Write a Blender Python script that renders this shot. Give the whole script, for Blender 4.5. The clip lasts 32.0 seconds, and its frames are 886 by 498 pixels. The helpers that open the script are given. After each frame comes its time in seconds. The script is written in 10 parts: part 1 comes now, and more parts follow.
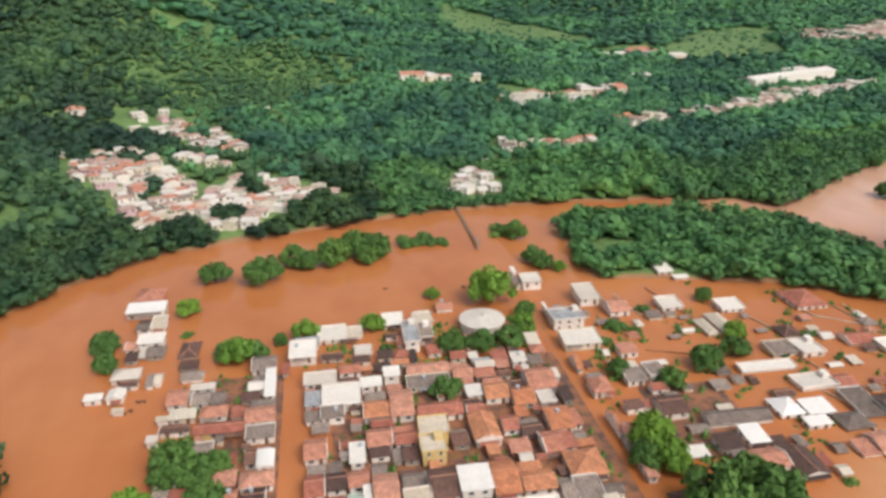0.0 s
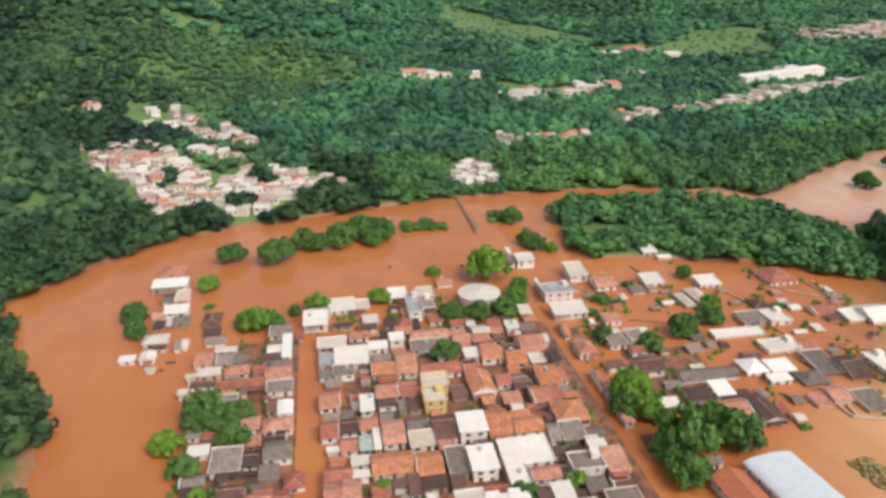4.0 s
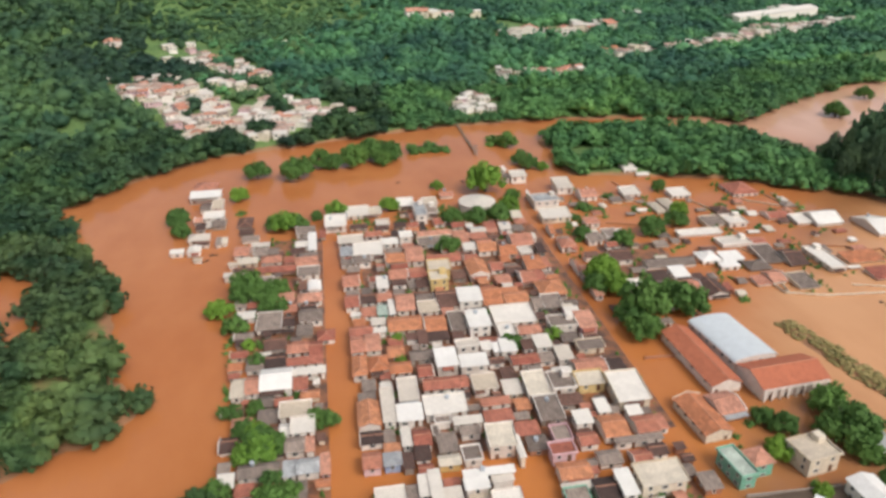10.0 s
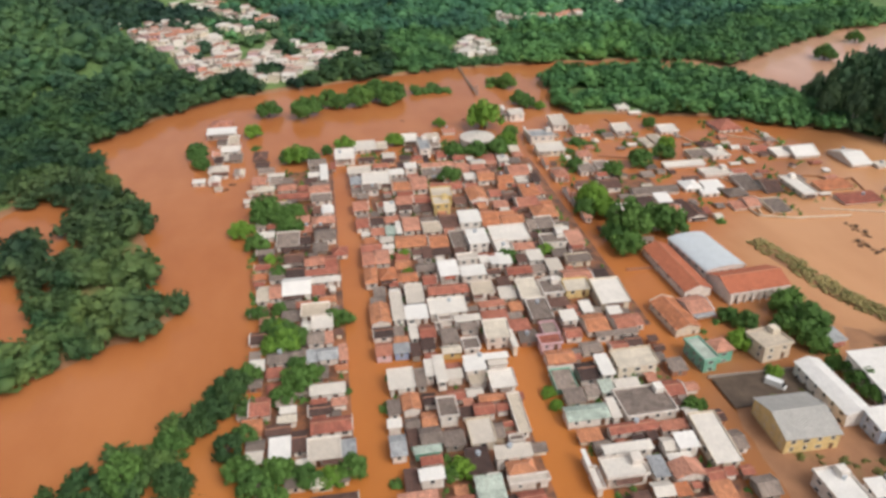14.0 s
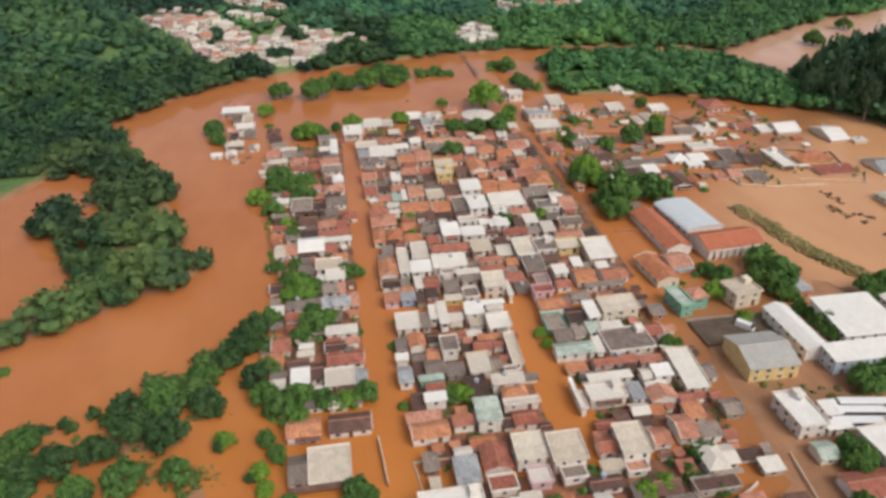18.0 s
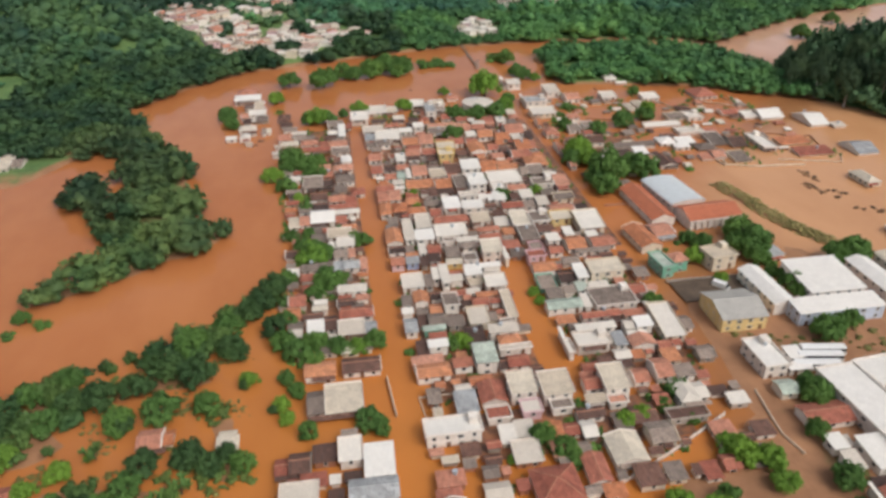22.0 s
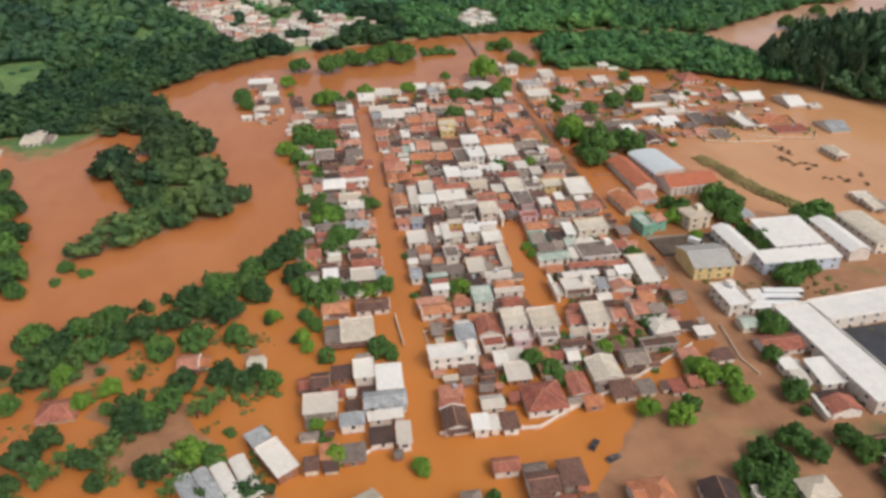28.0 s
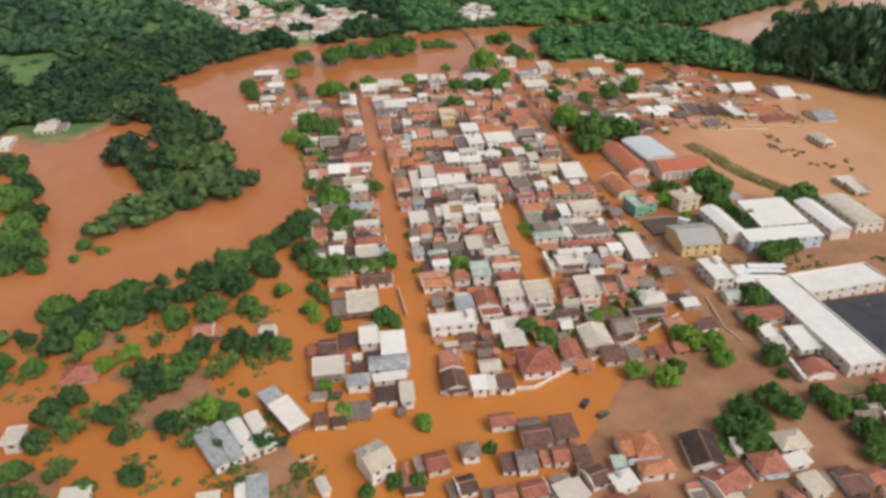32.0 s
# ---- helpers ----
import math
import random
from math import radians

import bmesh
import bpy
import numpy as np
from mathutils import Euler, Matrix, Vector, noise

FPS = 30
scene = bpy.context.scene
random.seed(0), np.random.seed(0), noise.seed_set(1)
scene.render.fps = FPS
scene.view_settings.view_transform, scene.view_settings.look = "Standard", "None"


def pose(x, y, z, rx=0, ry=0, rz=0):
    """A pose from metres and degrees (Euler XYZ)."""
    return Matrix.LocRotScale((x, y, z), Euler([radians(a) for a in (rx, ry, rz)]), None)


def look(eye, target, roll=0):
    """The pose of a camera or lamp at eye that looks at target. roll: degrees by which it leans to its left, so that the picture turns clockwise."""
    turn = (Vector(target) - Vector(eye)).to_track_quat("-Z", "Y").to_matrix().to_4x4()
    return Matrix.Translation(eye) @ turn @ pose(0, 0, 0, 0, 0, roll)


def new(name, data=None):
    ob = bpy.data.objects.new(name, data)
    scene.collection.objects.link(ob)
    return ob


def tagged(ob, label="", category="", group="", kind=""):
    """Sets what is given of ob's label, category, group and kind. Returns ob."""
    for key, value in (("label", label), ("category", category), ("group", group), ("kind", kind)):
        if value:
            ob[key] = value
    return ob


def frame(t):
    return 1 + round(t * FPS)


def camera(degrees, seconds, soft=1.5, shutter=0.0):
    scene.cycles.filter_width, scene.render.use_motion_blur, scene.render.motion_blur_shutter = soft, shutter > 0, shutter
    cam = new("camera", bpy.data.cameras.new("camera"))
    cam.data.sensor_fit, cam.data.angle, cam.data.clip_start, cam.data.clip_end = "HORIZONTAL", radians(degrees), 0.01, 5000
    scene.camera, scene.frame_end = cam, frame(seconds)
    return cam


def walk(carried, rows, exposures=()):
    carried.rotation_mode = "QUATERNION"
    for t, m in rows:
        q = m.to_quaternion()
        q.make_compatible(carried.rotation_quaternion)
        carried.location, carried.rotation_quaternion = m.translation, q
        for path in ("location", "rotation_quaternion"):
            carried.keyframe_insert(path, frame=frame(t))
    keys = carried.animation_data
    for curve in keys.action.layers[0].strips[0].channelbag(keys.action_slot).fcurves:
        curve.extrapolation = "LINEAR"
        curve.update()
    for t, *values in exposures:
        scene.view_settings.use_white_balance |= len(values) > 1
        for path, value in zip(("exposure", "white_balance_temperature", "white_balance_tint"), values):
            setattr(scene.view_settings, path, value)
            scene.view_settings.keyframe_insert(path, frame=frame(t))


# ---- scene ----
cam = camera(64.5, 32.0, soft=3.2)
METRES, EYE, TILT, LEAN, TURN = 182.96, 123.5, 0.0, 0.0, -11.6
ROWS = [
    (0.0, 0.0, 0.0, 0.0, -0.22, -21.52, 0.56),
    (0.5, 0.0002, -0.0142, 0.001, -0.2, -21.52, 0.55),
    (1.0, -0.0001, -0.0291, 0.0016, -0.19, -21.51, 0.54),
    (1.5, -0.0001, -0.0452, 0.0022, -0.19, -21.5, 0.54),
    (2.0, -0.0002, -0.0616, 0.0021, -0.18, -21.48, 0.53),
    (2.5, -0.0002, -0.0791, 0.003, -0.18, -21.5, 0.54),
    (3.0, -0.0005, -0.0971, 0.0035, -0.19, -21.51, 0.54),
    (3.5, -0.0006, -0.1159, 0.0039, -0.18, -21.51, 0.53),
    (5.5, -0.0015, -0.1939, 0.0054, -0.15, -21.55, 0.55),
    (6.0, -0.0029, -0.2144, 0.0063, -0.17, -21.57, 0.53),
    (6.5, -0.0024, -0.2347, 0.0064, -0.14, -21.6, 0.54),
    (7.0, -0.0029, -0.2554, 0.0057, -0.14, -21.7, 0.5),
    (7.5, -0.0025, -0.2756, 0.0058, -0.13, -22.39, 0.55),
    (8.0, -0.0016, -0.2963, 0.0062, -0.09, -23.1, 0.55),
    (8.5, -0.0036, -0.3169, 0.0056, -0.14, -23.78, 0.56),
    (9.0, -0.0024, -0.3374, 0.0065, -0.08, -24.53, 0.59),
    (9.5, -0.003, -0.3572, 0.0058, -0.07, -25.19, 0.57),
    (10.0, -0.0022, -0.3773, 0.0059, -0.03, -25.68, 0.6),
    (10.5, -0.0028, -0.3969, 0.0061, -0.03, -26.16, 0.62),
    (11.0, -0.0029, -0.4162, 0.0062, -0.01, -26.65, 0.66),
    (11.5, -0.0028, -0.4354, 0.0071, 0.0, -27.15, 0.68),
    (12.0, -0.0029, -0.4534, 0.007, 0.02, -27.63, 0.68),
    (12.5, -0.0029, -0.4703, 0.006, 0.04, -28.08, 0.68),
    (13.0, -0.0032, -0.4871, 0.0073, 0.03, -28.53, 0.69),
    (13.5, -0.0031, -0.5036, 0.0075, 0.05, -28.94, 0.71),
    (14.0, -0.0035, -0.5195, 0.0067, 0.08, -29.31, 0.7),
    (14.5, -0.0033, -0.5349, 0.0066, 0.1, -29.66, 0.71),
    (16.5, -0.0028, -0.5987, 0.0062, 0.23, -29.8, 0.73),
    (17.0, -0.0029, -0.6151, 0.0065, 0.25, -29.8, 0.73),
    (17.5, -0.0031, -0.6315, 0.0065, 0.27, -29.8, 0.73),
    (18.0, -0.0034, -0.6475, 0.0062, 0.28, -29.78, 0.74),
    (18.5, -0.003, -0.6631, 0.006, 0.31, -29.76, 0.75),
    (19.0, -0.0029, -0.6791, 0.0066, 0.32, -29.78, 0.76),
    (19.5, -0.0034, -0.6948, 0.0064, 0.33, -29.77, 0.75),
    (20.0, -0.0035, -0.7102, 0.006, 0.34, -29.74, 0.76),
    (20.5, -0.0036, -0.7255, 0.006, 0.34, -29.74, 0.76),
    (21.0, -0.0036, -0.7411, 0.0063, 0.36, -29.73, 0.76),
    (21.5, -0.0038, -0.7562, 0.007, 0.36, -29.74, 0.77),
    (22.0, -0.0038, -0.771, 0.0063, 0.38, -29.71, 0.77),
    (22.5, -0.0039, -0.7854, 0.0059, 0.38, -29.72, 0.75),
    (23.0, -0.0037, -0.7998, 0.0067, 0.4, -29.76, 0.75),
    (23.5, -0.004, -0.8131, 0.0063, 0.39, -29.76, 0.75),
    (24.0, -0.0035, -0.8262, 0.006, 0.41, -29.76, 0.74),
    (24.5, -0.0038, -0.8394, 0.0066, 0.42, -29.78, 0.73),
    (25.0, -0.0036, -0.8516, 0.0057, 0.43, -29.78, 0.74),
    (25.5, -0.0041, -0.8644, 0.0059, 0.44, -29.8, 0.71),
    (27.5, -0.0043, -0.9133, 0.0055, 0.5, -29.81, 0.67),
    (28.0, -0.0044, -0.9248, 0.0052, 0.51, -29.81, 0.66),
    (28.5, -0.0044, -0.9363, 0.0052, 0.51, -29.83, 0.66),
    (29.0, -0.0045, -0.9475, 0.0054, 0.52, -29.86, 0.64),
    (29.5, -0.0046, -0.9576, 0.0053, 0.53, -29.87, 0.63),
    (30.0, -0.0044, -0.9667, 0.0054, 0.54, -29.89, 0.63),
    (30.5, -0.0046, -0.9758, 0.0051, 0.53, -29.91, 0.63),
    (31.0, -0.0047, -0.9843, 0.005, 0.53, -29.92, 0.62),
    (31.5, -0.0048, -0.992, 0.0045, 0.54, -29.93, 0.61),
    (32.0, -0.0048, -0.9992, 0.0042, 0.55, -29.94, 0.59),
]
walk(cam, [(t, pose(0, 0, EYE, TILT, LEAN, TURN) @ pose(METRES * x, METRES * y, METRES * z, 90 + pitch, roll, yaw)) for t, x, y, z, yaw, pitch, roll in ROWS],
     exposures=[(0.0, 0.10), (8.0, 0.06), (14.0, -0.07), (20.0, -0.18), (32.0, -0.17)])

# ---- light ----
SUN_UP, SUN_TURN = 48.0, 146.0
world = bpy.data.worlds.new("sky")
scene.world = world
world.use_nodes = True
wn = world.node_tree
sky = wn.nodes.new("ShaderNodeTexSky")
sky.sky_type = "NISHITA"
sky.sun_disc = False
sky.sun_elevation = radians(SUN_UP)
sky.sun_rotation = radians(SUN_TURN)
sky.air_density, sky.dust_density, sky.ozone_density = 1.0, 4.0, 1.0
pale = wn.nodes.new("ShaderNodeHueSaturation")
pale.inputs["Saturation"].default_value = 0.45
wn.links.new(sky.outputs[0], pale.inputs["Color"])
wn.links.new(pale.outputs[0], wn.nodes["Background"].inputs[0])
wn.nodes["Background"].inputs[1].default_value = 0.15
sun = new("sun", bpy.data.lights.new("sun", "SUN"))
sun.data.energy, sun.data.angle, sun.data.color = 1.5, radians(36), (1.0, 0.96, 0.9)
az = radians(SUN_TURN)
sun_from = Vector((math.sin(az) * math.cos(radians(SUN_UP)), math.cos(az) * math.cos(radians(SUN_UP)), math.sin(radians(SUN_UP))))
sun.matrix_world = look(sun_from * 300, (0, 0, 0))


# ---- materials ----
def nodes_of(name):
    m = bpy.data.materials.new(name)
    m.use_nodes = True
    nt = m.node_tree
    b = nt.nodes["Principled BSDF"]
    return m, nt, b


def mix(nt, kind, fac, a, b):
    n = nt.nodes.new("ShaderNodeMix")
    n.data_type, n.blend_type = "RGBA", kind
    for sock, val in ((n.inputs[0], fac), (n.inputs[6], a), (n.inputs[7], b)):
        if isinstance(val, (int, float)):
            sock.default_value = val
        elif isinstance(val, tuple):
            sock.default_value = (*val, 1)
        else:
            nt.links.new(val, sock)
    return n.outputs[2]


def noise_tex(nt, scale, detail=3.0, coord="Object", rough=0.55, stretch=None):
    tc = nt.nodes.new("ShaderNodeTexCoord")
    n = nt.nodes.new("ShaderNodeTexNoise")
    n.inputs["Scale"].default_value, n.inputs["Detail"].default_value, n.inputs["Roughness"].default_value = scale, detail, rough
    src = tc.outputs[coord]
    if stretch:
        mp = nt.nodes.new("ShaderNodeMapping")
        mp.inputs["Scale"].default_value = stretch
        nt.links.new(src, mp.inputs[0])
        src = mp.outputs[0]
    nt.links.new(src, n.inputs["Vector"])
    return n.outputs["Fac"]


def ramp(nt, src, lo, hi, a=(0, 0, 0), b=(1, 1, 1)):
    r = nt.nodes.new("ShaderNodeValToRGB")
    r.color_ramp.elements[0].position, r.color_ramp.elements[1].position = lo, hi
    r.color_ramp.elements[0].color, r.color_ramp.elements[1].color = (*a, 1), (*b, 1)
    nt.links.new(src, r.inputs[0])
    return r.outputs[0]


def fade(nt, src, lo, hi):
    """1 below lo, 0 above hi, smooth between."""
    n = nt.nodes.new("ShaderNodeMapRange")
    n.interpolation_type = "SMOOTHSTEP"
    for k, val in ((1, lo), (2, hi), (3, 1.0), (4, 0.0)):
        n.inputs[k].default_value = val
    nt.links.new(src, n.inputs[0])
    return n.outputs[0]


def patches(nt, scale, low, high):
    """Patchwork of sheets or repairs, each with a tone of its own."""
    tc = nt.nodes.new("ShaderNodeTexCoord")
    n = nt.nodes.new("ShaderNodeTexVoronoi")
    n.inputs["Scale"].default_value = scale
    nt.links.new(tc.outputs["Object"], n.inputs["Vector"])
    sep = nt.nodes.new("ShaderNodeSeparateColor")
    nt.links.new(n.outputs["Color"], sep.inputs[0])
    return ramp(nt, sep.outputs[0], 0.0, 1.0, (low, low, low), (high, high, high))


def random_of(nt):
    return nt.nodes.new("ShaderNodeObjectInfo").outputs["Random"]


def bump(nt, b, src, strength, dist):
    n = nt.nodes.new("ShaderNodeBump")
    n.inputs["Strength"].default_value, n.inputs["Distance"].default_value = strength, dist
    nt.links.new(src, n.inputs["Height"])
    nt.links.new(n.outputs[0], b.inputs["Normal"])


def roof_material(name, dark, light, stain, rough, amount=0.6, ribs=0.45, metal=0.0, patch=0.8, wear=1.0):
    """Weathered roof: a tone for each roof, blotches, streaks down the slope and ribs."""
    m, nt, b = nodes_of(name)
    base = mix(nt, "MIX", random_of(nt), dark, light)
    blotch = ramp(nt, noise_tex(nt, 0.55, 5), 0.38, 0.68)
    worn = tuple(1 - wear * q for q in (0.18, 0.20, 0.21))
    c = mix(nt, "MIX", blotch, base, mix(nt, "MULTIPLY", 1.0, base, worn))
    streak = ramp(nt, noise_tex(nt, 1.3, 4, stretch=(1.6, 0.35, 1.0)), 0.5, 0.72)
    st = nt.nodes.new("ShaderNodeMath")
    st.operation = "MULTIPLY"
    st.inputs[1].default_value = amount
    nt.links.new(streak, st.inputs[0])
    c = mix(nt, "MIX", st.outputs[0], c, stain)
    c = mix(nt, "MULTIPLY", patch, c, patches(nt, 0.55, 0.66, 1.12))
    fine = noise_tex(nt, 2.4, 3, rough=0.7)
    c = mix(nt, "MULTIPLY", 0.7 * wear, c, ramp(nt, fine, 0.3, 0.7, (0.5, 0.48, 0.46), (1.35, 1.35, 1.35)))
    nt.links.new(c, b.inputs["Base Color"])
    b.inputs["Roughness"].default_value, b.inputs["Metallic"].default_value = rough, metal
    w = nt.nodes.new("ShaderNodeTexWave")
    w.inputs["Scale"].default_value, w.inputs["Distortion"].default_value = 1.6, 0.4
    tc = nt.nodes.new("ShaderNodeTexCoord")
    nt.links.new(tc.outputs["Object"], w.inputs["Vector"])
    bump(nt, b, w.outputs["Fac"], ribs, 0.06)
    return m


def wall_material(name, a, bcol):
    """Painted plaster, dirty, with a brown flood line near the water."""
    m, nt, b = nodes_of(name)
    base = mix(nt, "MIX", random_of(nt), a, bcol)
    c = mix(nt, "MULTIPLY", 0.6, base, ramp(nt, noise_tex(nt, 0.8, 5), 0.3, 0.6, (0.66, 0.62, 0.57), (1, 1, 1)))
    tc = nt.nodes.new("ShaderNodeTexCoord")
    sep = nt.nodes.new("ShaderNodeSeparateXYZ")
    nt.links.new(tc.outputs["Object"], sep.inputs[0])
    add = nt.nodes.new("ShaderNodeMath")
    add.operation = "MULTIPLY_ADD"
    add.inputs[1].default_value = 0.9
    nt.links.new(noise_tex(nt, 1.1, 3), add.inputs[0])
    nt.links.new(sep.outputs[2], add.inputs[2])
    mud = fade(nt, add.outputs[0], 0.45, 0.85)
    c = mix(nt, "MIX", mud, c, (0.42, 0.2, 0.08))
    nt.links.new(c, b.inputs["Base Color"])
    b.inputs["Roughness"].default_value = 0.85
    bump(nt, b, noise_tex(nt, 6, 4), 0.25, 0.02)
    return m


ROOF = {
    "t": roof_material("orange_clay_tile", (0.58, 0.21, 0.095), (0.68, 0.30, 0.155), (0.26, 0.12, 0.08), 0.85, 0.45),
    "p": roof_material("faded_clay_tile", (0.53, 0.20, 0.125), (0.68, 0.335, 0.23), (0.22, 0.12, 0.09), 0.88, 0.55),
    "r": roof_material("red_clay_tile", (0.38, 0.115, 0.075), (0.52, 0.19, 0.125), (0.14, 0.07, 0.055), 0.85, 0.5),
    "d": roof_material("blackened_tile", (0.075, 0.045, 0.038), (0.235, 0.12, 0.088), (0.05, 0.045, 0.042), 0.9, 0.6),
    "k": roof_material("grey_fibre_cement", (0.20, 0.155, 0.13), (0.40, 0.315, 0.262), (0.12, 0.10, 0.085), 0.85, 0.6),
    "w": roof_material("white_sheet", (0.60, 0.525, 0.44), (0.82, 0.765, 0.69), (0.56, 0.51, 0.47), 0.5, 0.2, 0.3, 0.0, 0.2, 0.4),
    "W": roof_material("clean_white_sheet", (0.79, 0.75, 0.69), (0.87, 0.83, 0.78), (0.60, 0.56, 0.51), 0.45, 0.2, 0.35, 0.0, 0.15, 0.3),
    "q": roof_material("sun_bleached_tile", (0.46, 0.29, 0.225), (0.64, 0.45, 0.37), (0.26, 0.18, 0.15), 0.9, 0.5),
    "u": roof_material("even_red_tile", (0.50, 0.15, 0.075), (0.54, 0.175, 0.09), (0.30, 0.11, 0.07), 0.85, 0.3, 0.45, 0.0, 0.25, 0.5),
    "j": roof_material("grey_beige_sheet", (0.44, 0.42, 0.385), (0.50, 0.475, 0.435), (0.33, 0.31, 0.29), 0.5, 0.35, 0.4, 0.0, 0.2, 0.5),
    "i": roof_material("pale_blue_sheet", (0.62, 0.66, 0.68), (0.66, 0.70, 0.72), (0.50, 0.53, 0.55), 0.4, 0.2, 0.35, 0.0, 0.15, 0.3),
    "c": roof_material("cream_sheet", (0.58, 0.48, 0.365), (0.72, 0.64, 0.52), (0.40, 0.33, 0.26), 0.6, 0.35, 0.35, 0.0, 0.4, 0.6),
    "s": roof_material("bluish_sheet", (0.38, 0.39, 0.40), (0.54, 0.55, 0.55), (0.22, 0.22, 0.23), 0.45, 0.5, 0.35),
    "e": roof_material("pale_green_sheet", (0.42, 0.52, 0.44), (0.58, 0.64, 0.55), (0.30, 0.30, 0.24), 0.55, 0.45, 0.35),
}
WALL = {
    "w": wall_material("white_plaster", (0.72, 0.635, 0.56), (0.88, 0.82, 0.75)),
    "c": wall_material("cream_plaster", (0.66, 0.55, 0.41), (0.78, 0.69, 0.56)),
    "y": wall_material("yellow_plaster", (0.66, 0.45, 0.16), (0.75, 0.58, 0.28)),
    "p": wall_material("pink_plaster", (0.62, 0.38, 0.40), (0.72, 0.52, 0.53)),
    "b": wall_material("blue_plaster", (0.22, 0.32, 0.55), (0.42, 0.50, 0.66)),
    "g": wall_material("grey_render", (0.29, 0.235, 0.19), (0.43, 0.37, 0.32)),
    "o": wall_material("bare_brick", (0.32, 0.14, 0.08), (0.42, 0.20, 0.12)),
    "l": wall_material("pale_blue_plaster", (0.46, 0.54, 0.68), (0.58, 0.65, 0.76)),
    "n": wall_material("green_plaster", (0.16, 0.42, 0.30), (0.30, 0.55, 0.42)),
}
ROOF_WORD = {"t": "orange clay-tile", "p": "faded pink clay-tile", "r": "red clay-tile", "d": "blackened tile", "k": "grey fibre-cement",
             "w": "white sheet-metal", "W": "bright white sheet-metal", "c": "cream sheet", "s": "bluish sheet-metal", "e": "pale green sheet", "i": "pale blue sheet-metal", "j": "grey-beige sheet-metal", "q": "sun-bleached clay-tile", "u": "even red clay-tile"}
WALL_WORD = {"w": "white", "c": "cream", "y": "yellow", "p": "pink", "b": "blue", "g": "grey", "o": "bare brick", "n": "green", "l": "pale blue"}


def plain(name, col, rough=0.6, spread=0.25, scale=2.0, metal=0.0):
    m, nt, b = nodes_of(name)
    lo = tuple(v * (1 - spread) for v in col)
    hi = tuple(min(1, v * (1 + spread)) for v in col)
    c = mix(nt, "MIX", ramp(nt, noise_tex(nt, scale, 4), 0.3, 0.7), lo, hi)
    nt.links.new(c, b.inputs["Base Color"])
    b.inputs["Roughness"].default_value, b.inputs["Metallic"].default_value = rough, metal
    return m


GLASS = plain("dark_window_glass", (0.035, 0.04, 0.045), 0.12)
FRAME = plain("window_frame_paint", (0.62, 0.60, 0.56), 0.5)
DOOR = plain("brown_door_wood", (0.16, 0.075, 0.04), 0.6)
CONCRETE = plain("stained_concrete", (0.34, 0.31, 0.28), 0.9, 0.35, 0.7)
BARK = plain("bark", (0.10, 0.075, 0.055), 0.95, 0.3, 1.5)
TIMBER = plain("wet_timber", (0.20, 0.14, 0.095), 0.8)
STEEL = plain("grey_steel", (0.30, 0.30, 0.30), 0.5, 0.15, 2.0, 0.6)
RIDGE = plain("ridge_tile", (0.46, 0.22, 0.14), 0.9, 0.3, 1.2)


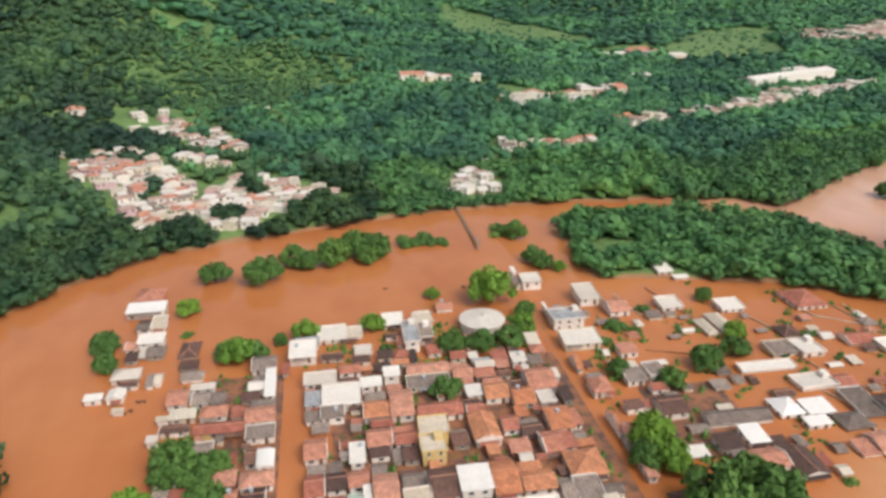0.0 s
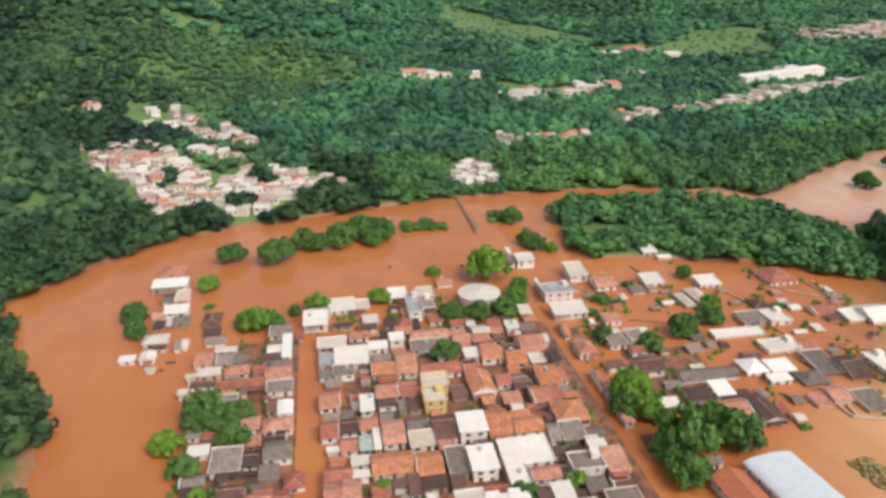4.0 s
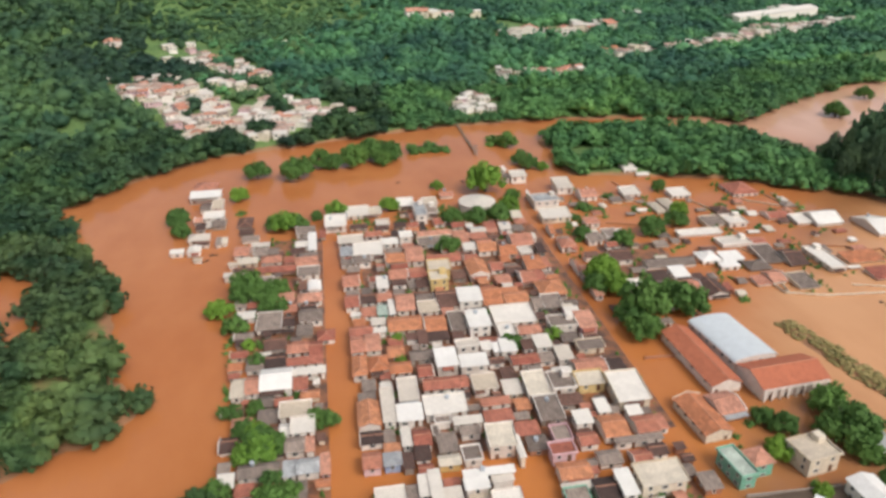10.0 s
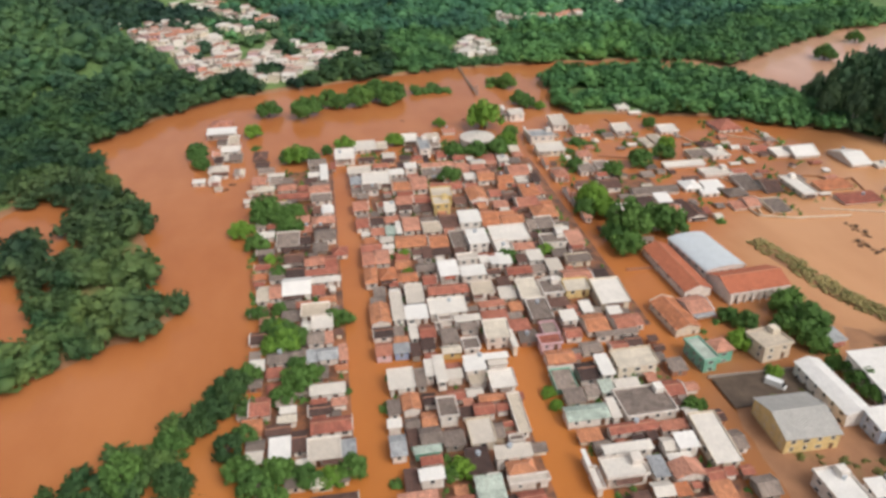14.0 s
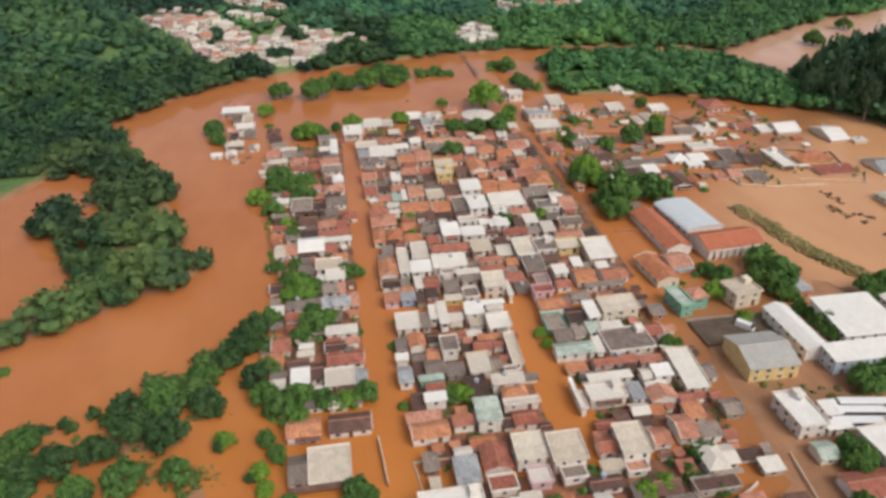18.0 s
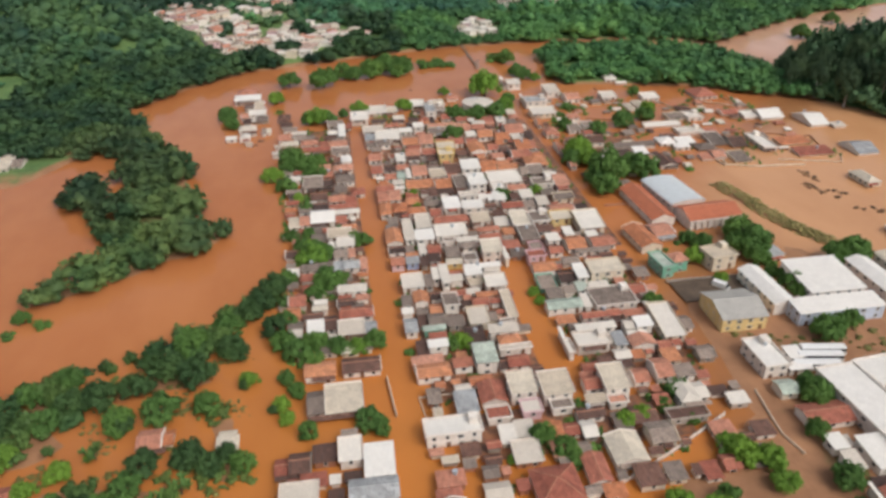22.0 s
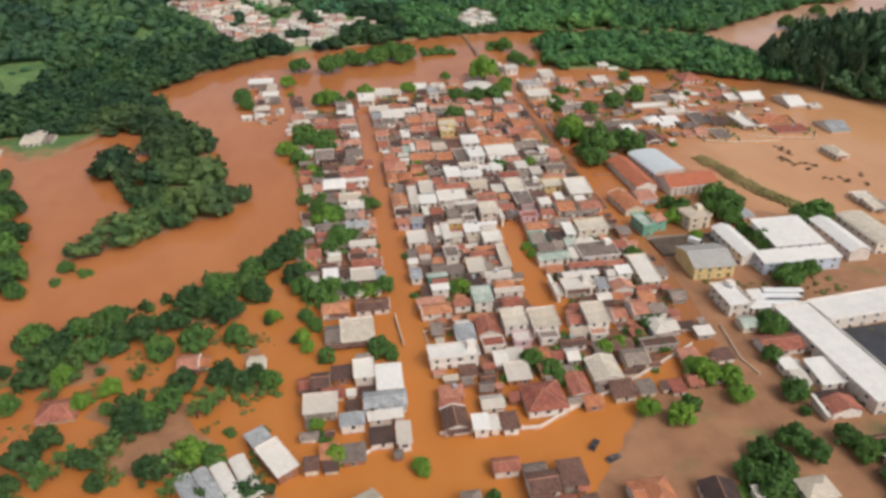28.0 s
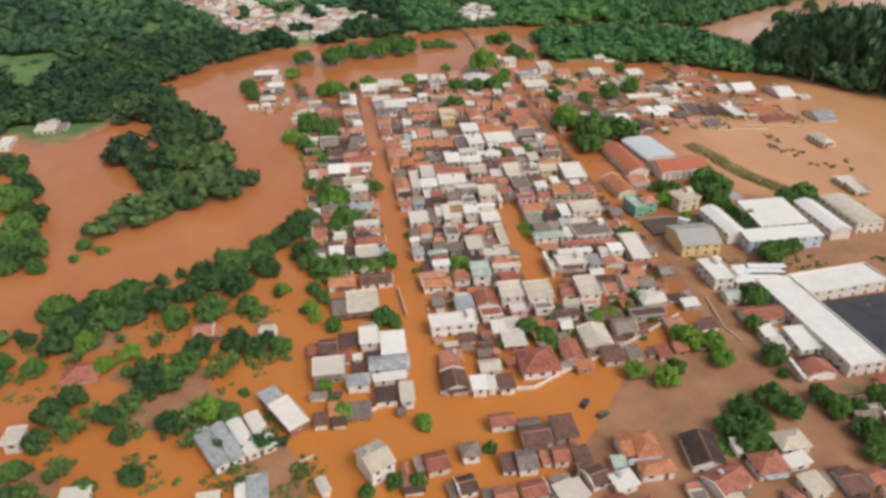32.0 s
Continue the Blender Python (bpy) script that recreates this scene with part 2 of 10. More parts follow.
def water_material():
    """Silt-laden water: redder in the river's current, golden in the shallow flood over streets and gardens. Reflected
    sky is painted in as paler tints over the east field and the far river.
    """
    m, nt, b = nodes_of("muddy_flood_water")
    tc = nt.nodes.new("ShaderNodeTexCoord")
    sep = nt.nodes.new("ShaderNodeSeparateXYZ")
    nt.links.new(tc.outputs["Object"], sep.inputs[0])
    edge = nt.nodes.new("ShaderNodeMath")
    edge.operation = "MULTIPLY_ADD"
    edge.inputs[1].default_value = -60.0
    nt.links.new(noise_tex(nt, 0.02, 3), edge.inputs[0])
    inland = nt.nodes.new("ShaderNodeMath")
    inland.operation = "MULTIPLY_ADD"
    inland.inputs[1].default_value, inland.inputs[2].default_value = -1.3, -45.0
    nt.links.new(sep.outputs[0], inland.inputs[0])
    top = nt.nodes.new("ShaderNodeMath")
    top.operation = "MAXIMUM"
    top.inputs[1].default_value = 0.0
    nt.links.new(inland.outputs[0], top.inputs[0])
    both = nt.nodes.new("ShaderNodeMath")
    nt.links.new(top.outputs[0], both.inputs[0])
    nt.links.new(sep.outputs[1], both.inputs[1])
    nt.links.new(both.outputs[0], edge.inputs[2])
    shallow = fade(nt, edge.outputs[0], -75.0, 130.0)
    big = ramp(nt, noise_tex(nt, 0.012, 4), 0.35, 0.68)
    c = mix(nt, "MIX", big, (0.455, 0.155, 0.050), (0.525, 0.204, 0.077))
    c = mix(nt, "MIX", shallow, c, (0.55, 0.203, 0.046))
    road = nt.nodes.new("ShaderNodeMath")
    road.operation = "MULTIPLY_ADD"
    road.inputs[1].default_value = 18.0
    nt.links.new(noise_tex(nt, 0.06, 3), road.inputs[0])
    away = nt.nodes.new("ShaderNodeMath")
    away.operation = "SUBTRACT"
    away.inputs[1].default_value = 30.0
    nt.links.new(sep.outputs[1], away.inputs[0])
    upto = nt.nodes.new("ShaderNodeMath")
    upto.operation = "MAXIMUM"
    upto.inputs[1].default_value = 0.0
    nt.links.new(away.outputs[0], upto.inputs[0])
    lane = nt.nodes.new("ShaderNodeMath")
    lane.operation = "MULTIPLY_ADD"
    lane.inputs[1].default_value = -0.9
    nt.links.new(upto.outputs[0], lane.inputs[0])
    nt.links.new(sep.outputs[0], lane.inputs[2])
    nt.links.new(lane.outputs[0], road.inputs[2])
    c = mix(nt, "MIX", fade(nt, road.outputs[0], 56.0, 92.0), (0.35, 0.155, 0.066), c)
    # pale tan over the east field: sky reflection put into the base colour
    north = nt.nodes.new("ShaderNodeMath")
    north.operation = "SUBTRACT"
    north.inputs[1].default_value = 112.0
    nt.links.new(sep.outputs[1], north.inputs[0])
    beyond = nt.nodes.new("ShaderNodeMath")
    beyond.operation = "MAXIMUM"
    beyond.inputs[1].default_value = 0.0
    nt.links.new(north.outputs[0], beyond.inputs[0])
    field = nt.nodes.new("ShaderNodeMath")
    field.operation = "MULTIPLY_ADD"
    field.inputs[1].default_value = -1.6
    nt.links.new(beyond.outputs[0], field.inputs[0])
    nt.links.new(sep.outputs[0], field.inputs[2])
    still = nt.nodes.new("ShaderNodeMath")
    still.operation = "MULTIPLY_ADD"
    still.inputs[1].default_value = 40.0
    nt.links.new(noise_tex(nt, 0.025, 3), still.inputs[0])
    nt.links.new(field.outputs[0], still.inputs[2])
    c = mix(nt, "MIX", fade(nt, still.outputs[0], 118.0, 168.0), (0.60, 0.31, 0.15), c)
    # pinkish tint farther up the river, painted as the sky's reflection
    sheen_reach = nt.nodes.new("ShaderNodeMath")
    sheen_reach.operation = "MULTIPLY_ADD"
    sheen_reach.inputs[1].default_value = 0.6
    nt.links.new(sep.outputs[1], sheen_reach.inputs[0])
    nt.links.new(sep.outputs[0], sheen_reach.inputs[2])
    c = mix(nt, "MIX", fade(nt, sheen_reach.outputs[0], 380.0, 480.0), (0.64, 0.37, 0.25), c)
    swirl = ramp(nt, noise_tex(nt, 0.05, 5, stretch=(1.0, 0.45, 1.0)), 0.42, 0.7)
    c = mix(nt, "MULTIPLY", swirl, c, (0.90, 0.86, 0.82))
    nt.links.new(c, b.inputs["Base Color"])
    b.inputs["Roughness"].default_value = 0.1
    b.inputs["IOR"].default_value = 1.33
    bump(nt, b, noise_tex(nt, 0.35, 4), 0.06, 0.4)
    return m


def ground_material():
    m, nt, b = nodes_of("wet_earth_and_grass")
    grass = mix(nt, "MIX", ramp(nt, noise_tex(nt, 0.05, 5), 0.35, 0.65), (0.088, 0.168, 0.05), (0.155, 0.25, 0.074))
    grass = mix(nt, "MULTIPLY", 0.5, grass, ramp(nt, noise_tex(nt, 0.4, 4), 0.3, 0.7, (0.5, 0.5, 0.5), (1.2, 1.2, 1.2)))
    tc = nt.nodes.new("ShaderNodeTexCoord")
    sep = nt.nodes.new("ShaderNodeSeparateXYZ")
    nt.links.new(tc.outputs["Object"], sep.inputs[0])
    add = nt.nodes.new("ShaderNodeMath")
    add.operation = "MULTIPLY_ADD"
    add.inputs[1].default_value = 1.6
    nt.links.new(noise_tex(nt, 0.06, 4), add.inputs[0])
    nt.links.new(sep.outputs[2], add.inputs[2])
    wet = fade(nt, add.outputs[0], 1.3, 1.8)
    c = mix(nt, "MIX", wet, grass, mix(nt, "MIX", ramp(nt, noise_tex(nt, 0.11, 5), 0.35, 0.65), (0.29, 0.14, 0.070), (0.41, 0.205, 0.104)))
    nt.links.new(c, b.inputs["Base Color"])
    b.inputs["Roughness"].default_value = 0.8
    bump(nt, b, noise_tex(nt, 0.5, 5), 0.5, 0.5)
    return m


def mud_material():
    m, nt, b = nodes_of("brown_mud")
    c = mix(nt, "MIX", ramp(nt, noise_tex(nt, 0.07, 5), 0.35, 0.65), (0.27, 0.14, 0.08), (0.38, 0.20, 0.11))
    c = mix(nt, "MULTIPLY", 0.4, c, ramp(nt, noise_tex(nt, 0.7, 4), 0.3, 0.7, (0.6, 0.6, 0.6), (1.2, 1.2, 1.2)))
    nt.links.new(c, b.inputs["Base Color"])
    b.inputs["Roughness"].default_value = 0.55
    bump(nt, b, noise_tex(nt, 0.9, 4), 0.4, 0.15)
    return m


def leaf_material(name, a, bcol, spread=0.5, stand=0.0):
    """Foliage: a tone for each tuft and tree, drifting over the canopy; stand mixes lighter and darker stands."""
    m, nt, b = nodes_of(name)
    tone = ramp(nt, noise_tex(nt, 0.07, 3), 0.34, 0.66)
    c = mix(nt, "MIX", tone, a, bcol)
    if stand:
        c = mix(nt, "MULTIPLY", stand, c, ramp(nt, noise_tex(nt, 0.0085, 4, rough=0.6), 0.40, 0.60, (0.54, 0.62, 0.74), (1.55, 1.52, 1.22)))
        c = mix(nt, "MULTIPLY", stand, c, ramp(nt, noise_tex(nt, 0.03, 3, rough=0.6), 0.38, 0.64, (0.72, 0.78, 0.86), (1.28, 1.22, 0.95)))
    geo = nt.nodes.new("ShaderNodeNewGeometry")
    c = mix(nt, "MULTIPLY", spread, c, ramp(nt, geo.outputs["Random Per Island"], 0.0, 1.0, (0.65, 0.66, 0.65), (1.3, 1.28, 1.2)))
    c = mix(nt, "MULTIPLY", 0.5, c, ramp(nt, random_of(nt), 0.0, 1.0, (0.6, 0.68, 0.65), (1.35, 1.25, 0.9)))
    nt.links.new(c, b.inputs["Base Color"])
    b.inputs["Roughness"].default_value = 0.7
    b.inputs["Specular IOR Level"].default_value = 0.25
    return m


# silt brown, with a darker tone painted for the shade between walls
def yard_material():
    m, nt, b = nodes_of("shaded_silt_yard")
    c = mix(nt, "MIX", ramp(nt, noise_tex(nt, 0.22, 5, rough=0.65), 0.42, 0.6), (0.33, 0.135, 0.064), (0.115, 0.066, 0.048))
    nt.links.new(c, b.inputs["Base Color"])
    b.inputs["Roughness"].default_value = 0.5
    return m


YARD = yard_material()
WATER, GROUND, MUD = water_material(), ground_material(), mud_material()
LEAF = leaf_material("broadleaf_foliage", (0.019, 0.053, 0.032), (0.058, 0.108, 0.049), 0.35, 0.75)
LEAF_SPIT = leaf_material("spit_foliage", (0.027, 0.064, 0.032), (0.088, 0.134, 0.058), 0.45, 0.7)
# part of the blue in the steep hills' leaf colour stands for haze
LEAF_HILL = leaf_material("steep_hill_foliage", (0.022, 0.060, 0.042), (0.056, 0.108, 0.060), 0.3, 0.8)
LEAF_SPUR = leaf_material("lit_spur_scrub_foliage", (0.044, 0.106, 0.058), (0.080, 0.160, 0.076), 0.3, 0.5)
LEAF_BANK = leaf_material("river_bank_foliage", (0.028, 0.072, 0.030), (0.085, 0.150, 0.046), 0.4)
LEAF_SCRUB = leaf_material("garden_scrub", (0.075, 0.115, 0.034), (0.135, 0.185, 0.05), 0.4)
LEAF_LAWN = leaf_material("lawn_grass", (0.10, 0.20, 0.045), (0.16, 0.27, 0.06), 0.3)
LEAF_FRESH = leaf_material("fresh_foliage", (0.056, 0.150, 0.062), (0.122, 0.250, 0.092), 0.35, 0.6)
LEAF_TREE = leaf_material("garden_tree_foliage", (0.062, 0.142, 0.038), (0.135, 0.24, 0.058), 0.4)
LEAF_BRIGHT = leaf_material("bright_foliage", (0.125, 0.25, 0.036), (0.21, 0.345, 0.058), 0.4)
LEAF_TALL = leaf_material("tall_wood_foliage", (0.040, 0.092, 0.052), (0.088, 0.150, 0.074), 0.4, 0.5)
LEAF_GREY = leaf_material("eucalyptus_foliage", (0.046, 0.086, 0.046), (0.085, 0.132, 0.066))
LEAF_REED = leaf_material("bank_reeds", (0.22, 0.185, 0.078), (0.32, 0.26, 0.12), 0.4)
LEAF_DRY = leaf_material("rough_weeds", (0.125, 0.128, 0.042), (0.20, 0.185, 0.068))
LEAF_BANANA = leaf_material("banana_foliage", (0.07, 0.14, 0.035), (0.12, 0.21, 0.06))
# distance haze is put into this leaf colour: bluer and lighter
LEAF_HAZED = leaf_material("hazed_woods_foliage", (0.042, 0.128, 0.084), (0.092, 0.216, 0.116), 0.35, 0.85)


# ---- mesh helpers ----
def mesh_of(name, verts, faces, mats, slots=None):
    me = bpy.data.meshes.new(name)
    me.from_pydata(verts, [], faces)
    for mt in mats:
        me.materials.append(mt)
    if slots:
        me.polygons.foreach_set("material_index", slots)
    me.update()
    return me


def part(name, me, parent, m=None, label=""):
    ob = new(name, me)
    ob.parent = parent
    if m is not None:
        ob.matrix_basis = m
    if label:
        ob["label"] = label
    return ob


class Shape:
    """Collects boxes, prisms and tubes into one mesh."""

    def __init__(self):
        self.v, self.f = [], []

    def solid(self, lower, upper):
        """Closed prism between two rings of equal length, both counter-clockwise from above."""
        n, k = len(lower), len(self.v)
        self.v += [tuple(p) for p in lower] + [tuple(p) for p in upper]
        self.f.append(tuple(k + i for i in reversed(range(n))))
        self.f.append(tuple(k + n + i for i in range(n)))
        for i in range(n):
            j = (i + 1) % n
            self.f.append((k + i, k + j, k + n + j, k + n + i))
        return self

    def box(self, x0, x1, y0, y1, z0, z1):
        return self.solid([(x0, y0, z0), (x1, y0, z0), (x1, y1, z0), (x0, y1, z0)], [(x0, y0, z1), (x1, y0, z1), (x1, y1, z1), (x0, y1, z1)])

    def tube(self, a, b, r0, r1, n=6):
        a, b = Vector(a), Vector(b)
        q = (b - a).to_track_quat("Z", "Y")
        ring = [q @ Vector((math.cos(6.2832 * i / n), math.sin(6.2832 * i / n), 0)) for i in range(n)]
        return self.solid([a + r0 * p for p in ring], [b + r1 * p for p in ring])

    def mesh(self, name, *mats):
        return mesh_of(name, self.v, self.f, mats)


# ---- terrain ----
NORTH_X = [-1500, -420, -200, -120, -104, -87, -65, -34, 16, 80, 146, 212, 245, 262, 284, 342, 400, 600, 1500]
NORTH_Y = [60, 150, 255, 276, 297, 314, 332, 338, 351, 364, 363, 353, 338, 328, 336, 374, 398, 450, 520]
WEST_LAND = [(-98, 304), (-125, 264), (-125, 242), (-100, 206), (-95, 187), (-84, 170), (-79, 144), (-80, 129), (-67, 114), (-64, 100), (-70, 91), (-85, 86), (-96, 77),
             (-108, 72), (-121, 66), (-122, 74), (-112, 83), (-104, 102), (-112, 111), (-118, 125), (-133, 140), (-133, 160), (-128, 164), (-122, 159), (-110, 130), (-106, 143),
             (-114, 167), (-129, 205), (-143, 184), (-155, 168), (-170, 165), (-185, 180), (-200, 190), (-420, 150), (-420, 330)]
EAST_WOOD = [(120, 327), (145, 335), (177, 332), (224, 316), (246, 301), (250, 281), (257, 257), (277, 250), (310, 272), (420, 340), (700, 420), (700, 180), (420, 120),
             (300, 110), (262, 160), (240, 200), (209, 222), (192, 234), (164, 243), (137, 253), (117, 258), (120, 294)]
SOUTH_LAND = [(24, -52), (37, -38), (66, -22), (71, 0), (73, 18), (75, 33), (100, 37), (118, 36), (128, 62), (150, 40), (170, 30), (300, 20), (600, -60), (600, -600), (-40, -600), (-20, -90), (10, -66)]


def inside(px, py, poly):
    hit = np.zeros(px.shape, bool)
    for (x0, y0), (x1, y1) in zip(poly, poly[1:] + poly[:1]):
        if y0 != y1:
            hit ^= ((y0 > py) != (y1 > py)) & (px < (x1 - x0) * (py - y0) / (y1 - y0) + x0)
    return hit


def depth_in(px, py, poly):
    """Distance to the outline, positive inside."""
    best = np.full(px.shape, 1e9)
    for (x0, y0), (x1, y1) in zip(poly, poly[1:] + poly[:1]):
        dx, dy = x1 - x0, y1 - y0
        k = np.clip(((px - x0) * dx + (py - y0) * dy) / (dx * dx + dy * dy), 0, 1)
        best = np.minimum(best, np.hypot(px - x0 - k * dx, py - y0 - k * dy))
    return np.where(inside(px, py, poly), best, -best)


def waves(px, py, seed, size):
    """Smooth pseudo-random relief between -1 and 1."""
    r = np.random.RandomState(seed)
    total = np.zeros(px.shape)
    for k in range(7):
        a, ph, s = r.uniform(0, 6.28), r.uniform(0, 6.28), size * r.uniform(0.5, 1.6)
        total += np.sin((px * math.cos(a) + py * math.sin(a)) * 6.283 / s + ph)
    return total / 4.0


def smooth(e0, e1, v):
    k = np.clip((v - e0) / (e1 - e0), 0, 1)
    return k * k * (3 - 2 * k)


def land(px, py):
    """Height of the ground over the flood's surface."""
    px, py = np.asarray(px, float), np.asarray(py, float)
    wob = waves(px, py, 3, 45) * 2.0
    dn = (py - np.interp(px, NORTH_X, NORTH_Y)) + wob
    h = np.full(px.shape, -1.6)
    # north bank: a low shelf, then wooded hills, higher in the west
    west = smooth(260, -260, px)
    rise = smooth(0, 14, dn) * 2.4 + np.clip(dn - 30, 0, None) * (0.035 + 0.10 * west)
    rise = rise + np.clip(dn - 330, 0, None) * (0.0 + 0.05 * west) + np.clip(dn - 900, 0, None) * (0.10 - 0.06 * west)
    rise = np.minimum(rise, 330)
    rough = np.clip(dn / 200, 0, 1.0)
    rise = rise + rough * (waves(px, py, 5, 420) * (7 + 13 * west) + waves(px, py, 8, 150) * (2 + 3.5 * west))
    # rounded knolls and spurs in the west
    hilly = smooth(230, 420, dn) * smooth(240, -20, px)
    rise = rise + hilly * (14 * waves(px, py, 15, 230) + 7 * np.abs(waves(px, py, 19, 160)))
    h = np.maximum(h, np.where(dn > 0, np.maximum(rise, 0.3 + 1.0 * smooth(0, 10, dn)), -1.6 * smooth(0, -6, dn)))
    for poly, top in ((WEST_LAND, 0.9), (EAST_WOOD, 1.3), (SOUTH_LAND, 0.42)):
        d = depth_in(px, py, poly) + wob * 0.5 + waves(px, py, 61, 13) * 1.6
        h = np.maximum(h, -1.6 + (1.6 + top) * smooth(-6, 9, d))
    bank_y = np.interp(px, [-190, -160, -134, -108, -85, -65, -45], [-20, -12, 7, 30, 33, 48, 66])
    garden = smooth(2, 10, bank_y - py) * smooth(-48, -58, px + 0.12 * py) * smooth(-85, -75, py)
    h = np.maximum(h, -1.6 + garden * (1.45 + 0.35 * np.clip(waves(px, py, 47, 34) + 0.15, -0.5, 1.0)))
    bank = np.abs(px - np.interp(-py, [-106, -68, -44, -33], [136, 142, 152, 168])) + wob * 0.4
    h = np.maximum(h, np.where((py < 106) & (py > 33), -1.6 + 2.4 * smooth(7.5, 1.0, bank), -1.6))
    # the far shores close the place behind the camera
    far = np.hypot(px, py) - 1400
    back = np.where(py < -250, np.clip(-250 - py, 0, None) * 0.05, 0)
    return np.maximum(h, np.where(py < -240, 0.5 + back + waves(px, py, 11, 300) * 3, h)) + np.clip(far, 0, 900) * 0.02


def build_ground():
    n = 330
    k = np.linspace(-1, 1, n)
    gx = 330 * k + 3600 * np.sign(k) * np.abs(k) ** 4.2
    gy = 150 + 400 * k + 3600 * np.sign(k) * np.abs(k) ** 4.2
    px, py = np.meshgrid(gx, gy)
    pz = land(px, py)
    v = np.stack([px, py, pz], -1).reshape(-1, 3)
    i = np.arange(n * n).reshape(n, n)
    q = np.stack([i[:-1, :-1], i[:-1, 1:], i[1:, 1:], i[1:, :-1]], -1).reshape(-1, 4)
    me = bpy.data.meshes.new("ground")
    me.from_pydata(v.tolist(), [], q.tolist())
    me.materials.append(GROUND)
    me.polygons.foreach_set("use_smooth", np.ones(len(q), bool))
    tagged(new("ground", me), "wet earth and grass, rising to green hills", "ground", kind="structure")


build_ground()
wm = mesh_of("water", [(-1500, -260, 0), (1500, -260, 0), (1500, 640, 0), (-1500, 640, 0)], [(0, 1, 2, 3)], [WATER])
tagged(new("water", wm), "muddy orange flood water over river and streets", "water", kind="structure")


# ---- woods ----
def ico(level):
    bm = bmesh.new()
    bmesh.ops.create_icosphere(bm, subdivisions=level, radius=1.0)
    bm.verts.ensure_lookup_table()
    v = np.array([p.co[:] for p in bm.verts])
    f = np.array([[p.index for p in q.verts] for q in bm.faces])
    bm.free()
    return v, f


ICO1, ICO2 = ico(1), ico(2)


def tufts(rng, centres, radii, count, size):
    """Leaf tufts: small bent quads, as two triangles, strewn over the outside of lumps."""
    pick = rng.choice(len(centres), count, p=radii ** 2 / np.sum(radii ** 2))
    d = rng.normal(size=(count, 3))
    d /= np.linalg.norm(d, axis=1)[:, None]
    d[:, 2] = np.where(d[:, 2] < -0.35, -d[:, 2], d[:, 2])
    c = centres[pick] + d * (radii[pick] * rng.uniform(0.85, 1.16, count))[:, None]
    n = d + rng.normal(scale=0.55, size=(count, 3))
    n /= np.linalg.norm(n, axis=1)[:, None]
    a = np.cross(n, rng.normal(size=(count, 3)))
    a /= np.linalg.norm(a, axis=1)[:, None]
    b = np.cross(n, a)
    s = (size * rng.uniform(0.6, 1.4, count))[:, None]
    v = np.stack([c - a * s, c - b * s * 0.7 + n * s * 0.2, c + a * s, c + b * s * 0.7 + n * s * 0.2], 1).reshape(-1, 3)
    k = 4 * np.arange(count)[:, None]
    f = np.concatenate([k + [0, 1, 2], k + [0, 2, 3]])
    return v, f


def lumps(rng, centres, radii, base, rough):
    bv, bf = base
    vs, fs, k = [], [], 0
    for c, r in zip(centres, radii):
        w = 1 + rng.uniform(-rough, rough, len(bv))
        vs.append(c + bv * (w * r)[:, None] * np.array([1, 1, 0.85]))
        fs.append(bf + k)
        k += len(bv)
    return np.concatenate(vs), np.concatenate(fs)


def crown_arrays(seed, lump_count, leaf_count, leaf_size, spread, tall, base, core=0.92):
    """A crown of unit radius, its foot at z = 0."""
    rng = np.random.RandomState(seed)
    up = (np.arange(lump_count) + 0.5) / lump_count
    rng.shuffle(up)
    a = np.arange(lump_count) * 2.4 + rng.uniform(-0.5, 0.5, lump_count)
    big = 1.0 / lump_count ** 0.40
    rs = rng.uniform(0.65, 1.05, lump_count) * big
    far = spread * np.sqrt(1 - up ** 2) * rng.uniform(0.7, 1.08, lump_count)
    cs = np.stack([far * np.cos(a), far * np.sin(a), tall * (0.24 + 0.5 * up * rng.uniform(0.75, 1.15, lump_count))], 1)
    v1, f1 = lumps(rng, cs, rs * core, base, 0.25)
    v2, f2 = tufts(rng, cs, rs, leaf_count, leaf_size)
    return np.concatenate([v1, v2]), np.concatenate([f1, f2 + len(v1)])


def tri_mesh(name, v, f, mat):
    me = bpy.data.meshes.new(name)
    me.vertices.add(len(v))
    me.vertices.foreach_set("co", np.asarray(v, np.float32).ravel())
    me.loops.add(3 * len(f))
    me.loops.foreach_set("vertex_index", np.asarray(f, np.int32).ravel())
    me.polygons.add(len(f))
    me.polygons.foreach_set("loop_start", np.arange(0, 3 * len(f), 3, dtype=np.int32))
    me.polygons.foreach_set("use_smooth", np.ones(len(f), bool))
    me.materials.append(mat)
    me.update(calc_edges=True)
    return me


def woods(name, pts, radii, heights, templates, mat, label, seed):
    rng = np.random.RandomState(seed)
    z = land(pts[:, 0], pts[:, 1])
    vs, fs, k = [], [], 0
    for (x, y), r, h, g in zip(pts, radii, heights, z):
        v, f = templates[rng.randint(len(templates))]
        a = rng.uniform(0, 6.283)
        ca, sa = math.cos(a) * r, math.sin(a) * r
        vs.append(np.stack([x + v[:, 0] * ca - v[:, 1] * sa, y + v[:, 0] * sa + v[:, 1] * ca, g + h * 0.12 + v[:, 2] * h * 0.78], 1))
        fs.append(f + k)
        k += len(v)
    ob = new(name, tri_mesh(name, np.concatenate(vs), np.concatenate(fs), mat))
    return tagged(ob, label, "woods", kind="stuff")


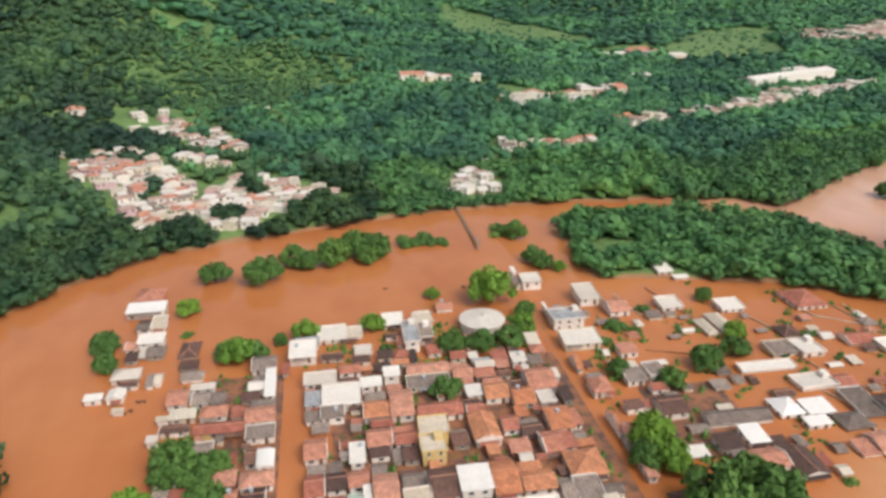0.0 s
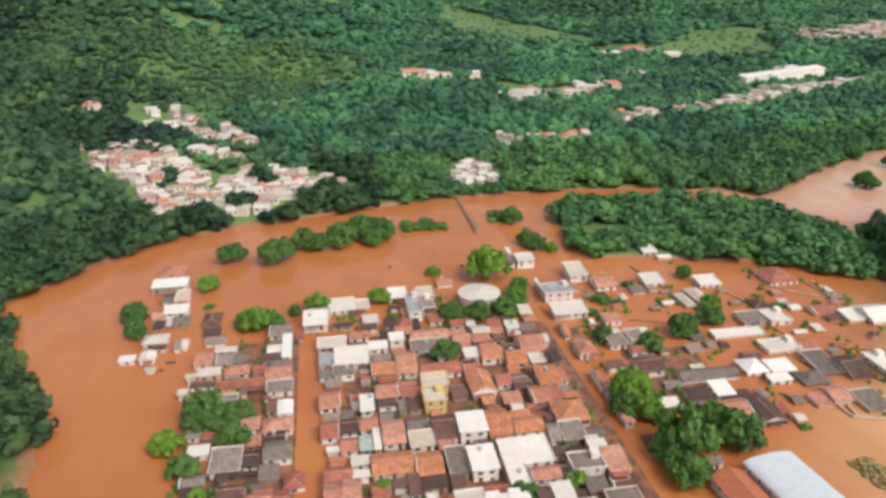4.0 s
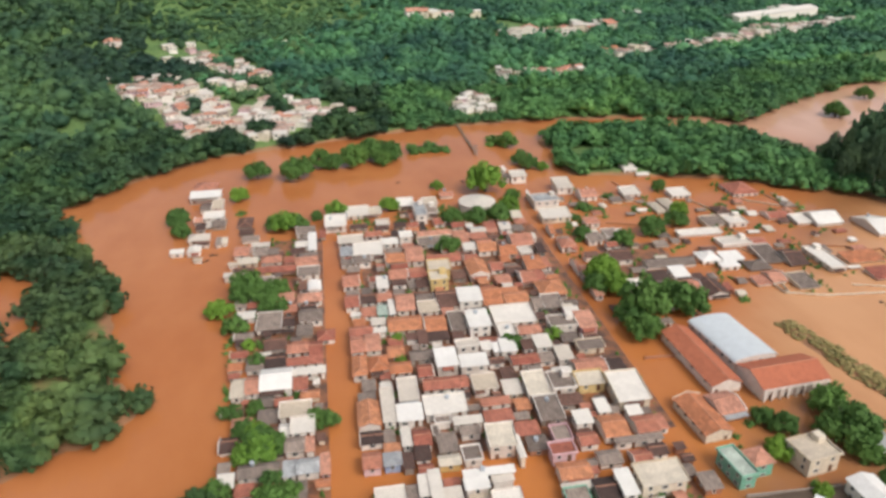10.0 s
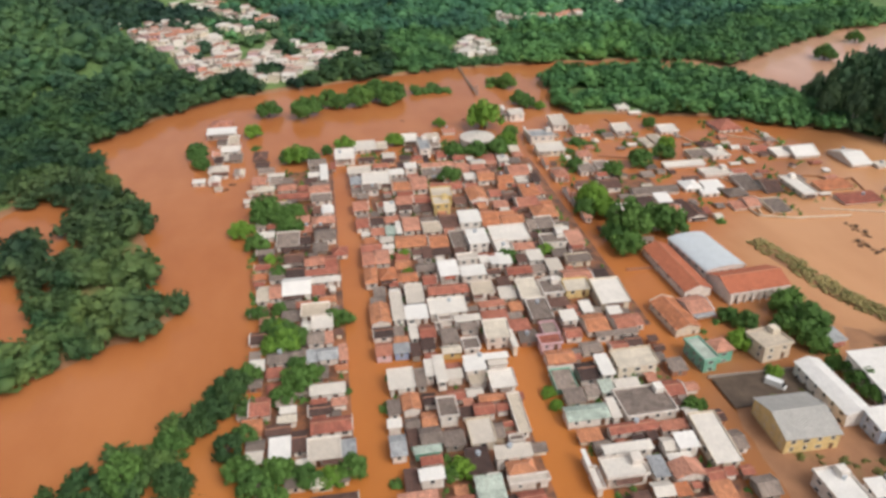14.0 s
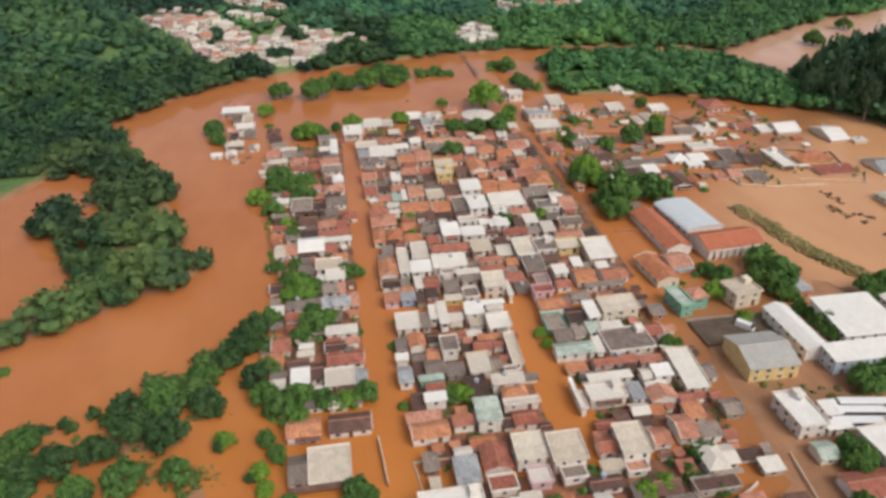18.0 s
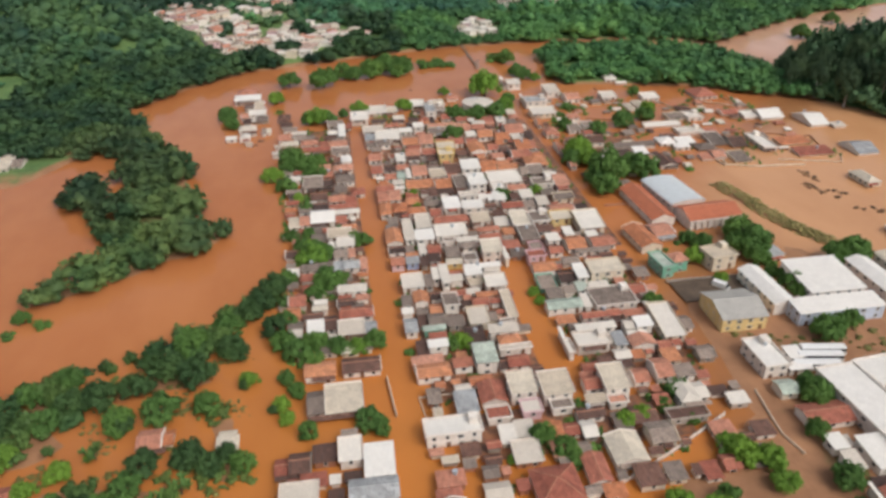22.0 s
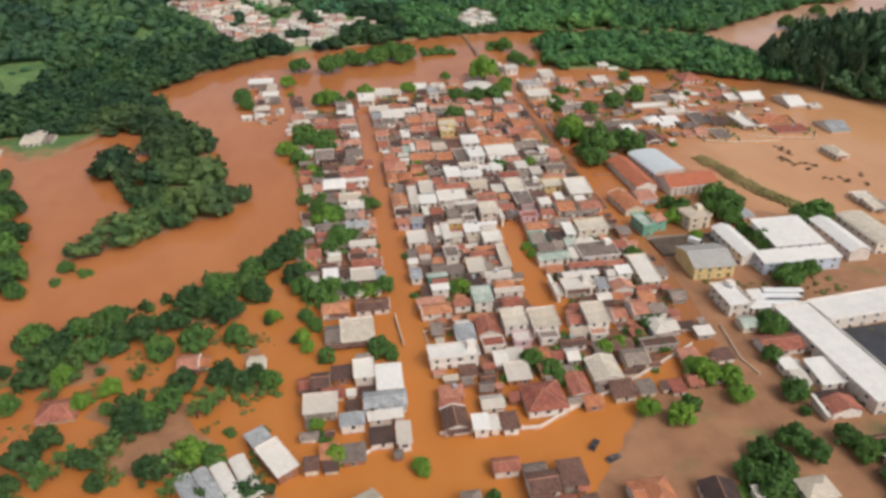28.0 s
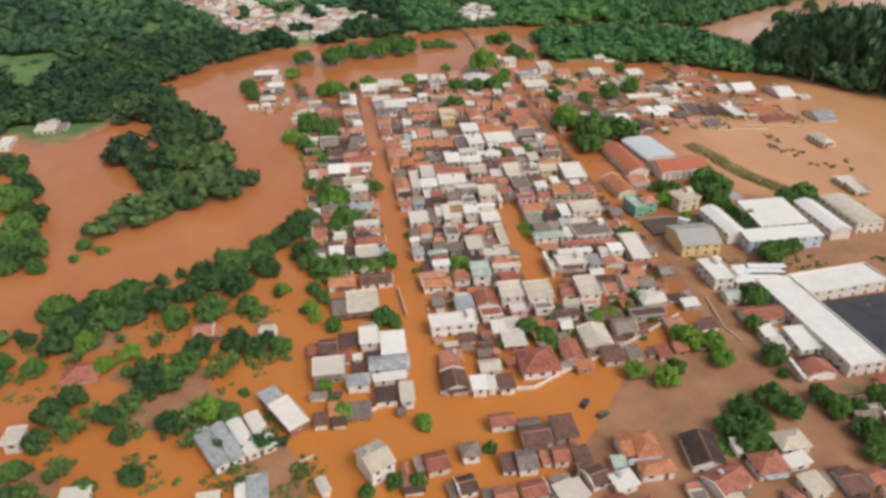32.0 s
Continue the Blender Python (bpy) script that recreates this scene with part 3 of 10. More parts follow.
def strew(seed, x0, x1, y0, y1, step):
    rng = np.random.RandomState(seed)
    gx, gy = np.meshgrid(np.arange(x0, x1, step), np.arange(y0, y1, step))
    p = np.stack([gx.ravel(), gy.ravel()], 1)
    return p + rng.uniform(-0.5, 0.5, p.shape) * step


VILLAGES = [[(-147, 499), (-115, 503), (-79, 441), (-61, 408), (-52, 372), (-56, 347), (-69, 346), (-96, 363), (-100, 399), (-127, 419)],
            [(-56, 398), (-39, 428), (-5, 413), (19, 389), (15, 378), (-12, 372), (-29, 353), (-41, 347), (-50, 360)],
            [(-132, 596), (-103, 610), (-65, 573), (-39, 506), (-37, 455), (-46, 445), (-76, 441), (-76, 543), (-118, 546)], [(84, 384), (109, 376), (130, 435), (124, 439), (91, 413)],
            [(139, 480), (215, 474), (207, 462), (137, 462)], [(250, 514), (350, 555), (436, 612), (620, 685), (620, 665), (500, 608), (401, 562), (332, 531), (248, 503)],
            [(175, 590), (295, 605), (300, 640), (180, 615)], [(95, 660), (175, 650), (180, 690), (100, 700)], [(780, 900), (980, 860), (1050, 1130), (800, 1080)],
            [(385, 870), (520, 860), (520, 950), (400, 940)], [(450, 655), (640, 715), (630, 775), (450, 700)]]
MEADOWS = [[(-236, 328), (-198, 327), (-200, 291), (-203, 268), (-222, 282), (-270, 300)], [(255, 1150), (330, 1010), (400, 970), (430, 1020), (380, 1330), (300, 1500)],
           [(15, 670), (60, 665), (70, 705), (20, 710)], [(700, 1050), (830, 1090), (800, 1180), (690, 1150)], [(520, 870), (640, 860), (640, 910), (525, 915)], [(530, 950), (670, 1130), (795, 1150), (655, 860), (570, 850)],
           [(-183, 193), (-144, 191), (-157, 167), (-178, 168)], [(-173, 334), (-146, 374), (-142, 378), (-168, 342)]]


def clear_of(p, polys):
    """Not on meadows, nor among village houses; some trees stand in the villages' gaps."""
    keep = np.ones(len(p), bool)
    for poly in polys:
        keep &= depth_in(p[:, 0], p[:, 1], poly) < -8.0
    return keep | ((village_gap(p[:, 0], p[:, 1]) < -0.5) & clear_meadow(p))


def clear_meadow(p):
    keep = np.ones(len(p), bool)
    for poly in MEADOWS:
        keep &= ~inside(p[:, 0], p[:, 1], poly)
    return keep


def village_gap(px, py):
    return waves(px, py, 51, 34)


FAR_T = [crown_arrays(40 + i, 3, 16, 0.22, 0.5, 1.0, ICO1, 0.85) for i in range(6)]
DIM_T = [crown_arrays(80 + i, 2, 9, 0.28, 0.45, 1.0, ICO1, 0.85) for i in range(8)]
MID_T = [crown_arrays(60 + i, 5, 84, 0.17, 0.58, 1.0, ICO1, 0.82) for i in range(10)]

# nearest woods along both banks and on the wooded spits
p = strew(21, -330, 460, 60, 460, 5.6)
dn = p[:, 1] - np.interp(p[:, 0], NORTH_X, NORTH_Y)
west_d, east_d = depth_in(p[:, 0], p[:, 1], WEST_LAND), depth_in(p[:, 0], p[:, 1], EAST_WOOD)
keep = ((dn > 0.3) & (dn < 75)) | (west_d > 0.8) | ((east_d > 1.5) & (p[:, 0] < 430))
for hx, hy in ((141, 292), (148, 254), (153, 247)):
    keep &= np.hypot(p[:, 0] - hx, p[:, 1] - hy + 5) > 13
keep &= clear_of(p, VILLAGES + MEADOWS) & (waves(p[:, 0], p[:, 1], 31, 60) > np.where((west_d > 0) & (p[:, 1] < 190), -0.55, -1.05))
p = p[keep]
rng = np.random.RandomState(5)
tall = 1 + 2.0 * smooth(252, 290, p[:, 0]) * smooth(310, 240, p[:, 1])
wide = np.clip(rng.lognormal(1.68, 0.38, len(p)), 2.4, 10.5)
high = (2.2 + wide * rng.uniform(0.55, 0.95, len(p))) * tall
spit = (depth_in(p[:, 0], p[:, 1], WEST_LAND) > 0) & (p[:, 1] < 225) & (p[:, 0] > -150)
for name, part_of, leaf, label in (("riverside_woods", (p[:, 0] < 40) & ~spit, LEAF, "dense dark green riverside woods of broadleaf trees"),
                                   ("spit_woods", spit, LEAF_SPIT, "olive and green trees on the drowned spit"),
                                   ("tall_woods", (p[:, 0] > 246) & (p[:, 1] < 330), LEAF_TALL, "tall green woods at the edge of the flooded field"),
                                   ("island_woods", (p[:, 0] >= 40) & ((p[:, 0] <= 246) | (p[:, 1] >= 330)), LEAF_FRESH, "fresh green woods on the flooded spit and bank")):
    woods(name, p[part_of], wide[part_of], high[part_of], MID_T, leaf, label, 6)
# woods of the hills behind
p = strew(22, -480, 900, 330, 800, 6.5)
dn = p[:, 1] - np.interp(p[:, 0], NORTH_X, NORTH_Y)
gap = waves(p[:, 0], p[:, 1], 33, 130)
keep = (dn > 72) & (gap > -1.15) & clear_of(p, VILLAGES + MEADOWS) & (p[:, 0] > -0.42 * p[:, 1] - 120) & (p[:, 0] < 1.0 * p[:, 1] + 80)
p = p[keep]
wide = np.clip(rng.lognormal(1.68, 0.36, len(p)), 2.8, 11.0)
high = 2.4 + wide * rng.uniform(0.5, 0.95, len(p))
shade = p[:, 0] < -40 + rng.uniform(-60, 60, len(p)) - 0.12 * (p[:, 1] - 400)
# scrub on the spur: its paler leaf colour also replaces relief shading
spur = depth_in(p[:, 0], p[:, 1], [(-150, 640), (-110, 790), (-40, 800), (70, 760), (40, 650), (-20, 610), (-90, 600)]) + rng.uniform(-25, 25, len(p)) > 0
woods("spur_scrub", p[spur], wide[spur] * 0.8, high[spur] * 0.6, DIM_T, LEAF_SPUR, "light green scrub on the rounded hill spur, paler to show relief", 7)
p, wide, high, shade = p[~spur], wide[~spur], high[~spur], shade[~spur]
woods("hill_woods", p[~shade], wide[~shade], high[~shade], DIM_T, LEAF_HAZED, "green woods on the hills behind the river", 7)
woods("dark_hill_woods", p[shade], wide[shade], high[shade], DIM_T, LEAF_HILL, "dark green woods on the steeper western hills", 7)
# distant leaves take the colour with the haze mixed in
p = strew(23, -800, 1700, 800, 1750, 18)
gap = waves(p[:, 0], p[:, 1], 35, 190)
keep = (gap > -0.95) & clear_of(p, VILLAGES + MEADOWS) & (p[:, 0] > -0.42 * p[:, 1] - 120) & (p[:, 0] < 1.0 * p[:, 1] + 80)
p = p[keep]
woods("distant_woods", p, rng.uniform(9, 21, len(p)), rng.uniform(6, 14, len(p)), DIM_T, LEAF_HAZED, "distant green woods on high hills", 8)
# scrub and reeds in the flooded gardens of the south bank
p = strew(24, -150, -40, -75, 62, 1.7)
bank_y = np.interp(p[:, 0], [-160, -134, -108, -85, -65, -45], [-10, 7, 30, 33, 48, 66])
keep = (p[:, 1] < bank_y - 3) & (waves(p[:, 0], p[:, 1], 41, 18) > 0.75) & (p[:, 0] < -48 - 0.12 * p[:, 1])
p = p[keep]
woods("garden_scrub", p, rng.uniform(0.7, 1.9, len(p)), rng.uniform(0.4, 1.6, len(p)), DIM_T, LEAF_SCRUB, "green scrub and reeds in flooded gardens", 9)
p = strew(29, -160, -40, -75, 62, 1.9)
bank_y = np.interp(p[:, 0], [-160, -134, -108, -85, -65, -45], [-10, 7, 30, 33, 48, 66])
keep = (p[:, 1] < bank_y - 3) & (waves(p[:, 0], p[:, 1], 42, 15) > 0.35) & (p[:, 0] < -48 - 0.12 * p[:, 1])
p = p[keep]
woods("drowned_reeds", p, rng.uniform(0.6, 1.6, len(p)), rng.uniform(0.3, 1.0, len(p)), DIM_T, LEAF_DRY, "olive reeds standing in flooded gardens", 17)
p = strew(26, -190, -44, -20, 78, 5.0)
inland = np.interp(p[:, 0], [-190, -160, -134, -108, -85, -65, -45], [-20, -12, 7, 30, 33, 48, 66]) - p[:, 1]
keep = (inland > -1) & (inland < np.where(waves(p[:, 0], p[:, 1], 45, 40) > -0.3, np.where(p[:, 0] < -90, 24, 17), 6))
p = p[keep]
woods("bank_woods", p, rng.uniform(1.6, 5.4, len(p)), rng.uniform(2.4, 7.0, len(p)), MID_T, LEAF_BANK, "green trees along the flooded river bank", 12)
p = strew(27, -160, -50, -75, 60, 4.2)
g = land(p[:, 0], p[:, 1])
keep = (g > 0.0) & (g < 0.5) & (p[:, 0] < -52 - 0.12 * p[:, 1]) & (waves(p[:, 0], p[:, 1], 49, 22) > np.where(p[:, 0] < -88, -0.4, 0.05))
p = p[keep]
woods("garden_trees", p, rng.uniform(1.2, 3.6, len(p)), rng.uniform(1.8, 4.8, len(p)), MID_T, LEAF_BANK, "small green trees crowded in flooded gardens", 13)
p = np.concatenate([strew(60 + i, *box, 9.0) for i, box in enumerate([(250, 440, 960, 1500), (690, 840, 1040, 1190), (515, 650, 855, 920), (530, 800, 850, 1150), (-235, -175, 260, 315), (-70, 75, 635, 715)])])
p = p[~clear_meadow(p) & (rng.uniform(0, 1, len(p)) < 0.22)]
woods("meadow_bushes", p, rng.uniform(1.5, 5.0, len(p)), rng.uniform(1.0, 3.5, len(p)), FAR_T, LEAF_HAZED, "scattered bushes on hillside meadows", 14)
p = strew(25, 60, 260, -110, 110, 3.2)
d_south = depth_in(p[:, 0], p[:, 1], SOUTH_LAND)
bank = np.abs(p[:, 0] - np.interp(-p[:, 1], [-106, -68, -44, -33], [136, 142, 152, 168]))
keep = ((d_south > 4) & (p[:, 0] > 82) & (waves(p[:, 0], p[:, 1], 43, 30) > 0.35)) | ((bank < 2.0) & (p[:, 1] > 33) & (p[:, 1] < 106) & (waves(p[:, 0], p[:, 1], 44, 9) > 0.3))
p = p[keep]
q = strew(28, 125, 180, 30, 108, 1.5)
q = q[np.abs(q[:, 0] - np.interp(-q[:, 1], [-106, -68, -44, -33], [136, 142, 152, 168])) < 3.6 + 2.6 * smooth(90, 40, q[:, 1]) + 1.6 * waves(q[:, 0], q[:, 1], 53, 14)]
woods("bank_grass", q, rng.uniform(0.9, 1.7, len(q)), rng.uniform(0.15, 0.55, len(q)), DIM_T, LEAF_REED, "olive grass along a half-drowned bank", 16)
woods("rough_grass", p, rng.uniform(0.8, 2.0, len(p)), rng.uniform(0.2, 0.7, len(p)), FAR_T, LEAF_DRY, "rough green grass and weeds on muddy ground", 10)


p = strew(31, 40, 66, -86, -60, 0.85)
p = p[depth_in(p[:, 0], p[:, 1], [(47, -74), (55, -62), (66, -66), (62, -76), (52, -79)]) > waves(p[:, 0], p[:, 1], 63, 7) * 0.8]
woods("lawn", p, rng.uniform(0.6, 1.2, len(p)), rng.uniform(0.2, 0.5, len(p)), DIM_T, LEAF_LAWN, "bright green grass plot beside the muddy square", 18)


# ---- houses ----
TANK = plain("tank_plastic", (0.42, 0.45, 0.48), 0.5)
def frame_ring(s, x0, x1, z0, z1, t, y0, y1):
    """A rectangular frame in the xz plane, in one piece."""
    k = len(s.v)
    for y in (y0, y1):
        s.v += [(x0, y, z0), (x1, y, z0), (x1, y, z1), (x0, y, z1), (x0 + t, y, z0 + t), (x1 - t, y, z0 + t), (x1 - t, y, z1 - t), (x0 + t, y, z1 - t)]
    for i in range(4):
        j = (i + 1) % 4
        s.f += [(k + i, k + j, k + 4 + j, k + 4 + i), (k + 8 + j, k + 8 + i, k + 12 + i, k + 12 + j), (k + j, k + i, k + 8 + i, k + 8 + j), (k + 4 + i, k + 4 + j, k + 12 + j, k + 12 + i)]
    return s


WINDOWS = []
for ww, wh in ((1.1, 1.1), (1.5, 1.0), (0.9, 1.3)):
    ring = frame_ring(Shape(), -ww / 2, ww / 2, 0, wh, 0.1, -0.08, 0.03).mesh("window", FRAME)
    glass = Shape().box(-ww / 2 + 0.1, ww / 2 - 0.1, -0.02, 0.02, 0.1, wh - 0.1).mesh("pane", GLASS)
    both = frame_ring(Shape(), -ww / 2, ww / 2, 0, wh, 0.1, -0.08, 0.03)
    both.box(-ww / 2 + 0.1, ww / 2 - 0.1, -0.02, 0.02, 0.1, wh - 0.1)
    both = mesh_of("window", both.v, both.f, [FRAME, GLASS], [0] * 16 + [1] * 6)
    WINDOWS.append((ring, glass, both))
DOOR_MESH = Shape().solid([(-0.52, -0.07, 0), (0.52, -0.07, 0), (0.52, 0.03, 0), (-0.52, 0.03, 0)], [(-0.5, -0.05, 2.1), (0.5, -0.05, 2.1), (0.5, 0.03, 2.1), (-0.5, 0.03, 2.1)]).mesh("door", DOOR)
TURN_OF = {"front": 0, "right": 90, "back": 180, "left": 270}


def roof_slab(s, a, b, c, d, thick=0.14):
    """A slab with the upper face a, b, c, d, counter-clockwise from above."""
    s.solid([(x, y, z - thick) for x, y, z in (a, b, c, d)], [a, b, c, d])


def volume(root, shift, x, y, w, d, high, kind, cover, paint, far, z0, rng):
    """Walls, roof, windows and door of one block of a house, under its root."""
    hw, hd, o = w / 2 - 0.38, d / 2 - 0.38, 0.06
    lo = [(-hw, -hd), (hw, -hd), (hw, hd), (-hw, hd)]
    wall, roof = Shape(), Shape()
    ridge, hips = None, []
    W, D = w / 2 + o, d / 2 + o
    if kind in "gG":
        along = kind == "g"
        half, run = (D, W) if along else (W, D)
        up = max(0.5, min(half * rng.uniform(0.30, 0.40), 3.0))
        zr = high + up

        def put(u, v, z):
            return (u, v, z) if along else (-v, u, z)

        k = (half - 0.44) / half
        e = run - 0.38
        gable = [(-half * k, z0), (half * k, z0), (half * k, high - 0.1), (0, high + up * k - 0.1), (-half * k, high - 0.1)]
        wall.solid([put(e, v, z) for v, z in gable], [put(-e, v, z) for v, z in gable])
        bent = [(-half, high - 0.14), (0, zr - 0.14), (half, high - 0.14), (half, high), (0, zr), (-half, high)]
        roof.solid([put(run, v, z) for v, z in bent], [put(-run, v, z) for v, z in bent])
        ridge = Shape().tube(put(-run, 0, zr), put(run, 0, zr), 0.13, 0.13)
        if not far and w * d > 22 and rng.random() < 0.42:
            end = run * rng.choice((-1, 1))
            crest = [(-half, high - 0.3), (half, high - 0.3), (half, high + 0.28), (0, zr + 0.3), (-half, high + 0.28)]
            a0, a1 = sorted((end, end - math.copysign(0.22, end)))
            part("gable_wall", Shape().solid([put(a1 + 0.02, v, z) for v, z in crest], [put(a0 + 0.02, v, z) for v, z in crest]).mesh("gable_wall", WALL["w" if paint == "o" else paint]), root, shift)
    elif kind == "h":
        up = max(0.6, min(min(w, d) / 2 * 0.42, 3.0))
        zr = high + up
        wall.solid([(a, b, z0) for a, b in lo], [(a, b, high) for a, b in lo])
        if w >= d:
            r0, r1 = (-(w - d) / 2 - 0.2, 0, zr), ((w - d) / 2 + 0.2, 0, zr)
        else:
            r0, r1 = (0, -(d - w) / 2 - 0.2, zr), (0, (d - w) / 2 + 0.2, zr)
        a, b, c, e = (-W, -D, high), (W, -D, high), (W, D, high), (-W, D, high)
        if w >= d:
            quads = ((a, b, r1, r0), (b, c, r1, r1), (c, e, r0, r1), (e, a, r0, r0))
        else:
            quads = ((a, b, r0, r0), (b, c, r1, r0), (c, e, r1, r1), (e, a, r0, r1))
        k = 0
        roof.v = [a, b, c, e, r0, r1] + [(q[0], q[1], q[2] - 0.14) for q in (a, b, c, e)]
        ids = {a: 0, b: 1, c: 2, e: 3, r0: 4, r1: 5}
        for q in quads:
            f = [ids[n] for n in q]
            roof.f.append(tuple(dict.fromkeys(f)))
        roof.f += [(0, 6, 7, 1), (1, 7, 8, 2), (2, 8, 9, 3), (3, 9, 6, 0), (6, 9, 8, 7)]
        ridge = Shape().tube(r0, r1, 0.13, 0.13)
        near0, near1 = (r0, r1) if w >= d else (r0, r0)
        far0, far1 = (r0, r1) if w >= d else (r1, r1)
        hips = [Shape().tube(p0, p1, 0.1, 0.1, 5) for p0, p1 in ((a, near0), (b, near1), (c, far1), (e, far0))]
    elif kind == "m":
        up = min(0.10 * d, 1.3)
        wall.solid([(a, b, z0) for a, b in lo], [(-hw, -hd, high), (hw, -hd, high), (hw, hd, high + up), (-hw, hd, high + up)])
        roof_slab(roof, (-W, -D, high + 0.06), (W, -D, high + 0.06), (W, D, high + up + 0.14), (-W, D, high + up + 0.14), 0.1)
        if cover in "wck" and w * d > 36 and far == 0:
            rim = Shape()
            for u in (-W, W - 0.16):
                rim.solid([(u, -D, high - 0.1), (u + 0.16, -D, high - 0.1), (u + 0.16, D + 0.05, high + up - 0.1), (u, D + 0.05, high + up - 0.1)],
                          [(u, -D, high + 0.42), (u + 0.16, -D, high + 0.42), (u + 0.16, D + 0.05, high + up + 0.55), (u, D + 0.05, high + up + 0.55)])
            rim.box(-W, W, D + 0.05, D + 0.2, high - 0.1, high + up + 0.6)
            part("parapet", rim.mesh("parapet", WALL["w" if paint in "og" else paint]), root, shift)
    elif kind == "V":
        up, n = min(w * (0.16 if w < 8 else 0.09), 3.0), 10
        arc = [(-W * math.cos(math.pi * i / n), high + up * math.sin(math.pi * i / n)) for i in range(n + 1)]
        low = [(u * (hw / W), z - 0.1) for u, z in arc] + [(hw, z0), (-hw, z0)]
        wall.solid([(u, -hd, z) for u, z in reversed(low)], [(u, hd, z) for u, z in reversed(low)])
        skin = arc + [(u, z - 0.12) for u, z in reversed(arc)]
        roof.solid([(u, -D, z) for u, z in skin], [(u, D, z) for u, z in skin])
    else:
        wall.solid([(a, b, z0) for a, b in lo], [(a, b, high - 0.15) for a, b in lo])
        roof.box(-hw, hw, -hd, hd, high - 0.15, high)
        parapet = Shape()
        for z in (high - 0.2, high + 0.45):
            parapet.v += [(-W, -D, z), (W, -D, z), (W, D, z), (-W, D, z), (-W + 0.25, -D + 0.25, z), (W - 0.25, -D + 0.25, z), (W - 0.25, D - 0.25, z), (-W + 0.25, D - 0.25, z)]
        for i in range(4):
            j = (i + 1) % 4
            parapet.f += [(i, j, 8 + j, 8 + i), (4 + j, 4 + i, 12 + i, 12 + j), (8 + i, 8 + j, 12 + j, 12 + i), (j, i, 4 + i, 4 + j)]
        part("parapet", parapet.mesh("parapet", WALL[paint]), root, shift)
        if 55 < w * d < 200:
            shed = Shape().box(hw - 2.6, hw - 0.4, hd - 3.0, hd - 0.5, high, high + 1.7)
            part("roof_shed", shed.mesh("roof_shed", WALL[paint]), root, shift)
    part("wall", wall.mesh("wall", WALL[paint]), root, shift)
    part("roof", roof.mesh("roof", ROOF[cover]), root, shift)
    if ridge and cover in "tprdqu":
        part("ridge", ridge.mesh("ridge", RIDGE), root, shift)
        for hip in hips:
            part("hip_ridge", hip.mesh("hip_ridge", RIDGE), root, shift)
    if rng.random() < 0.07 and kind in "mfg" and w * d > 24 and not far:
        tx, ty = rng.uniform(-0.25, 0.25) * w, rng.uniform(0.12, 0.3) * d
        tz = high - 0.1 if kind == "f" else high + (0.07 * d if kind == "m" else 0.12 * d)
        part("water_tank", Shape().tube((tx, ty, tz), (tx, ty, tz + 1.05), 0.55, 0.65, 10).mesh("water_tank", TANK), root, shift, "pale grey water tank")
    if high < 1.7 or far > 1 or w * d < 16:
        return
    sides = [("front", w, hd)] if far else [("front", w, hd), ("right" if x < -12 else "left", d, hw)]
    for side, span, off in sides:
        face = pose(0, 0, 0, 0, 0, TURN_OF[side]) @ pose(0, -off, 0)
        if side in ("right", "left") and kind == "G":
            face = pose(0, 0, 0, 0, 0, TURN_OF[side]) @ pose(0, -hw, 0)
        n = max(1, min(6 if high > 4.2 else 4, int(span / 3.2)))
        rows = [high - 1.55] if high < 4.2 else [high - 1.7, high - 4.0]
        for zi in rows:
            door_at = rng.randrange(n) if (side == "front" and zi == rows[-1] and n > 1) else -1
            for i in range(n):
                u = (i + 0.5) / n * (span - 1.0) - (span - 1.0) / 2 + rng.uniform(-0.15, 0.15)
                if i == door_at:
                    part("door", DOOR_MESH, root, shift @ face @ pose(u, 0, max(-0.5, zi - 1.0)))
                    continue
                frame_me, glass_me, both_me = WINDOWS[rng.randrange(3)]
                if y < 70 and not far:
                    win = part("window", frame_me, root, shift @ face @ pose(u, 0, zi))
                    part("pane", glass_me, win)
                else:
                    part("window", both_me, root, shift @ face @ pose(u, 0, zi))


FOOT = []


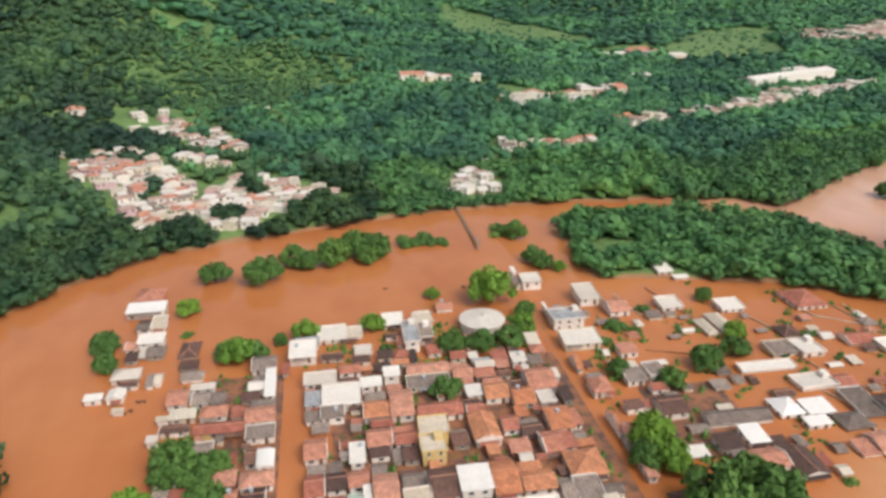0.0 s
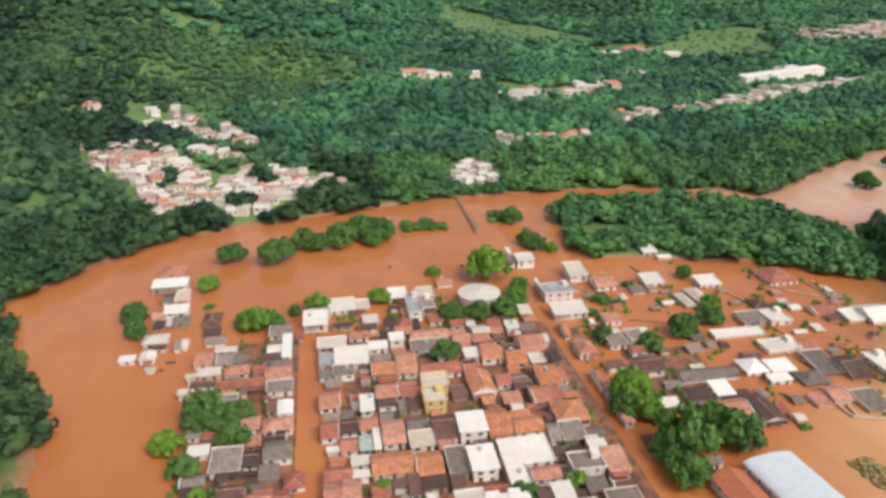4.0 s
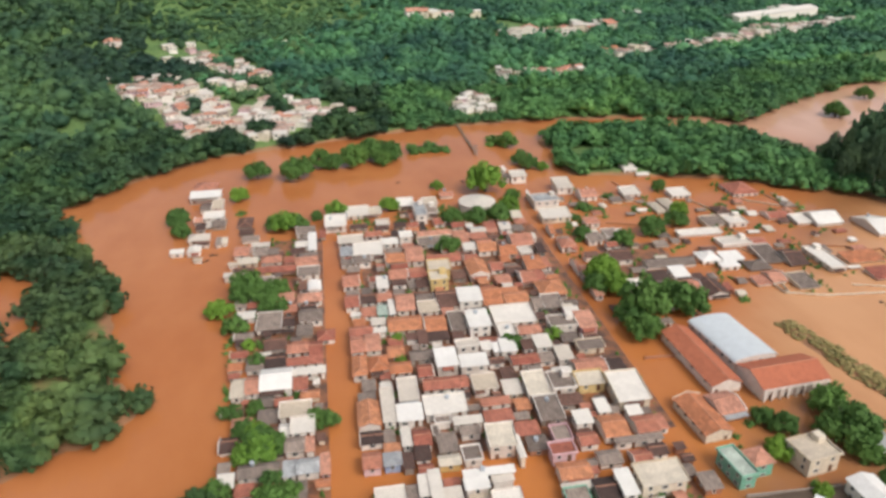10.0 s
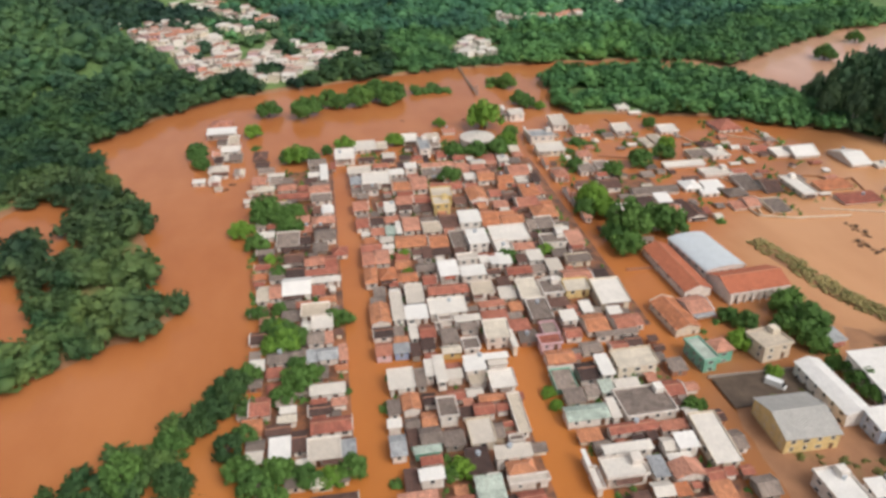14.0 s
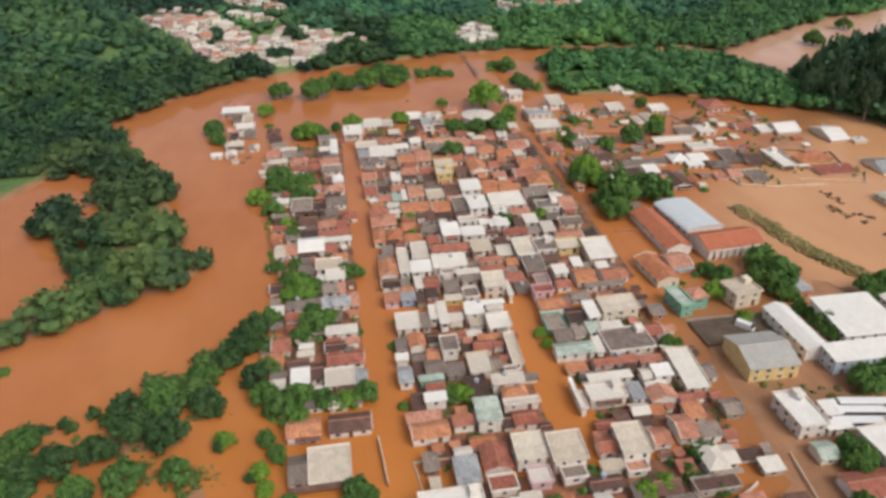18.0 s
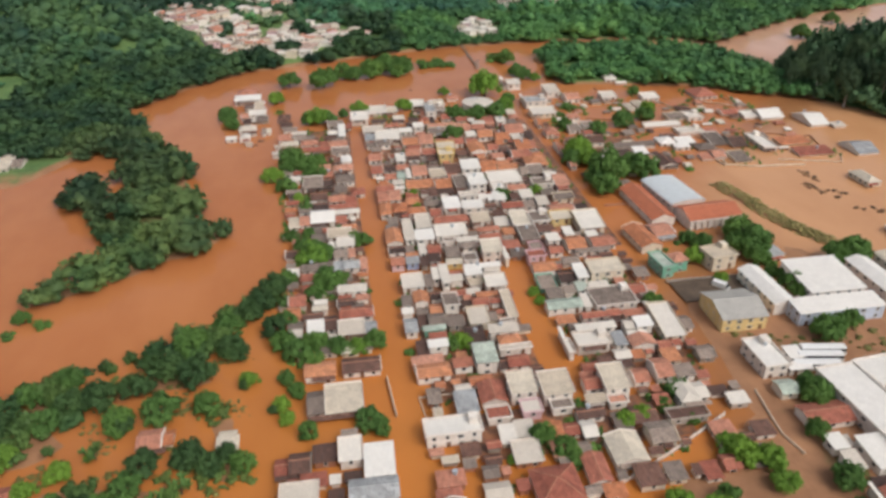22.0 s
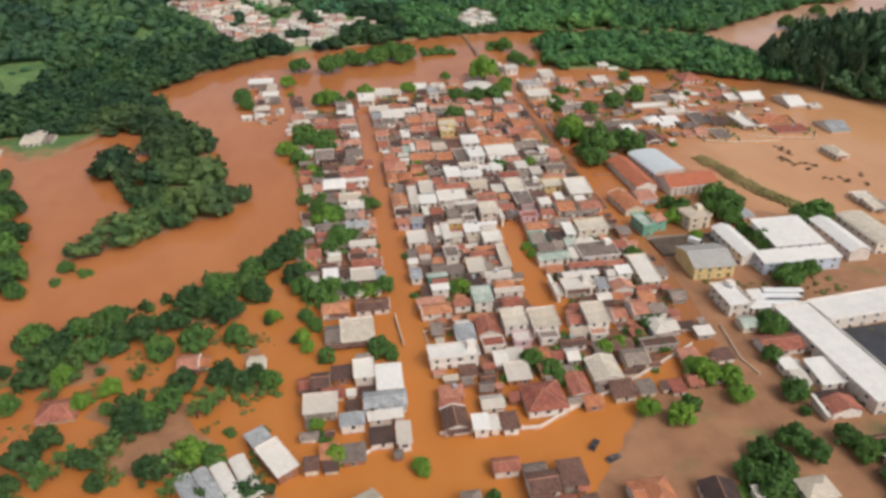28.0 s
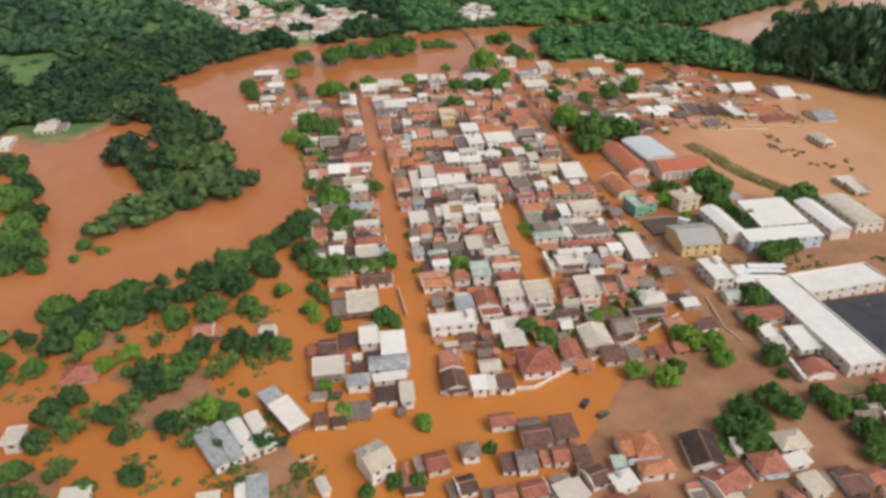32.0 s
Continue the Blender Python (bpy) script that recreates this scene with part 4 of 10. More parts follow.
def house(x, y, w, d, turn, high, kind, cover, paint, far=0, group="houses of the flooded town", base=None, split=0.85):
    """A house: x, y its middle; w along its front, d deep; high: the eaves over the water."""
    FOOT.append((x, y, w / 2, d / 2))
    g = float(land(x, y)) if base is None else base
    z0 = min(g, 0.0) - 0.6 if base is None else -1.2
    rng = random.Random(int(x * 31 + y * 17 + w * 7))
    sort = "warehouse" if w * d > 240 else (("lean_to" if kind == "m" else "shed") if high < 1.75 or "yard" in group else "house")
    root = new(("tiled_house" if cover in "tprdqu" else "sheet_roofed_house") if sort == "house" else sort)
    root.matrix_world = pose(x, y, 0 if base is None else base, 0, 0, turn)
    word = sort.replace("_", "-")
    storeys = "two-storey " if high > 4.2 else ""
    shape_word = {"g": "gabled", "G": "gabled", "h": "hipped", "m": "single-pitch", "f": "flat", "V": "vaulted"}[kind]
    wet = "" if base is not None or storeys or paint == "o" else " in flood water"
    tagged(root, f"{storeys}{WALL_WORD[paint]} {word} with a {shape_word} {ROOF_WORD[cover]} roof" + wet, word, group)
    still = Matrix.Identity(4)
    if sort == "house" and not far and rng.random() < 0.4 and high < 4.2 and w > 5 and d > 5.5:
        pw, deep, top = w * rng.uniform(0.35, 0.9), rng.uniform(1.1, 1.8), high - 0.35
        u = rng.uniform(-0.5, 0.5) * (w - pw)
        front = -d / 2 + 0.3
        awning = Shape().solid([(u - pw / 2, front - deep, top - 0.45), (u + pw / 2, front - deep, top - 0.45), (u + pw / 2, front, top - 0.08), (u - pw / 2, front, top - 0.08)],
                               [(u - pw / 2, front - deep, top - 0.38), (u + pw / 2, front - deep, top - 0.38), (u + pw / 2, front, top), (u - pw / 2, front, top)])
        part("awning", awning.mesh("awning", ROOF[rng.choice("ddkkrs")]), root, None, "low sheet awning over the front")
    if sort == "house" and not far and max(w, d) > 6.2 and min(w, d) > 4.0 and kind in "gGhm" and high < 4.4 and rng.random() < split:
        share = rng.uniform(0.58, 0.72)
        other = rng.choice({"q": "qp", "u": "u", "i": "i", "t": "ptk", "p": "trkpw", "r": "pdkr", "d": "kdr", "k": "dkw", "w": "kwsc", "W": "Ww", "c": "wck", "s": "swk", "e": "ewc"}[cover])
        low = max(high - rng.uniform(0.3, 1.1), min(high, 1.3))
        side = rng.choice((-1, 1))
        if w > d:
            volume(root, pose(-side * w * (1 - share) / 2, 0, 0), x, y, w * share, d, high, kind, cover, paint, far, z0, rng)
            volume(root, pose(side * w * share / 2, rng.uniform(0, 0.12) * d, 0), x, y, w * (1 - share), d * rng.uniform(0.7, 0.98), low, rng.choice("mmg"), other, paint, far, z0, rng)
        else:
            volume(root, pose(0, -d * (1 - share) / 2, 0), x, y, w, d * share, high, kind, cover, paint, far, z0, rng)
            volume(root, pose(side * rng.uniform(0, 0.1) * w, d * share / 2, 0), x, y, w * rng.uniform(0.7, 0.98), d * (1 - share), low, rng.choice("mmg"), other, paint, far, z0, rng)
    else:
        volume(root, still, x, y, w, d, high, kind, cover, paint, far, z0, rng)
    return root

# waterfront north of the blocks
house(-4.7, 218.8, 9.3, 14.6, -3.0, 3.6, "m", "w", "w")
house(8.5, 228.6, 16.2, 8.8, -1.0, 2.08, "m", "w", "w")
house(28.6, 235.9, 7.7, 11.4, -3.0, 2.4, "m", "w", "w")
house(33.0, 220.0, 5.7, 15.9, -3.0, 4.6, "f", "s", "w")
house(38.5, 221.5, 5.1, 10.9, -2.4, 3.6, "f", "k", "w")
house(39.6, 234.7, 7.1, 11.1, -1.2, 2.4, "m", "c", "w")
house(49.9, 243.3, 6.6, 6.6, -2.5, 1.6, "g", "p", "w")
# south-west
house(-53.0, -41.5, 5.7, 16.9, 30.4, 3.04, "m", "w", "o")
house(-69.4, -51.1, 4.0, 14.5, 26.8, 2.24, "V", "s", "w")
house(-65.7, -49.7, 3.4, 14.1, 26.8, 2.24, "V", "s", "w")
house(-62.1, -48.8, 3.6, 13.6, 24.3, 2.24, "V", "w", "w")
house(-58.2, -47.4, 3.8, 13.6, 21.8, 2.24, "V", "w", "w")
house(-32.1, -63.8, 6.5, 8.3, 23.5, 4.8, "g", "c", "w")
house(-59.5, -65.7, 7.2, 6.8, 4.1, 2.4, "m", "s", "w")
house(-68.7, -66.0, 5.1, 2.6, -1.3, 2.4, "m", "c", "c")
house(-44.1, -67.3, 2.6, 4.7, 16.8, 2.08, "G", "w", "w")
house(-97.3, -59.2, 6.5, 3.3, -3.6, 2.4, "m", "w", "w")
house(-115.6, -38.7, 4.4, 5.9, -1.1, 3.4, "f", "w", "w")
house(-106.3, -14.4, 10.0, 8.4, -1.3, 1.28, "h", "r", "c")
house(-74.5, -1.9, 8.5, 6.7, -1.0, 1.76, "g", "p", "w")
house(-57.2, -6.0, 5.4, 6.9, -1.0, 1.92, "m", "c", "c")
# south
house(-19.4, -65.9, 7.7, 5.8, 5.8, 2.4, "g", "r", "c")
house(-14.1, -73.7, 6.5, 5.1, 7.6, 2.24, "g", "d", "w")
house(9.0, -80.1, 7.5, 5.6, 14.3, 2.56, "m", "w", "w")
house(15.8, -77.1, 4.9, 5.4, 11.7, 2.4, "g", "d", "w")
house(21.1, -79.8, 5.7, 4.6, 11.1, 2.56, "m", "w", "w")
house(43.4, -84.0, 9.4, 7.1, 19.4, 2.56, "g", "r", "w")
house(62.0, -81.9, 6.0, 3.6, 7.8, 2.4, "m", "w", "w")
house(77.7, -89.4, 7.8, 4.5, 6.1, 2.4, "g", "r", "w")
house(1.1, -77.8, 5.8, 4.8, 3.5, 2.4, "g", "r", "w")
house(62.4, -88.8, 7.4, 5.7, 6.3, 2.4, "m", "c", "w")
# east lots and far west bank
house(-187.1, 298.6, 10.7, 13.4, -2.2, 2.4, "m", "w", "w")
house(-136.9, 274.5, 5.9, 8.2, -2.5, 2.4, "m", "w", "w")
house(-167.9, 192.5, 14.4, 13.1, -1.0, 2.4, "m", "c", "w")
house(-183.5, 174.6, 5.2, 15.1, -1.0, 2.4, "m", "w", "w")
house(176.4, 51.8, 7.1, 7.8, -2.0, 1.76, "m", "w", "w")
house(177.0, 43.6, 8.4, 7.7, -2.0, 1.76, "m", "c", "w")
# the blocks between main street and the slanting street
house(-17.7, 212.9, 8.1, 9.1, -2.4, 2.4, "g", "k", "w", split=0.3)
house(-15.4, 198.5, 3.4, 14.4, -1.8, 3.0, "m", "W", "w", split=0.3)
house(-19.6, 200.9, 5.3, 8.6, -2.4, 2.4, "g", "w", "w", split=0.3)
house(-18.1, 185.0, 8.8, 12.5, -1.5, 2.6, "g", "p", "c", split=0.3)
house(-17.8, 173.7, 8.3, 5.4, -2.0, 2.4, "m", "k", "w", split=0.3)
house(-19.9, 163.6, 3.3, 6.7, -3.4, 2.2, "g", "d", "w", split=0.3)
house(-16.1, 160.7, 4.8, 7.4, -1.2, 3.0, "V", "W", "w", split=0.3)
house(-18.1, 153.8, 8.9, 6.4, -2.4, 2.4, "h", "p", "w", split=0.3)
house(-18.0, 143.8, 7.9, 13.6, -2.2, 2.6, "g", "k", "w", split=0.3)
house(-29.6, 139.2, 12.4, 9.2, -3.5, 2.4, "m", "k", "w", split=0.3)
house(-39.5, 147.0, 6.0, 6.6, -2.4, 2.2, "m", "w", "w", split=0.3)
house(-22.7, 123.2, 6.9, 8.1, -3.5, 2.4, "g", "p", "w", split=0.3)
house(-29.6, 126.5, 7.0, 6.6, -3.1, 2.2, "g", "d", "w", split=0.3)
house(-17.2, 120.7, 4.2, 8.2, -3.2, 2.2, "g", "r", "w", split=0.3)
house(-29.5, 116.7, 6.2, 6.7, -2.8, 2.2, "g", "d", "g", split=0.3)
house(-20.8, 114.6, 10.8, 3.8, -1.5, 2.2, "m", "r", "w", split=0.3)
house(-19.7, 108.4, 9.8, 3.1, -1.8, 2.8, "m", "w", "w", split=0.3)
house(-29.1, 105.9, 9.2, 10.6, -2.7, 3.2, "g", "W", "w", split=0.3)
house(-35.8, 105.2, 4.2, 8.3, -2.4, 2.4, "g", "p", "w", split=0.3)
house(-39.9, 105.1, 4.1, 10.2, -2.1, 2.4, "m", "c", "w", split=0.3)
house(-22.4, 103.1, 4.3, 5.2, -3.1, 2.2, "m", "r", "p", split=0.3)
house(-23.9, 89.9, 8.7, 5.5, -3.1, 3.4, "m", "c", "w", split=0.3)
house(-23.6, 83.1, 9.4, 5.6, -2.6, 3.4, "m", "w", "w", split=0.3)
house(-24.3, 77.4, 5.0, 5.9, -3.1, 2.4, "g", "k", "w", split=0.3)
house(-20.6, 76.6, 2.5, 5.3, -2.2, 2.2, "m", "p", "w", split=0.3)
house(-23.0, 68.8, 9.0, 5.5, -2.3, 2.6, "g", "s", "w", split=0.3)
house(-33.0, 69.9, 10.3, 4.9, -1.6, 2.4, "g", "k", "w", split=0.3)
house(-17.1, 68.8, 2.5, 6.9, -2.0, 2.0, "m", "p", "p", split=0.3)
house(-22.4, 53.1, 9.4, 3.8, -3.0, 2.8, "m", "w", "w", split=0.3)
house(-24.9, 47.4, 5.7, 6.4, -1.8, 2.4, "g", "d", "w", split=0.3)
house(-19.7, 48.3, 4.0, 2.7, -1.9, 2.2, "m", "p", "w", split=0.3)
house(-22.2, 40.2, 10.3, 5.4, -2.3, 2.4, "g", "r", "w", split=0.3)
house(-22.6, 31.5, 11.4, 6.1, -2.1, 2.8, "m", "w", "w", split=0.3)
house(-34.7, 33.8, 5.1, 7.3, -1.6, 2.6, "m", "W", "w", split=0.3)
house(-30.1, 36.4, 3.7, 7.2, -1.5, 2.2, "g", "d", "w", split=0.3)
house(-41.3, 50.7, 8.6, 7.2, -3.0, 2.4, "g", "r", "w", split=0.3)
house(-32.7, 47.7, 4.3, 2.3, -2.6, 2.4, "m", "w", "w", split=0.3)
house(-33.0, 44.4, 4.9, 2.2, -3.2, 2.4, "m", "c", "w", split=0.3)
house(-35.2, 41.5, 6.2, 3.5, -1.6, 2.0, "g", "d", "g", split=0.3)
house(0.1, 198.1, 10.4, 5.8, -2.5, 2.6, "m", "w", "w", split=0.3)
house(3.4, 186.3, 16.9, 9.7, -2.9, 3.2, "m", "w", "w", split=0.3)
house(0.5, 178.4, 11.6, 5.5, -1.5, 2.8, "m", "k", "w", split=0.3)
house(9.9, 202.9, 7.4, 5.4, -1.6, 2.4, "g", "p", "w", split=0.3)
house(15.7, 192.2, 6.8, 5.0, -2.0, 3.0, "m", "w", "w", split=0.3)
house(22.6, 194.9, 5.4, 5.2, -2.9, 4.2, "m", "w", "w", split=0.3)
house(15.7, 180.3, 7.7, 13.8, -3.4, 2.8, "g", "t", "w", split=0.3)
house(23.4, 179.2, 7.1, 13.8, -3.2, 2.8, "g", "p", "w", split=0.3)
house(35.0, 197.5, 14.4, 7.1, -1.8, 2.4, "g", "p", "w", split=0.3)
house(33.6, 189.6, 13.8, 5.7, -2.7, 2.4, "m", "k", "c", split=0.3)
house(34.2, 173.9, 13.6, 7.1, -3.3, 2.4, "g", "r", "w", split=0.3)
house(30.2, 163.2, 8.6, 6.6, -3.4, 4.6, "m", "c", "y", split=0.3)
house(28.5, 155.1, 7.1, 7.8, -2.5, 5.0, "f", "c", "y", split=0.3)
house(37.0, 159.9, 5.0, 7.7, -1.5, 2.2, "m", "d", "g", split=0.3)
house(46.4, 181.0, 5.2, 5.5, -1.7, 2.6, "m", "w", "w", split=0.3)
house(45.6, 194.0, 6.6, 9.1, -3.4, 2.4, "g", "p", "w", split=0.3)
house(53.8, 197.3, 6.5, 7.3, -1.6, 2.6, "g", "w", "w", split=0.3)
house(53.1, 181.8, 7.7, 12.9, -2.0, 2.6, "g", "t", "w", split=0.3)
house(60.4, 175.6, 7.0, 9.4, -1.3, 2.4, "g", "t", "c", split=0.3)
house(44.6, 174.1, 5.6, 8.3, -2.5, 2.4, "g", "r", "w", split=0.3)
house(44.8, 162.0, 7.8, 12.8, -1.2, 2.8, "G", "t", "w", split=0.3)
house(52.5, 163.1, 5.0, 7.3, -2.0, 2.2, "g", "r", "w", split=0.3)
house(58.0, 160.6, 6.1, 8.5, -1.7, 2.2, "g", "d", "w", split=0.3)
house(65.8, 197.1, 5.0, 5.7, -3.2, 2.8, "m", "w", "w", split=0.3)
house(68.4, 183.5, 9.1, 12.2, -1.3, 2.6, "g", "p", "w", split=0.3)
house(67.2, 173.0, 5.1, 6.2, -1.2, 2.6, "f", "w", "w", split=0.3)
house(68.4, 161.4, 10.0, 9.8, -2.9, 2.4, "m", "t", "w", split=0.3)
house(63.1, 151.8, 9.7, 9.1, -1.8, 2.6, "g", "p", "w", split=0.3)
house(14.9, 164.0, 7.2, 7.8, -2.0, 2.6, "g", "p", "w", split=0.3)
house(22.4, 163.8, 7.0, 9.4, -1.6, 2.8, "g", "r", "w", split=0.3)
house(8.2, 157.8, 4.3, 8.0, -3.4, 2.8, "m", "w", "w", split=0.3)
house(14.4, 157.6, 5.7, 3.8, -2.7, 2.2, "m", "d", "w", split=0.3)
house(21.1, 155.2, 7.2, 5.5, -2.9, 2.2, "m", "d", "g", split=0.3)
house(2.0, 150.5, 5.0, 11.4, -2.2, 2.4, "g", "d", "w", split=0.3)
house(-3.5, 149.9, 5.2, 12.9, -2.4, 2.4, "g", "r", "w", split=0.3)
house(-2.8, 162.8, 6.4, 9.0, -1.4, 2.4, "g", "p", "w", split=0.3)
house(7.6, 147.4, 5.4, 6.0, -2.4, 2.8, "g", "p", "w", split=0.3)
house(1.2, 139.8, 4.8, 6.5, -1.6, 2.2, "g", "p", "w", split=0.3)
house(-3.2, 138.8, 3.6, 2.2, -2.6, 2.0, "m", "w", "w", split=0.3)
house(5.9, 139.1, 3.6, 5.8, -1.4, 2.2, "m", "e", "n", split=0.3)
house(9.2, 140.0, 2.1, 8.7, -2.6, 2.4, "m", "w", "c", split=0.3)
house(14.0, 142.6, 6.5, 11.6, -2.2, 2.6, "g", "p", "w", split=0.3)
house(21.3, 136.8, 7.0, 6.1, -1.3, 2.8, "m", "c", "w", split=0.3)
house(21.6, 146.0, 6.3, 7.2, -1.3, 2.2, "g", "k", "w", split=0.3)
house(28.5, 141.8, 7.4, 11.3, -2.4, 2.6, "g", "d", "w", split=0.3)
house(36.3, 139.4, 8.3, 8.7, -3.1, 4.4, "m", "W", "w", split=0.3)
house(44.2, 140.2, 6.9, 12.8, -3.6, 2.8, "g", "t", "w", split=0.3)
house(52.5, 139.2, 8.7, 11.1, -2.3, 2.8, "g", "t", "w", split=0.3)
house(66.8, 141.4, 10.0, 10.8, -3.2, 2.8, "h", "t", "w", split=0.3)
house(28.9, 125.7, 5.4, 9.8, -1.3, 2.6, "m", "k", "g", split=0.3)
house(35.4, 123.6, 7.4, 9.4, -1.6, 4.2, "m", "W", "w", split=0.3)
house(47.6, 124.7, 13.9, 9.6, -1.8, 3.4, "m", "w", "w", split=0.3)
house(42.9, 116.0, 5.3, 7.3, -1.6, 3.0, "m", "w", "w", split=0.3)
house(50.5, 116.5, 7.9, 5.4, -3.0, 2.6, "g", "p", "w", split=0.3)
house(63.8, 131.8, 6.8, 7.7, -3.2, 2.4, "m", "k", "g", split=0.3)
house(67.8, 124.8, 5.1, 6.4, -1.5, 3.4, "m", "w", "p", split=0.3)
house(62.3, 118.0, 9.1, 7.1, -3.6, 3.4, "f", "k", "w", split=0.3)
house(70.0, 116.8, 6.0, 9.4, -3.5, 3.2, "m", "p", "p", split=0.3)
house(58.6, 133.1, 3.6, 8.5, -1.2, 2.2, "g", "k", "w", split=0.3)
house(12.1, 129.2, 11.4, 9.0, -3.1, 2.4, "g", "t", "c", split=0.3)
house(21.5, 126.6, 7.2, 10.2, -3.6, 2.6, "g", "t", "w", split=0.3)
house(-2.5, 127.7, 7.7, 5.4, -2.2, 2.4, "g", "r", "w", split=0.3)
house(12.9, 120.5, 3.8, 3.5, -3.2, 2.4, "m", "d", "w", split=0.3)
house(3.6, 131.6, 4.9, 3.8, -1.2, 2.6, "m", "w", "w", split=0.3)
house(-4.5, 119.7, 4.2, 9.3, -1.8, 2.6, "g", "p", "w", split=0.3)
house(0.4, 120.0, 4.9, 10.0, -2.9, 2.6, "g", "p", "w", split=0.3)
house(3.4, 126.2, 4.5, 2.5, -3.0, 2.6, "m", "w", "w", split=0.3)
house(-4.8, 108.0, 4.5, 10.5, -3.6, 2.8, "h", "t", "w", split=0.3)
house(0.8, 108.0, 5.9, 7.9, -1.3, 2.8, "h", "t", "w", split=0.3)
house(7.0, 104.8, 6.5, 5.9, -2.8, 2.4, "g", "t", "w", split=0.3)
house(16.3, 119.3, 3.1, 7.4, -3.1, 2.4, "m", "d", "w", split=0.3)
house(21.4, 119.3, 6.9, 4.5, -1.8, 2.2, "m", "d", "g", split=0.3)
house(14.0, 109.9, 6.9, 5.3, -1.7, 2.4, "g", "k", "g", split=0.3)
house(13.9, 101.7, 4.7, 6.2, -3.1, 2.4, "g", "r", "w", split=0.3)
house(20.7, 104.4, 6.6, 8.6, -1.6, 4.0, "m", "W", "w", split=0.3)
house(19.8, 113.1, 2.8, 2.8, -1.8, 3.0, "f", "w", "w", split=0.3)
house(28.6, 110.0, 7.4, 4.2, -1.2, 4.6, "f", "w", "w", split=0.3)
house(34.5, 109.6, 3.4, 4.1, -1.2, 3.0, "m", "w", "w", split=0.3)
house(28.4, 101.0, 8.4, 5.7, -3.2, 4.2, "m", "W", "w", split=0.3)
house(29.1, 91.1, 7.2, 6.1, -1.8, 3.2, "m", "c", "w", split=0.3)
house(18.4, 94.3, 13.0, 5.8, -3.2, 2.6, "g", "r", "w", split=0.3)
house(39.7, 107.4, 7.2, 6.5, -3.6, 3.6, "m", "W", "w", split=0.3)
house(35.8, 102.3, 5.0, 3.6, -1.8, 2.4, "g", "d", "w", split=0.3)
house(46.7, 100.8, 13.6, 5.5, -1.4, 2.6, "g", "r", "w", split=0.3)
house(47.4, 108.0, 3.4, 5.0, -2.2, 2.4, "m", "d", "w", split=0.3)
house(52.2, 108.1, 5.3, 6.4, -1.2, 3.0, "m", "w", "w", split=0.3)
house(56.5, 100.6, 4.9, 6.8, -1.7, 3.0, "m", "w", "w", split=0.3)
house(66.5, 104.0, 8.7, 4.3, -1.9, 2.4, "m", "k", "c", split=0.3)
house(62.0, 93.3, 9.6, 7.9, -2.6, 2.6, "g", "p", "w", split=0.3)
house(69.8, 91.8, 5.0, 5.8, -2.7, 2.4, "m", "d", "w", split=0.3)
house(-4.4, 87.5, 6.3, 15.3, -3.2, 2.6, "G", "t", "w", split=0.3)
house(0.9, 86.3, 3.7, 12.8, -2.3, 3.0, "m", "w", "w", split=0.3)
house(7.1, 91.0, 5.6, 8.9, -3.1, 4.0, "m", "w", "w", split=0.3)
house(6.2, 82.4, 6.9, 6.6, -3.5, 3.2, "m", "W", "w", split=0.3)
house(16.1, 83.6, 11.6, 6.9, -2.7, 3.2, "m", "w", "w", split=0.3)
house(20.7, 76.2, 7.9, 2.9, -2.7, 3.2, "m", "w", "w", split=0.3)
house(14.4, 78.6, 4.5, 3.2, -2.0, 2.6, "f", "k", "w", split=0.3)
house(30.2, 82.8, 8.2, 3.1, -1.2, 2.6, "m", "p", "w", split=0.3)
house(29.4, 77.1, 7.9, 4.4, -2.0, 2.4, "m", "r", "w", split=0.3)
house(27.1, 66.9, 7.2, 7.4, -3.6, 4.4, "m", "c", "w", split=0.3)
house(7.8, 73.9, 4.7, 8.7, -2.1, 2.6, "g", "r", "w", split=0.3)
house(11.8, 74.9, 2.0, 4.3, -1.7, 2.4, "f", "k", "w", split=0.3)
house(3.8, 73.5, 2.6, 6.5, -1.8, 2.6, "m", "w", "w", split=0.3)
house(13.8, 69.5, 5.1, 6.6, -2.4, 2.4, "m", "k", "g", split=0.3)
house(20.6, 72.9, 5.5, 3.2, -3.0, 2.4, "m", "k", "w", split=0.3)
house(18.9, 64.3, 4.9, 5.5, -2.3, 2.8, "f", "k", "w", split=0.3)
house(-3.4, 75.7, 9.1, 5.0, -2.9, 2.4, "g", "d", "w", split=0.3)
house(-5.8, 67.0, 4.7, 6.0, -3.5, 2.8, "g", "p", "p", split=0.3)
house(-0.8, 66.1, 4.6, 4.3, -3.1, 2.8, "m", "s", "b", split=0.3)
house(7.0, 67.0, 4.0, 4.9, -3.5, 2.4, "m", "d", "w", split=0.3)
house(3.0, 65.1, 2.9, 5.3, -2.0, 2.4, "m", "d", "g", split=0.3)
house(13.0, 63.2, 5.6, 3.8, -3.5, 2.6, "g", "c", "y", split=0.3)
house(17.2, 52.4, 5.9, 3.5, -1.7, 4.2, "m", "W", "w", split=0.3)
house(23.9, 53.6, 5.3, 2.0, -1.5, 3.4, "m", "w", "w", split=0.3)
house(5.1, 55.1, 2.5, 6.5, -3.4, 3.4, "m", "w", "w", split=0.3)
house(43.1, 87.1, 6.5, 9.3, -2.9, 3.4, "m", "c", "w", split=0.3)
house(51.0, 87.8, 7.0, 8.4, -3.5, 3.2, "f", "k", "w", split=0.3)
house(50.5, 79.7, 7.2, 4.5, -3.0, 2.2, "m", "d", "g", split=0.3)
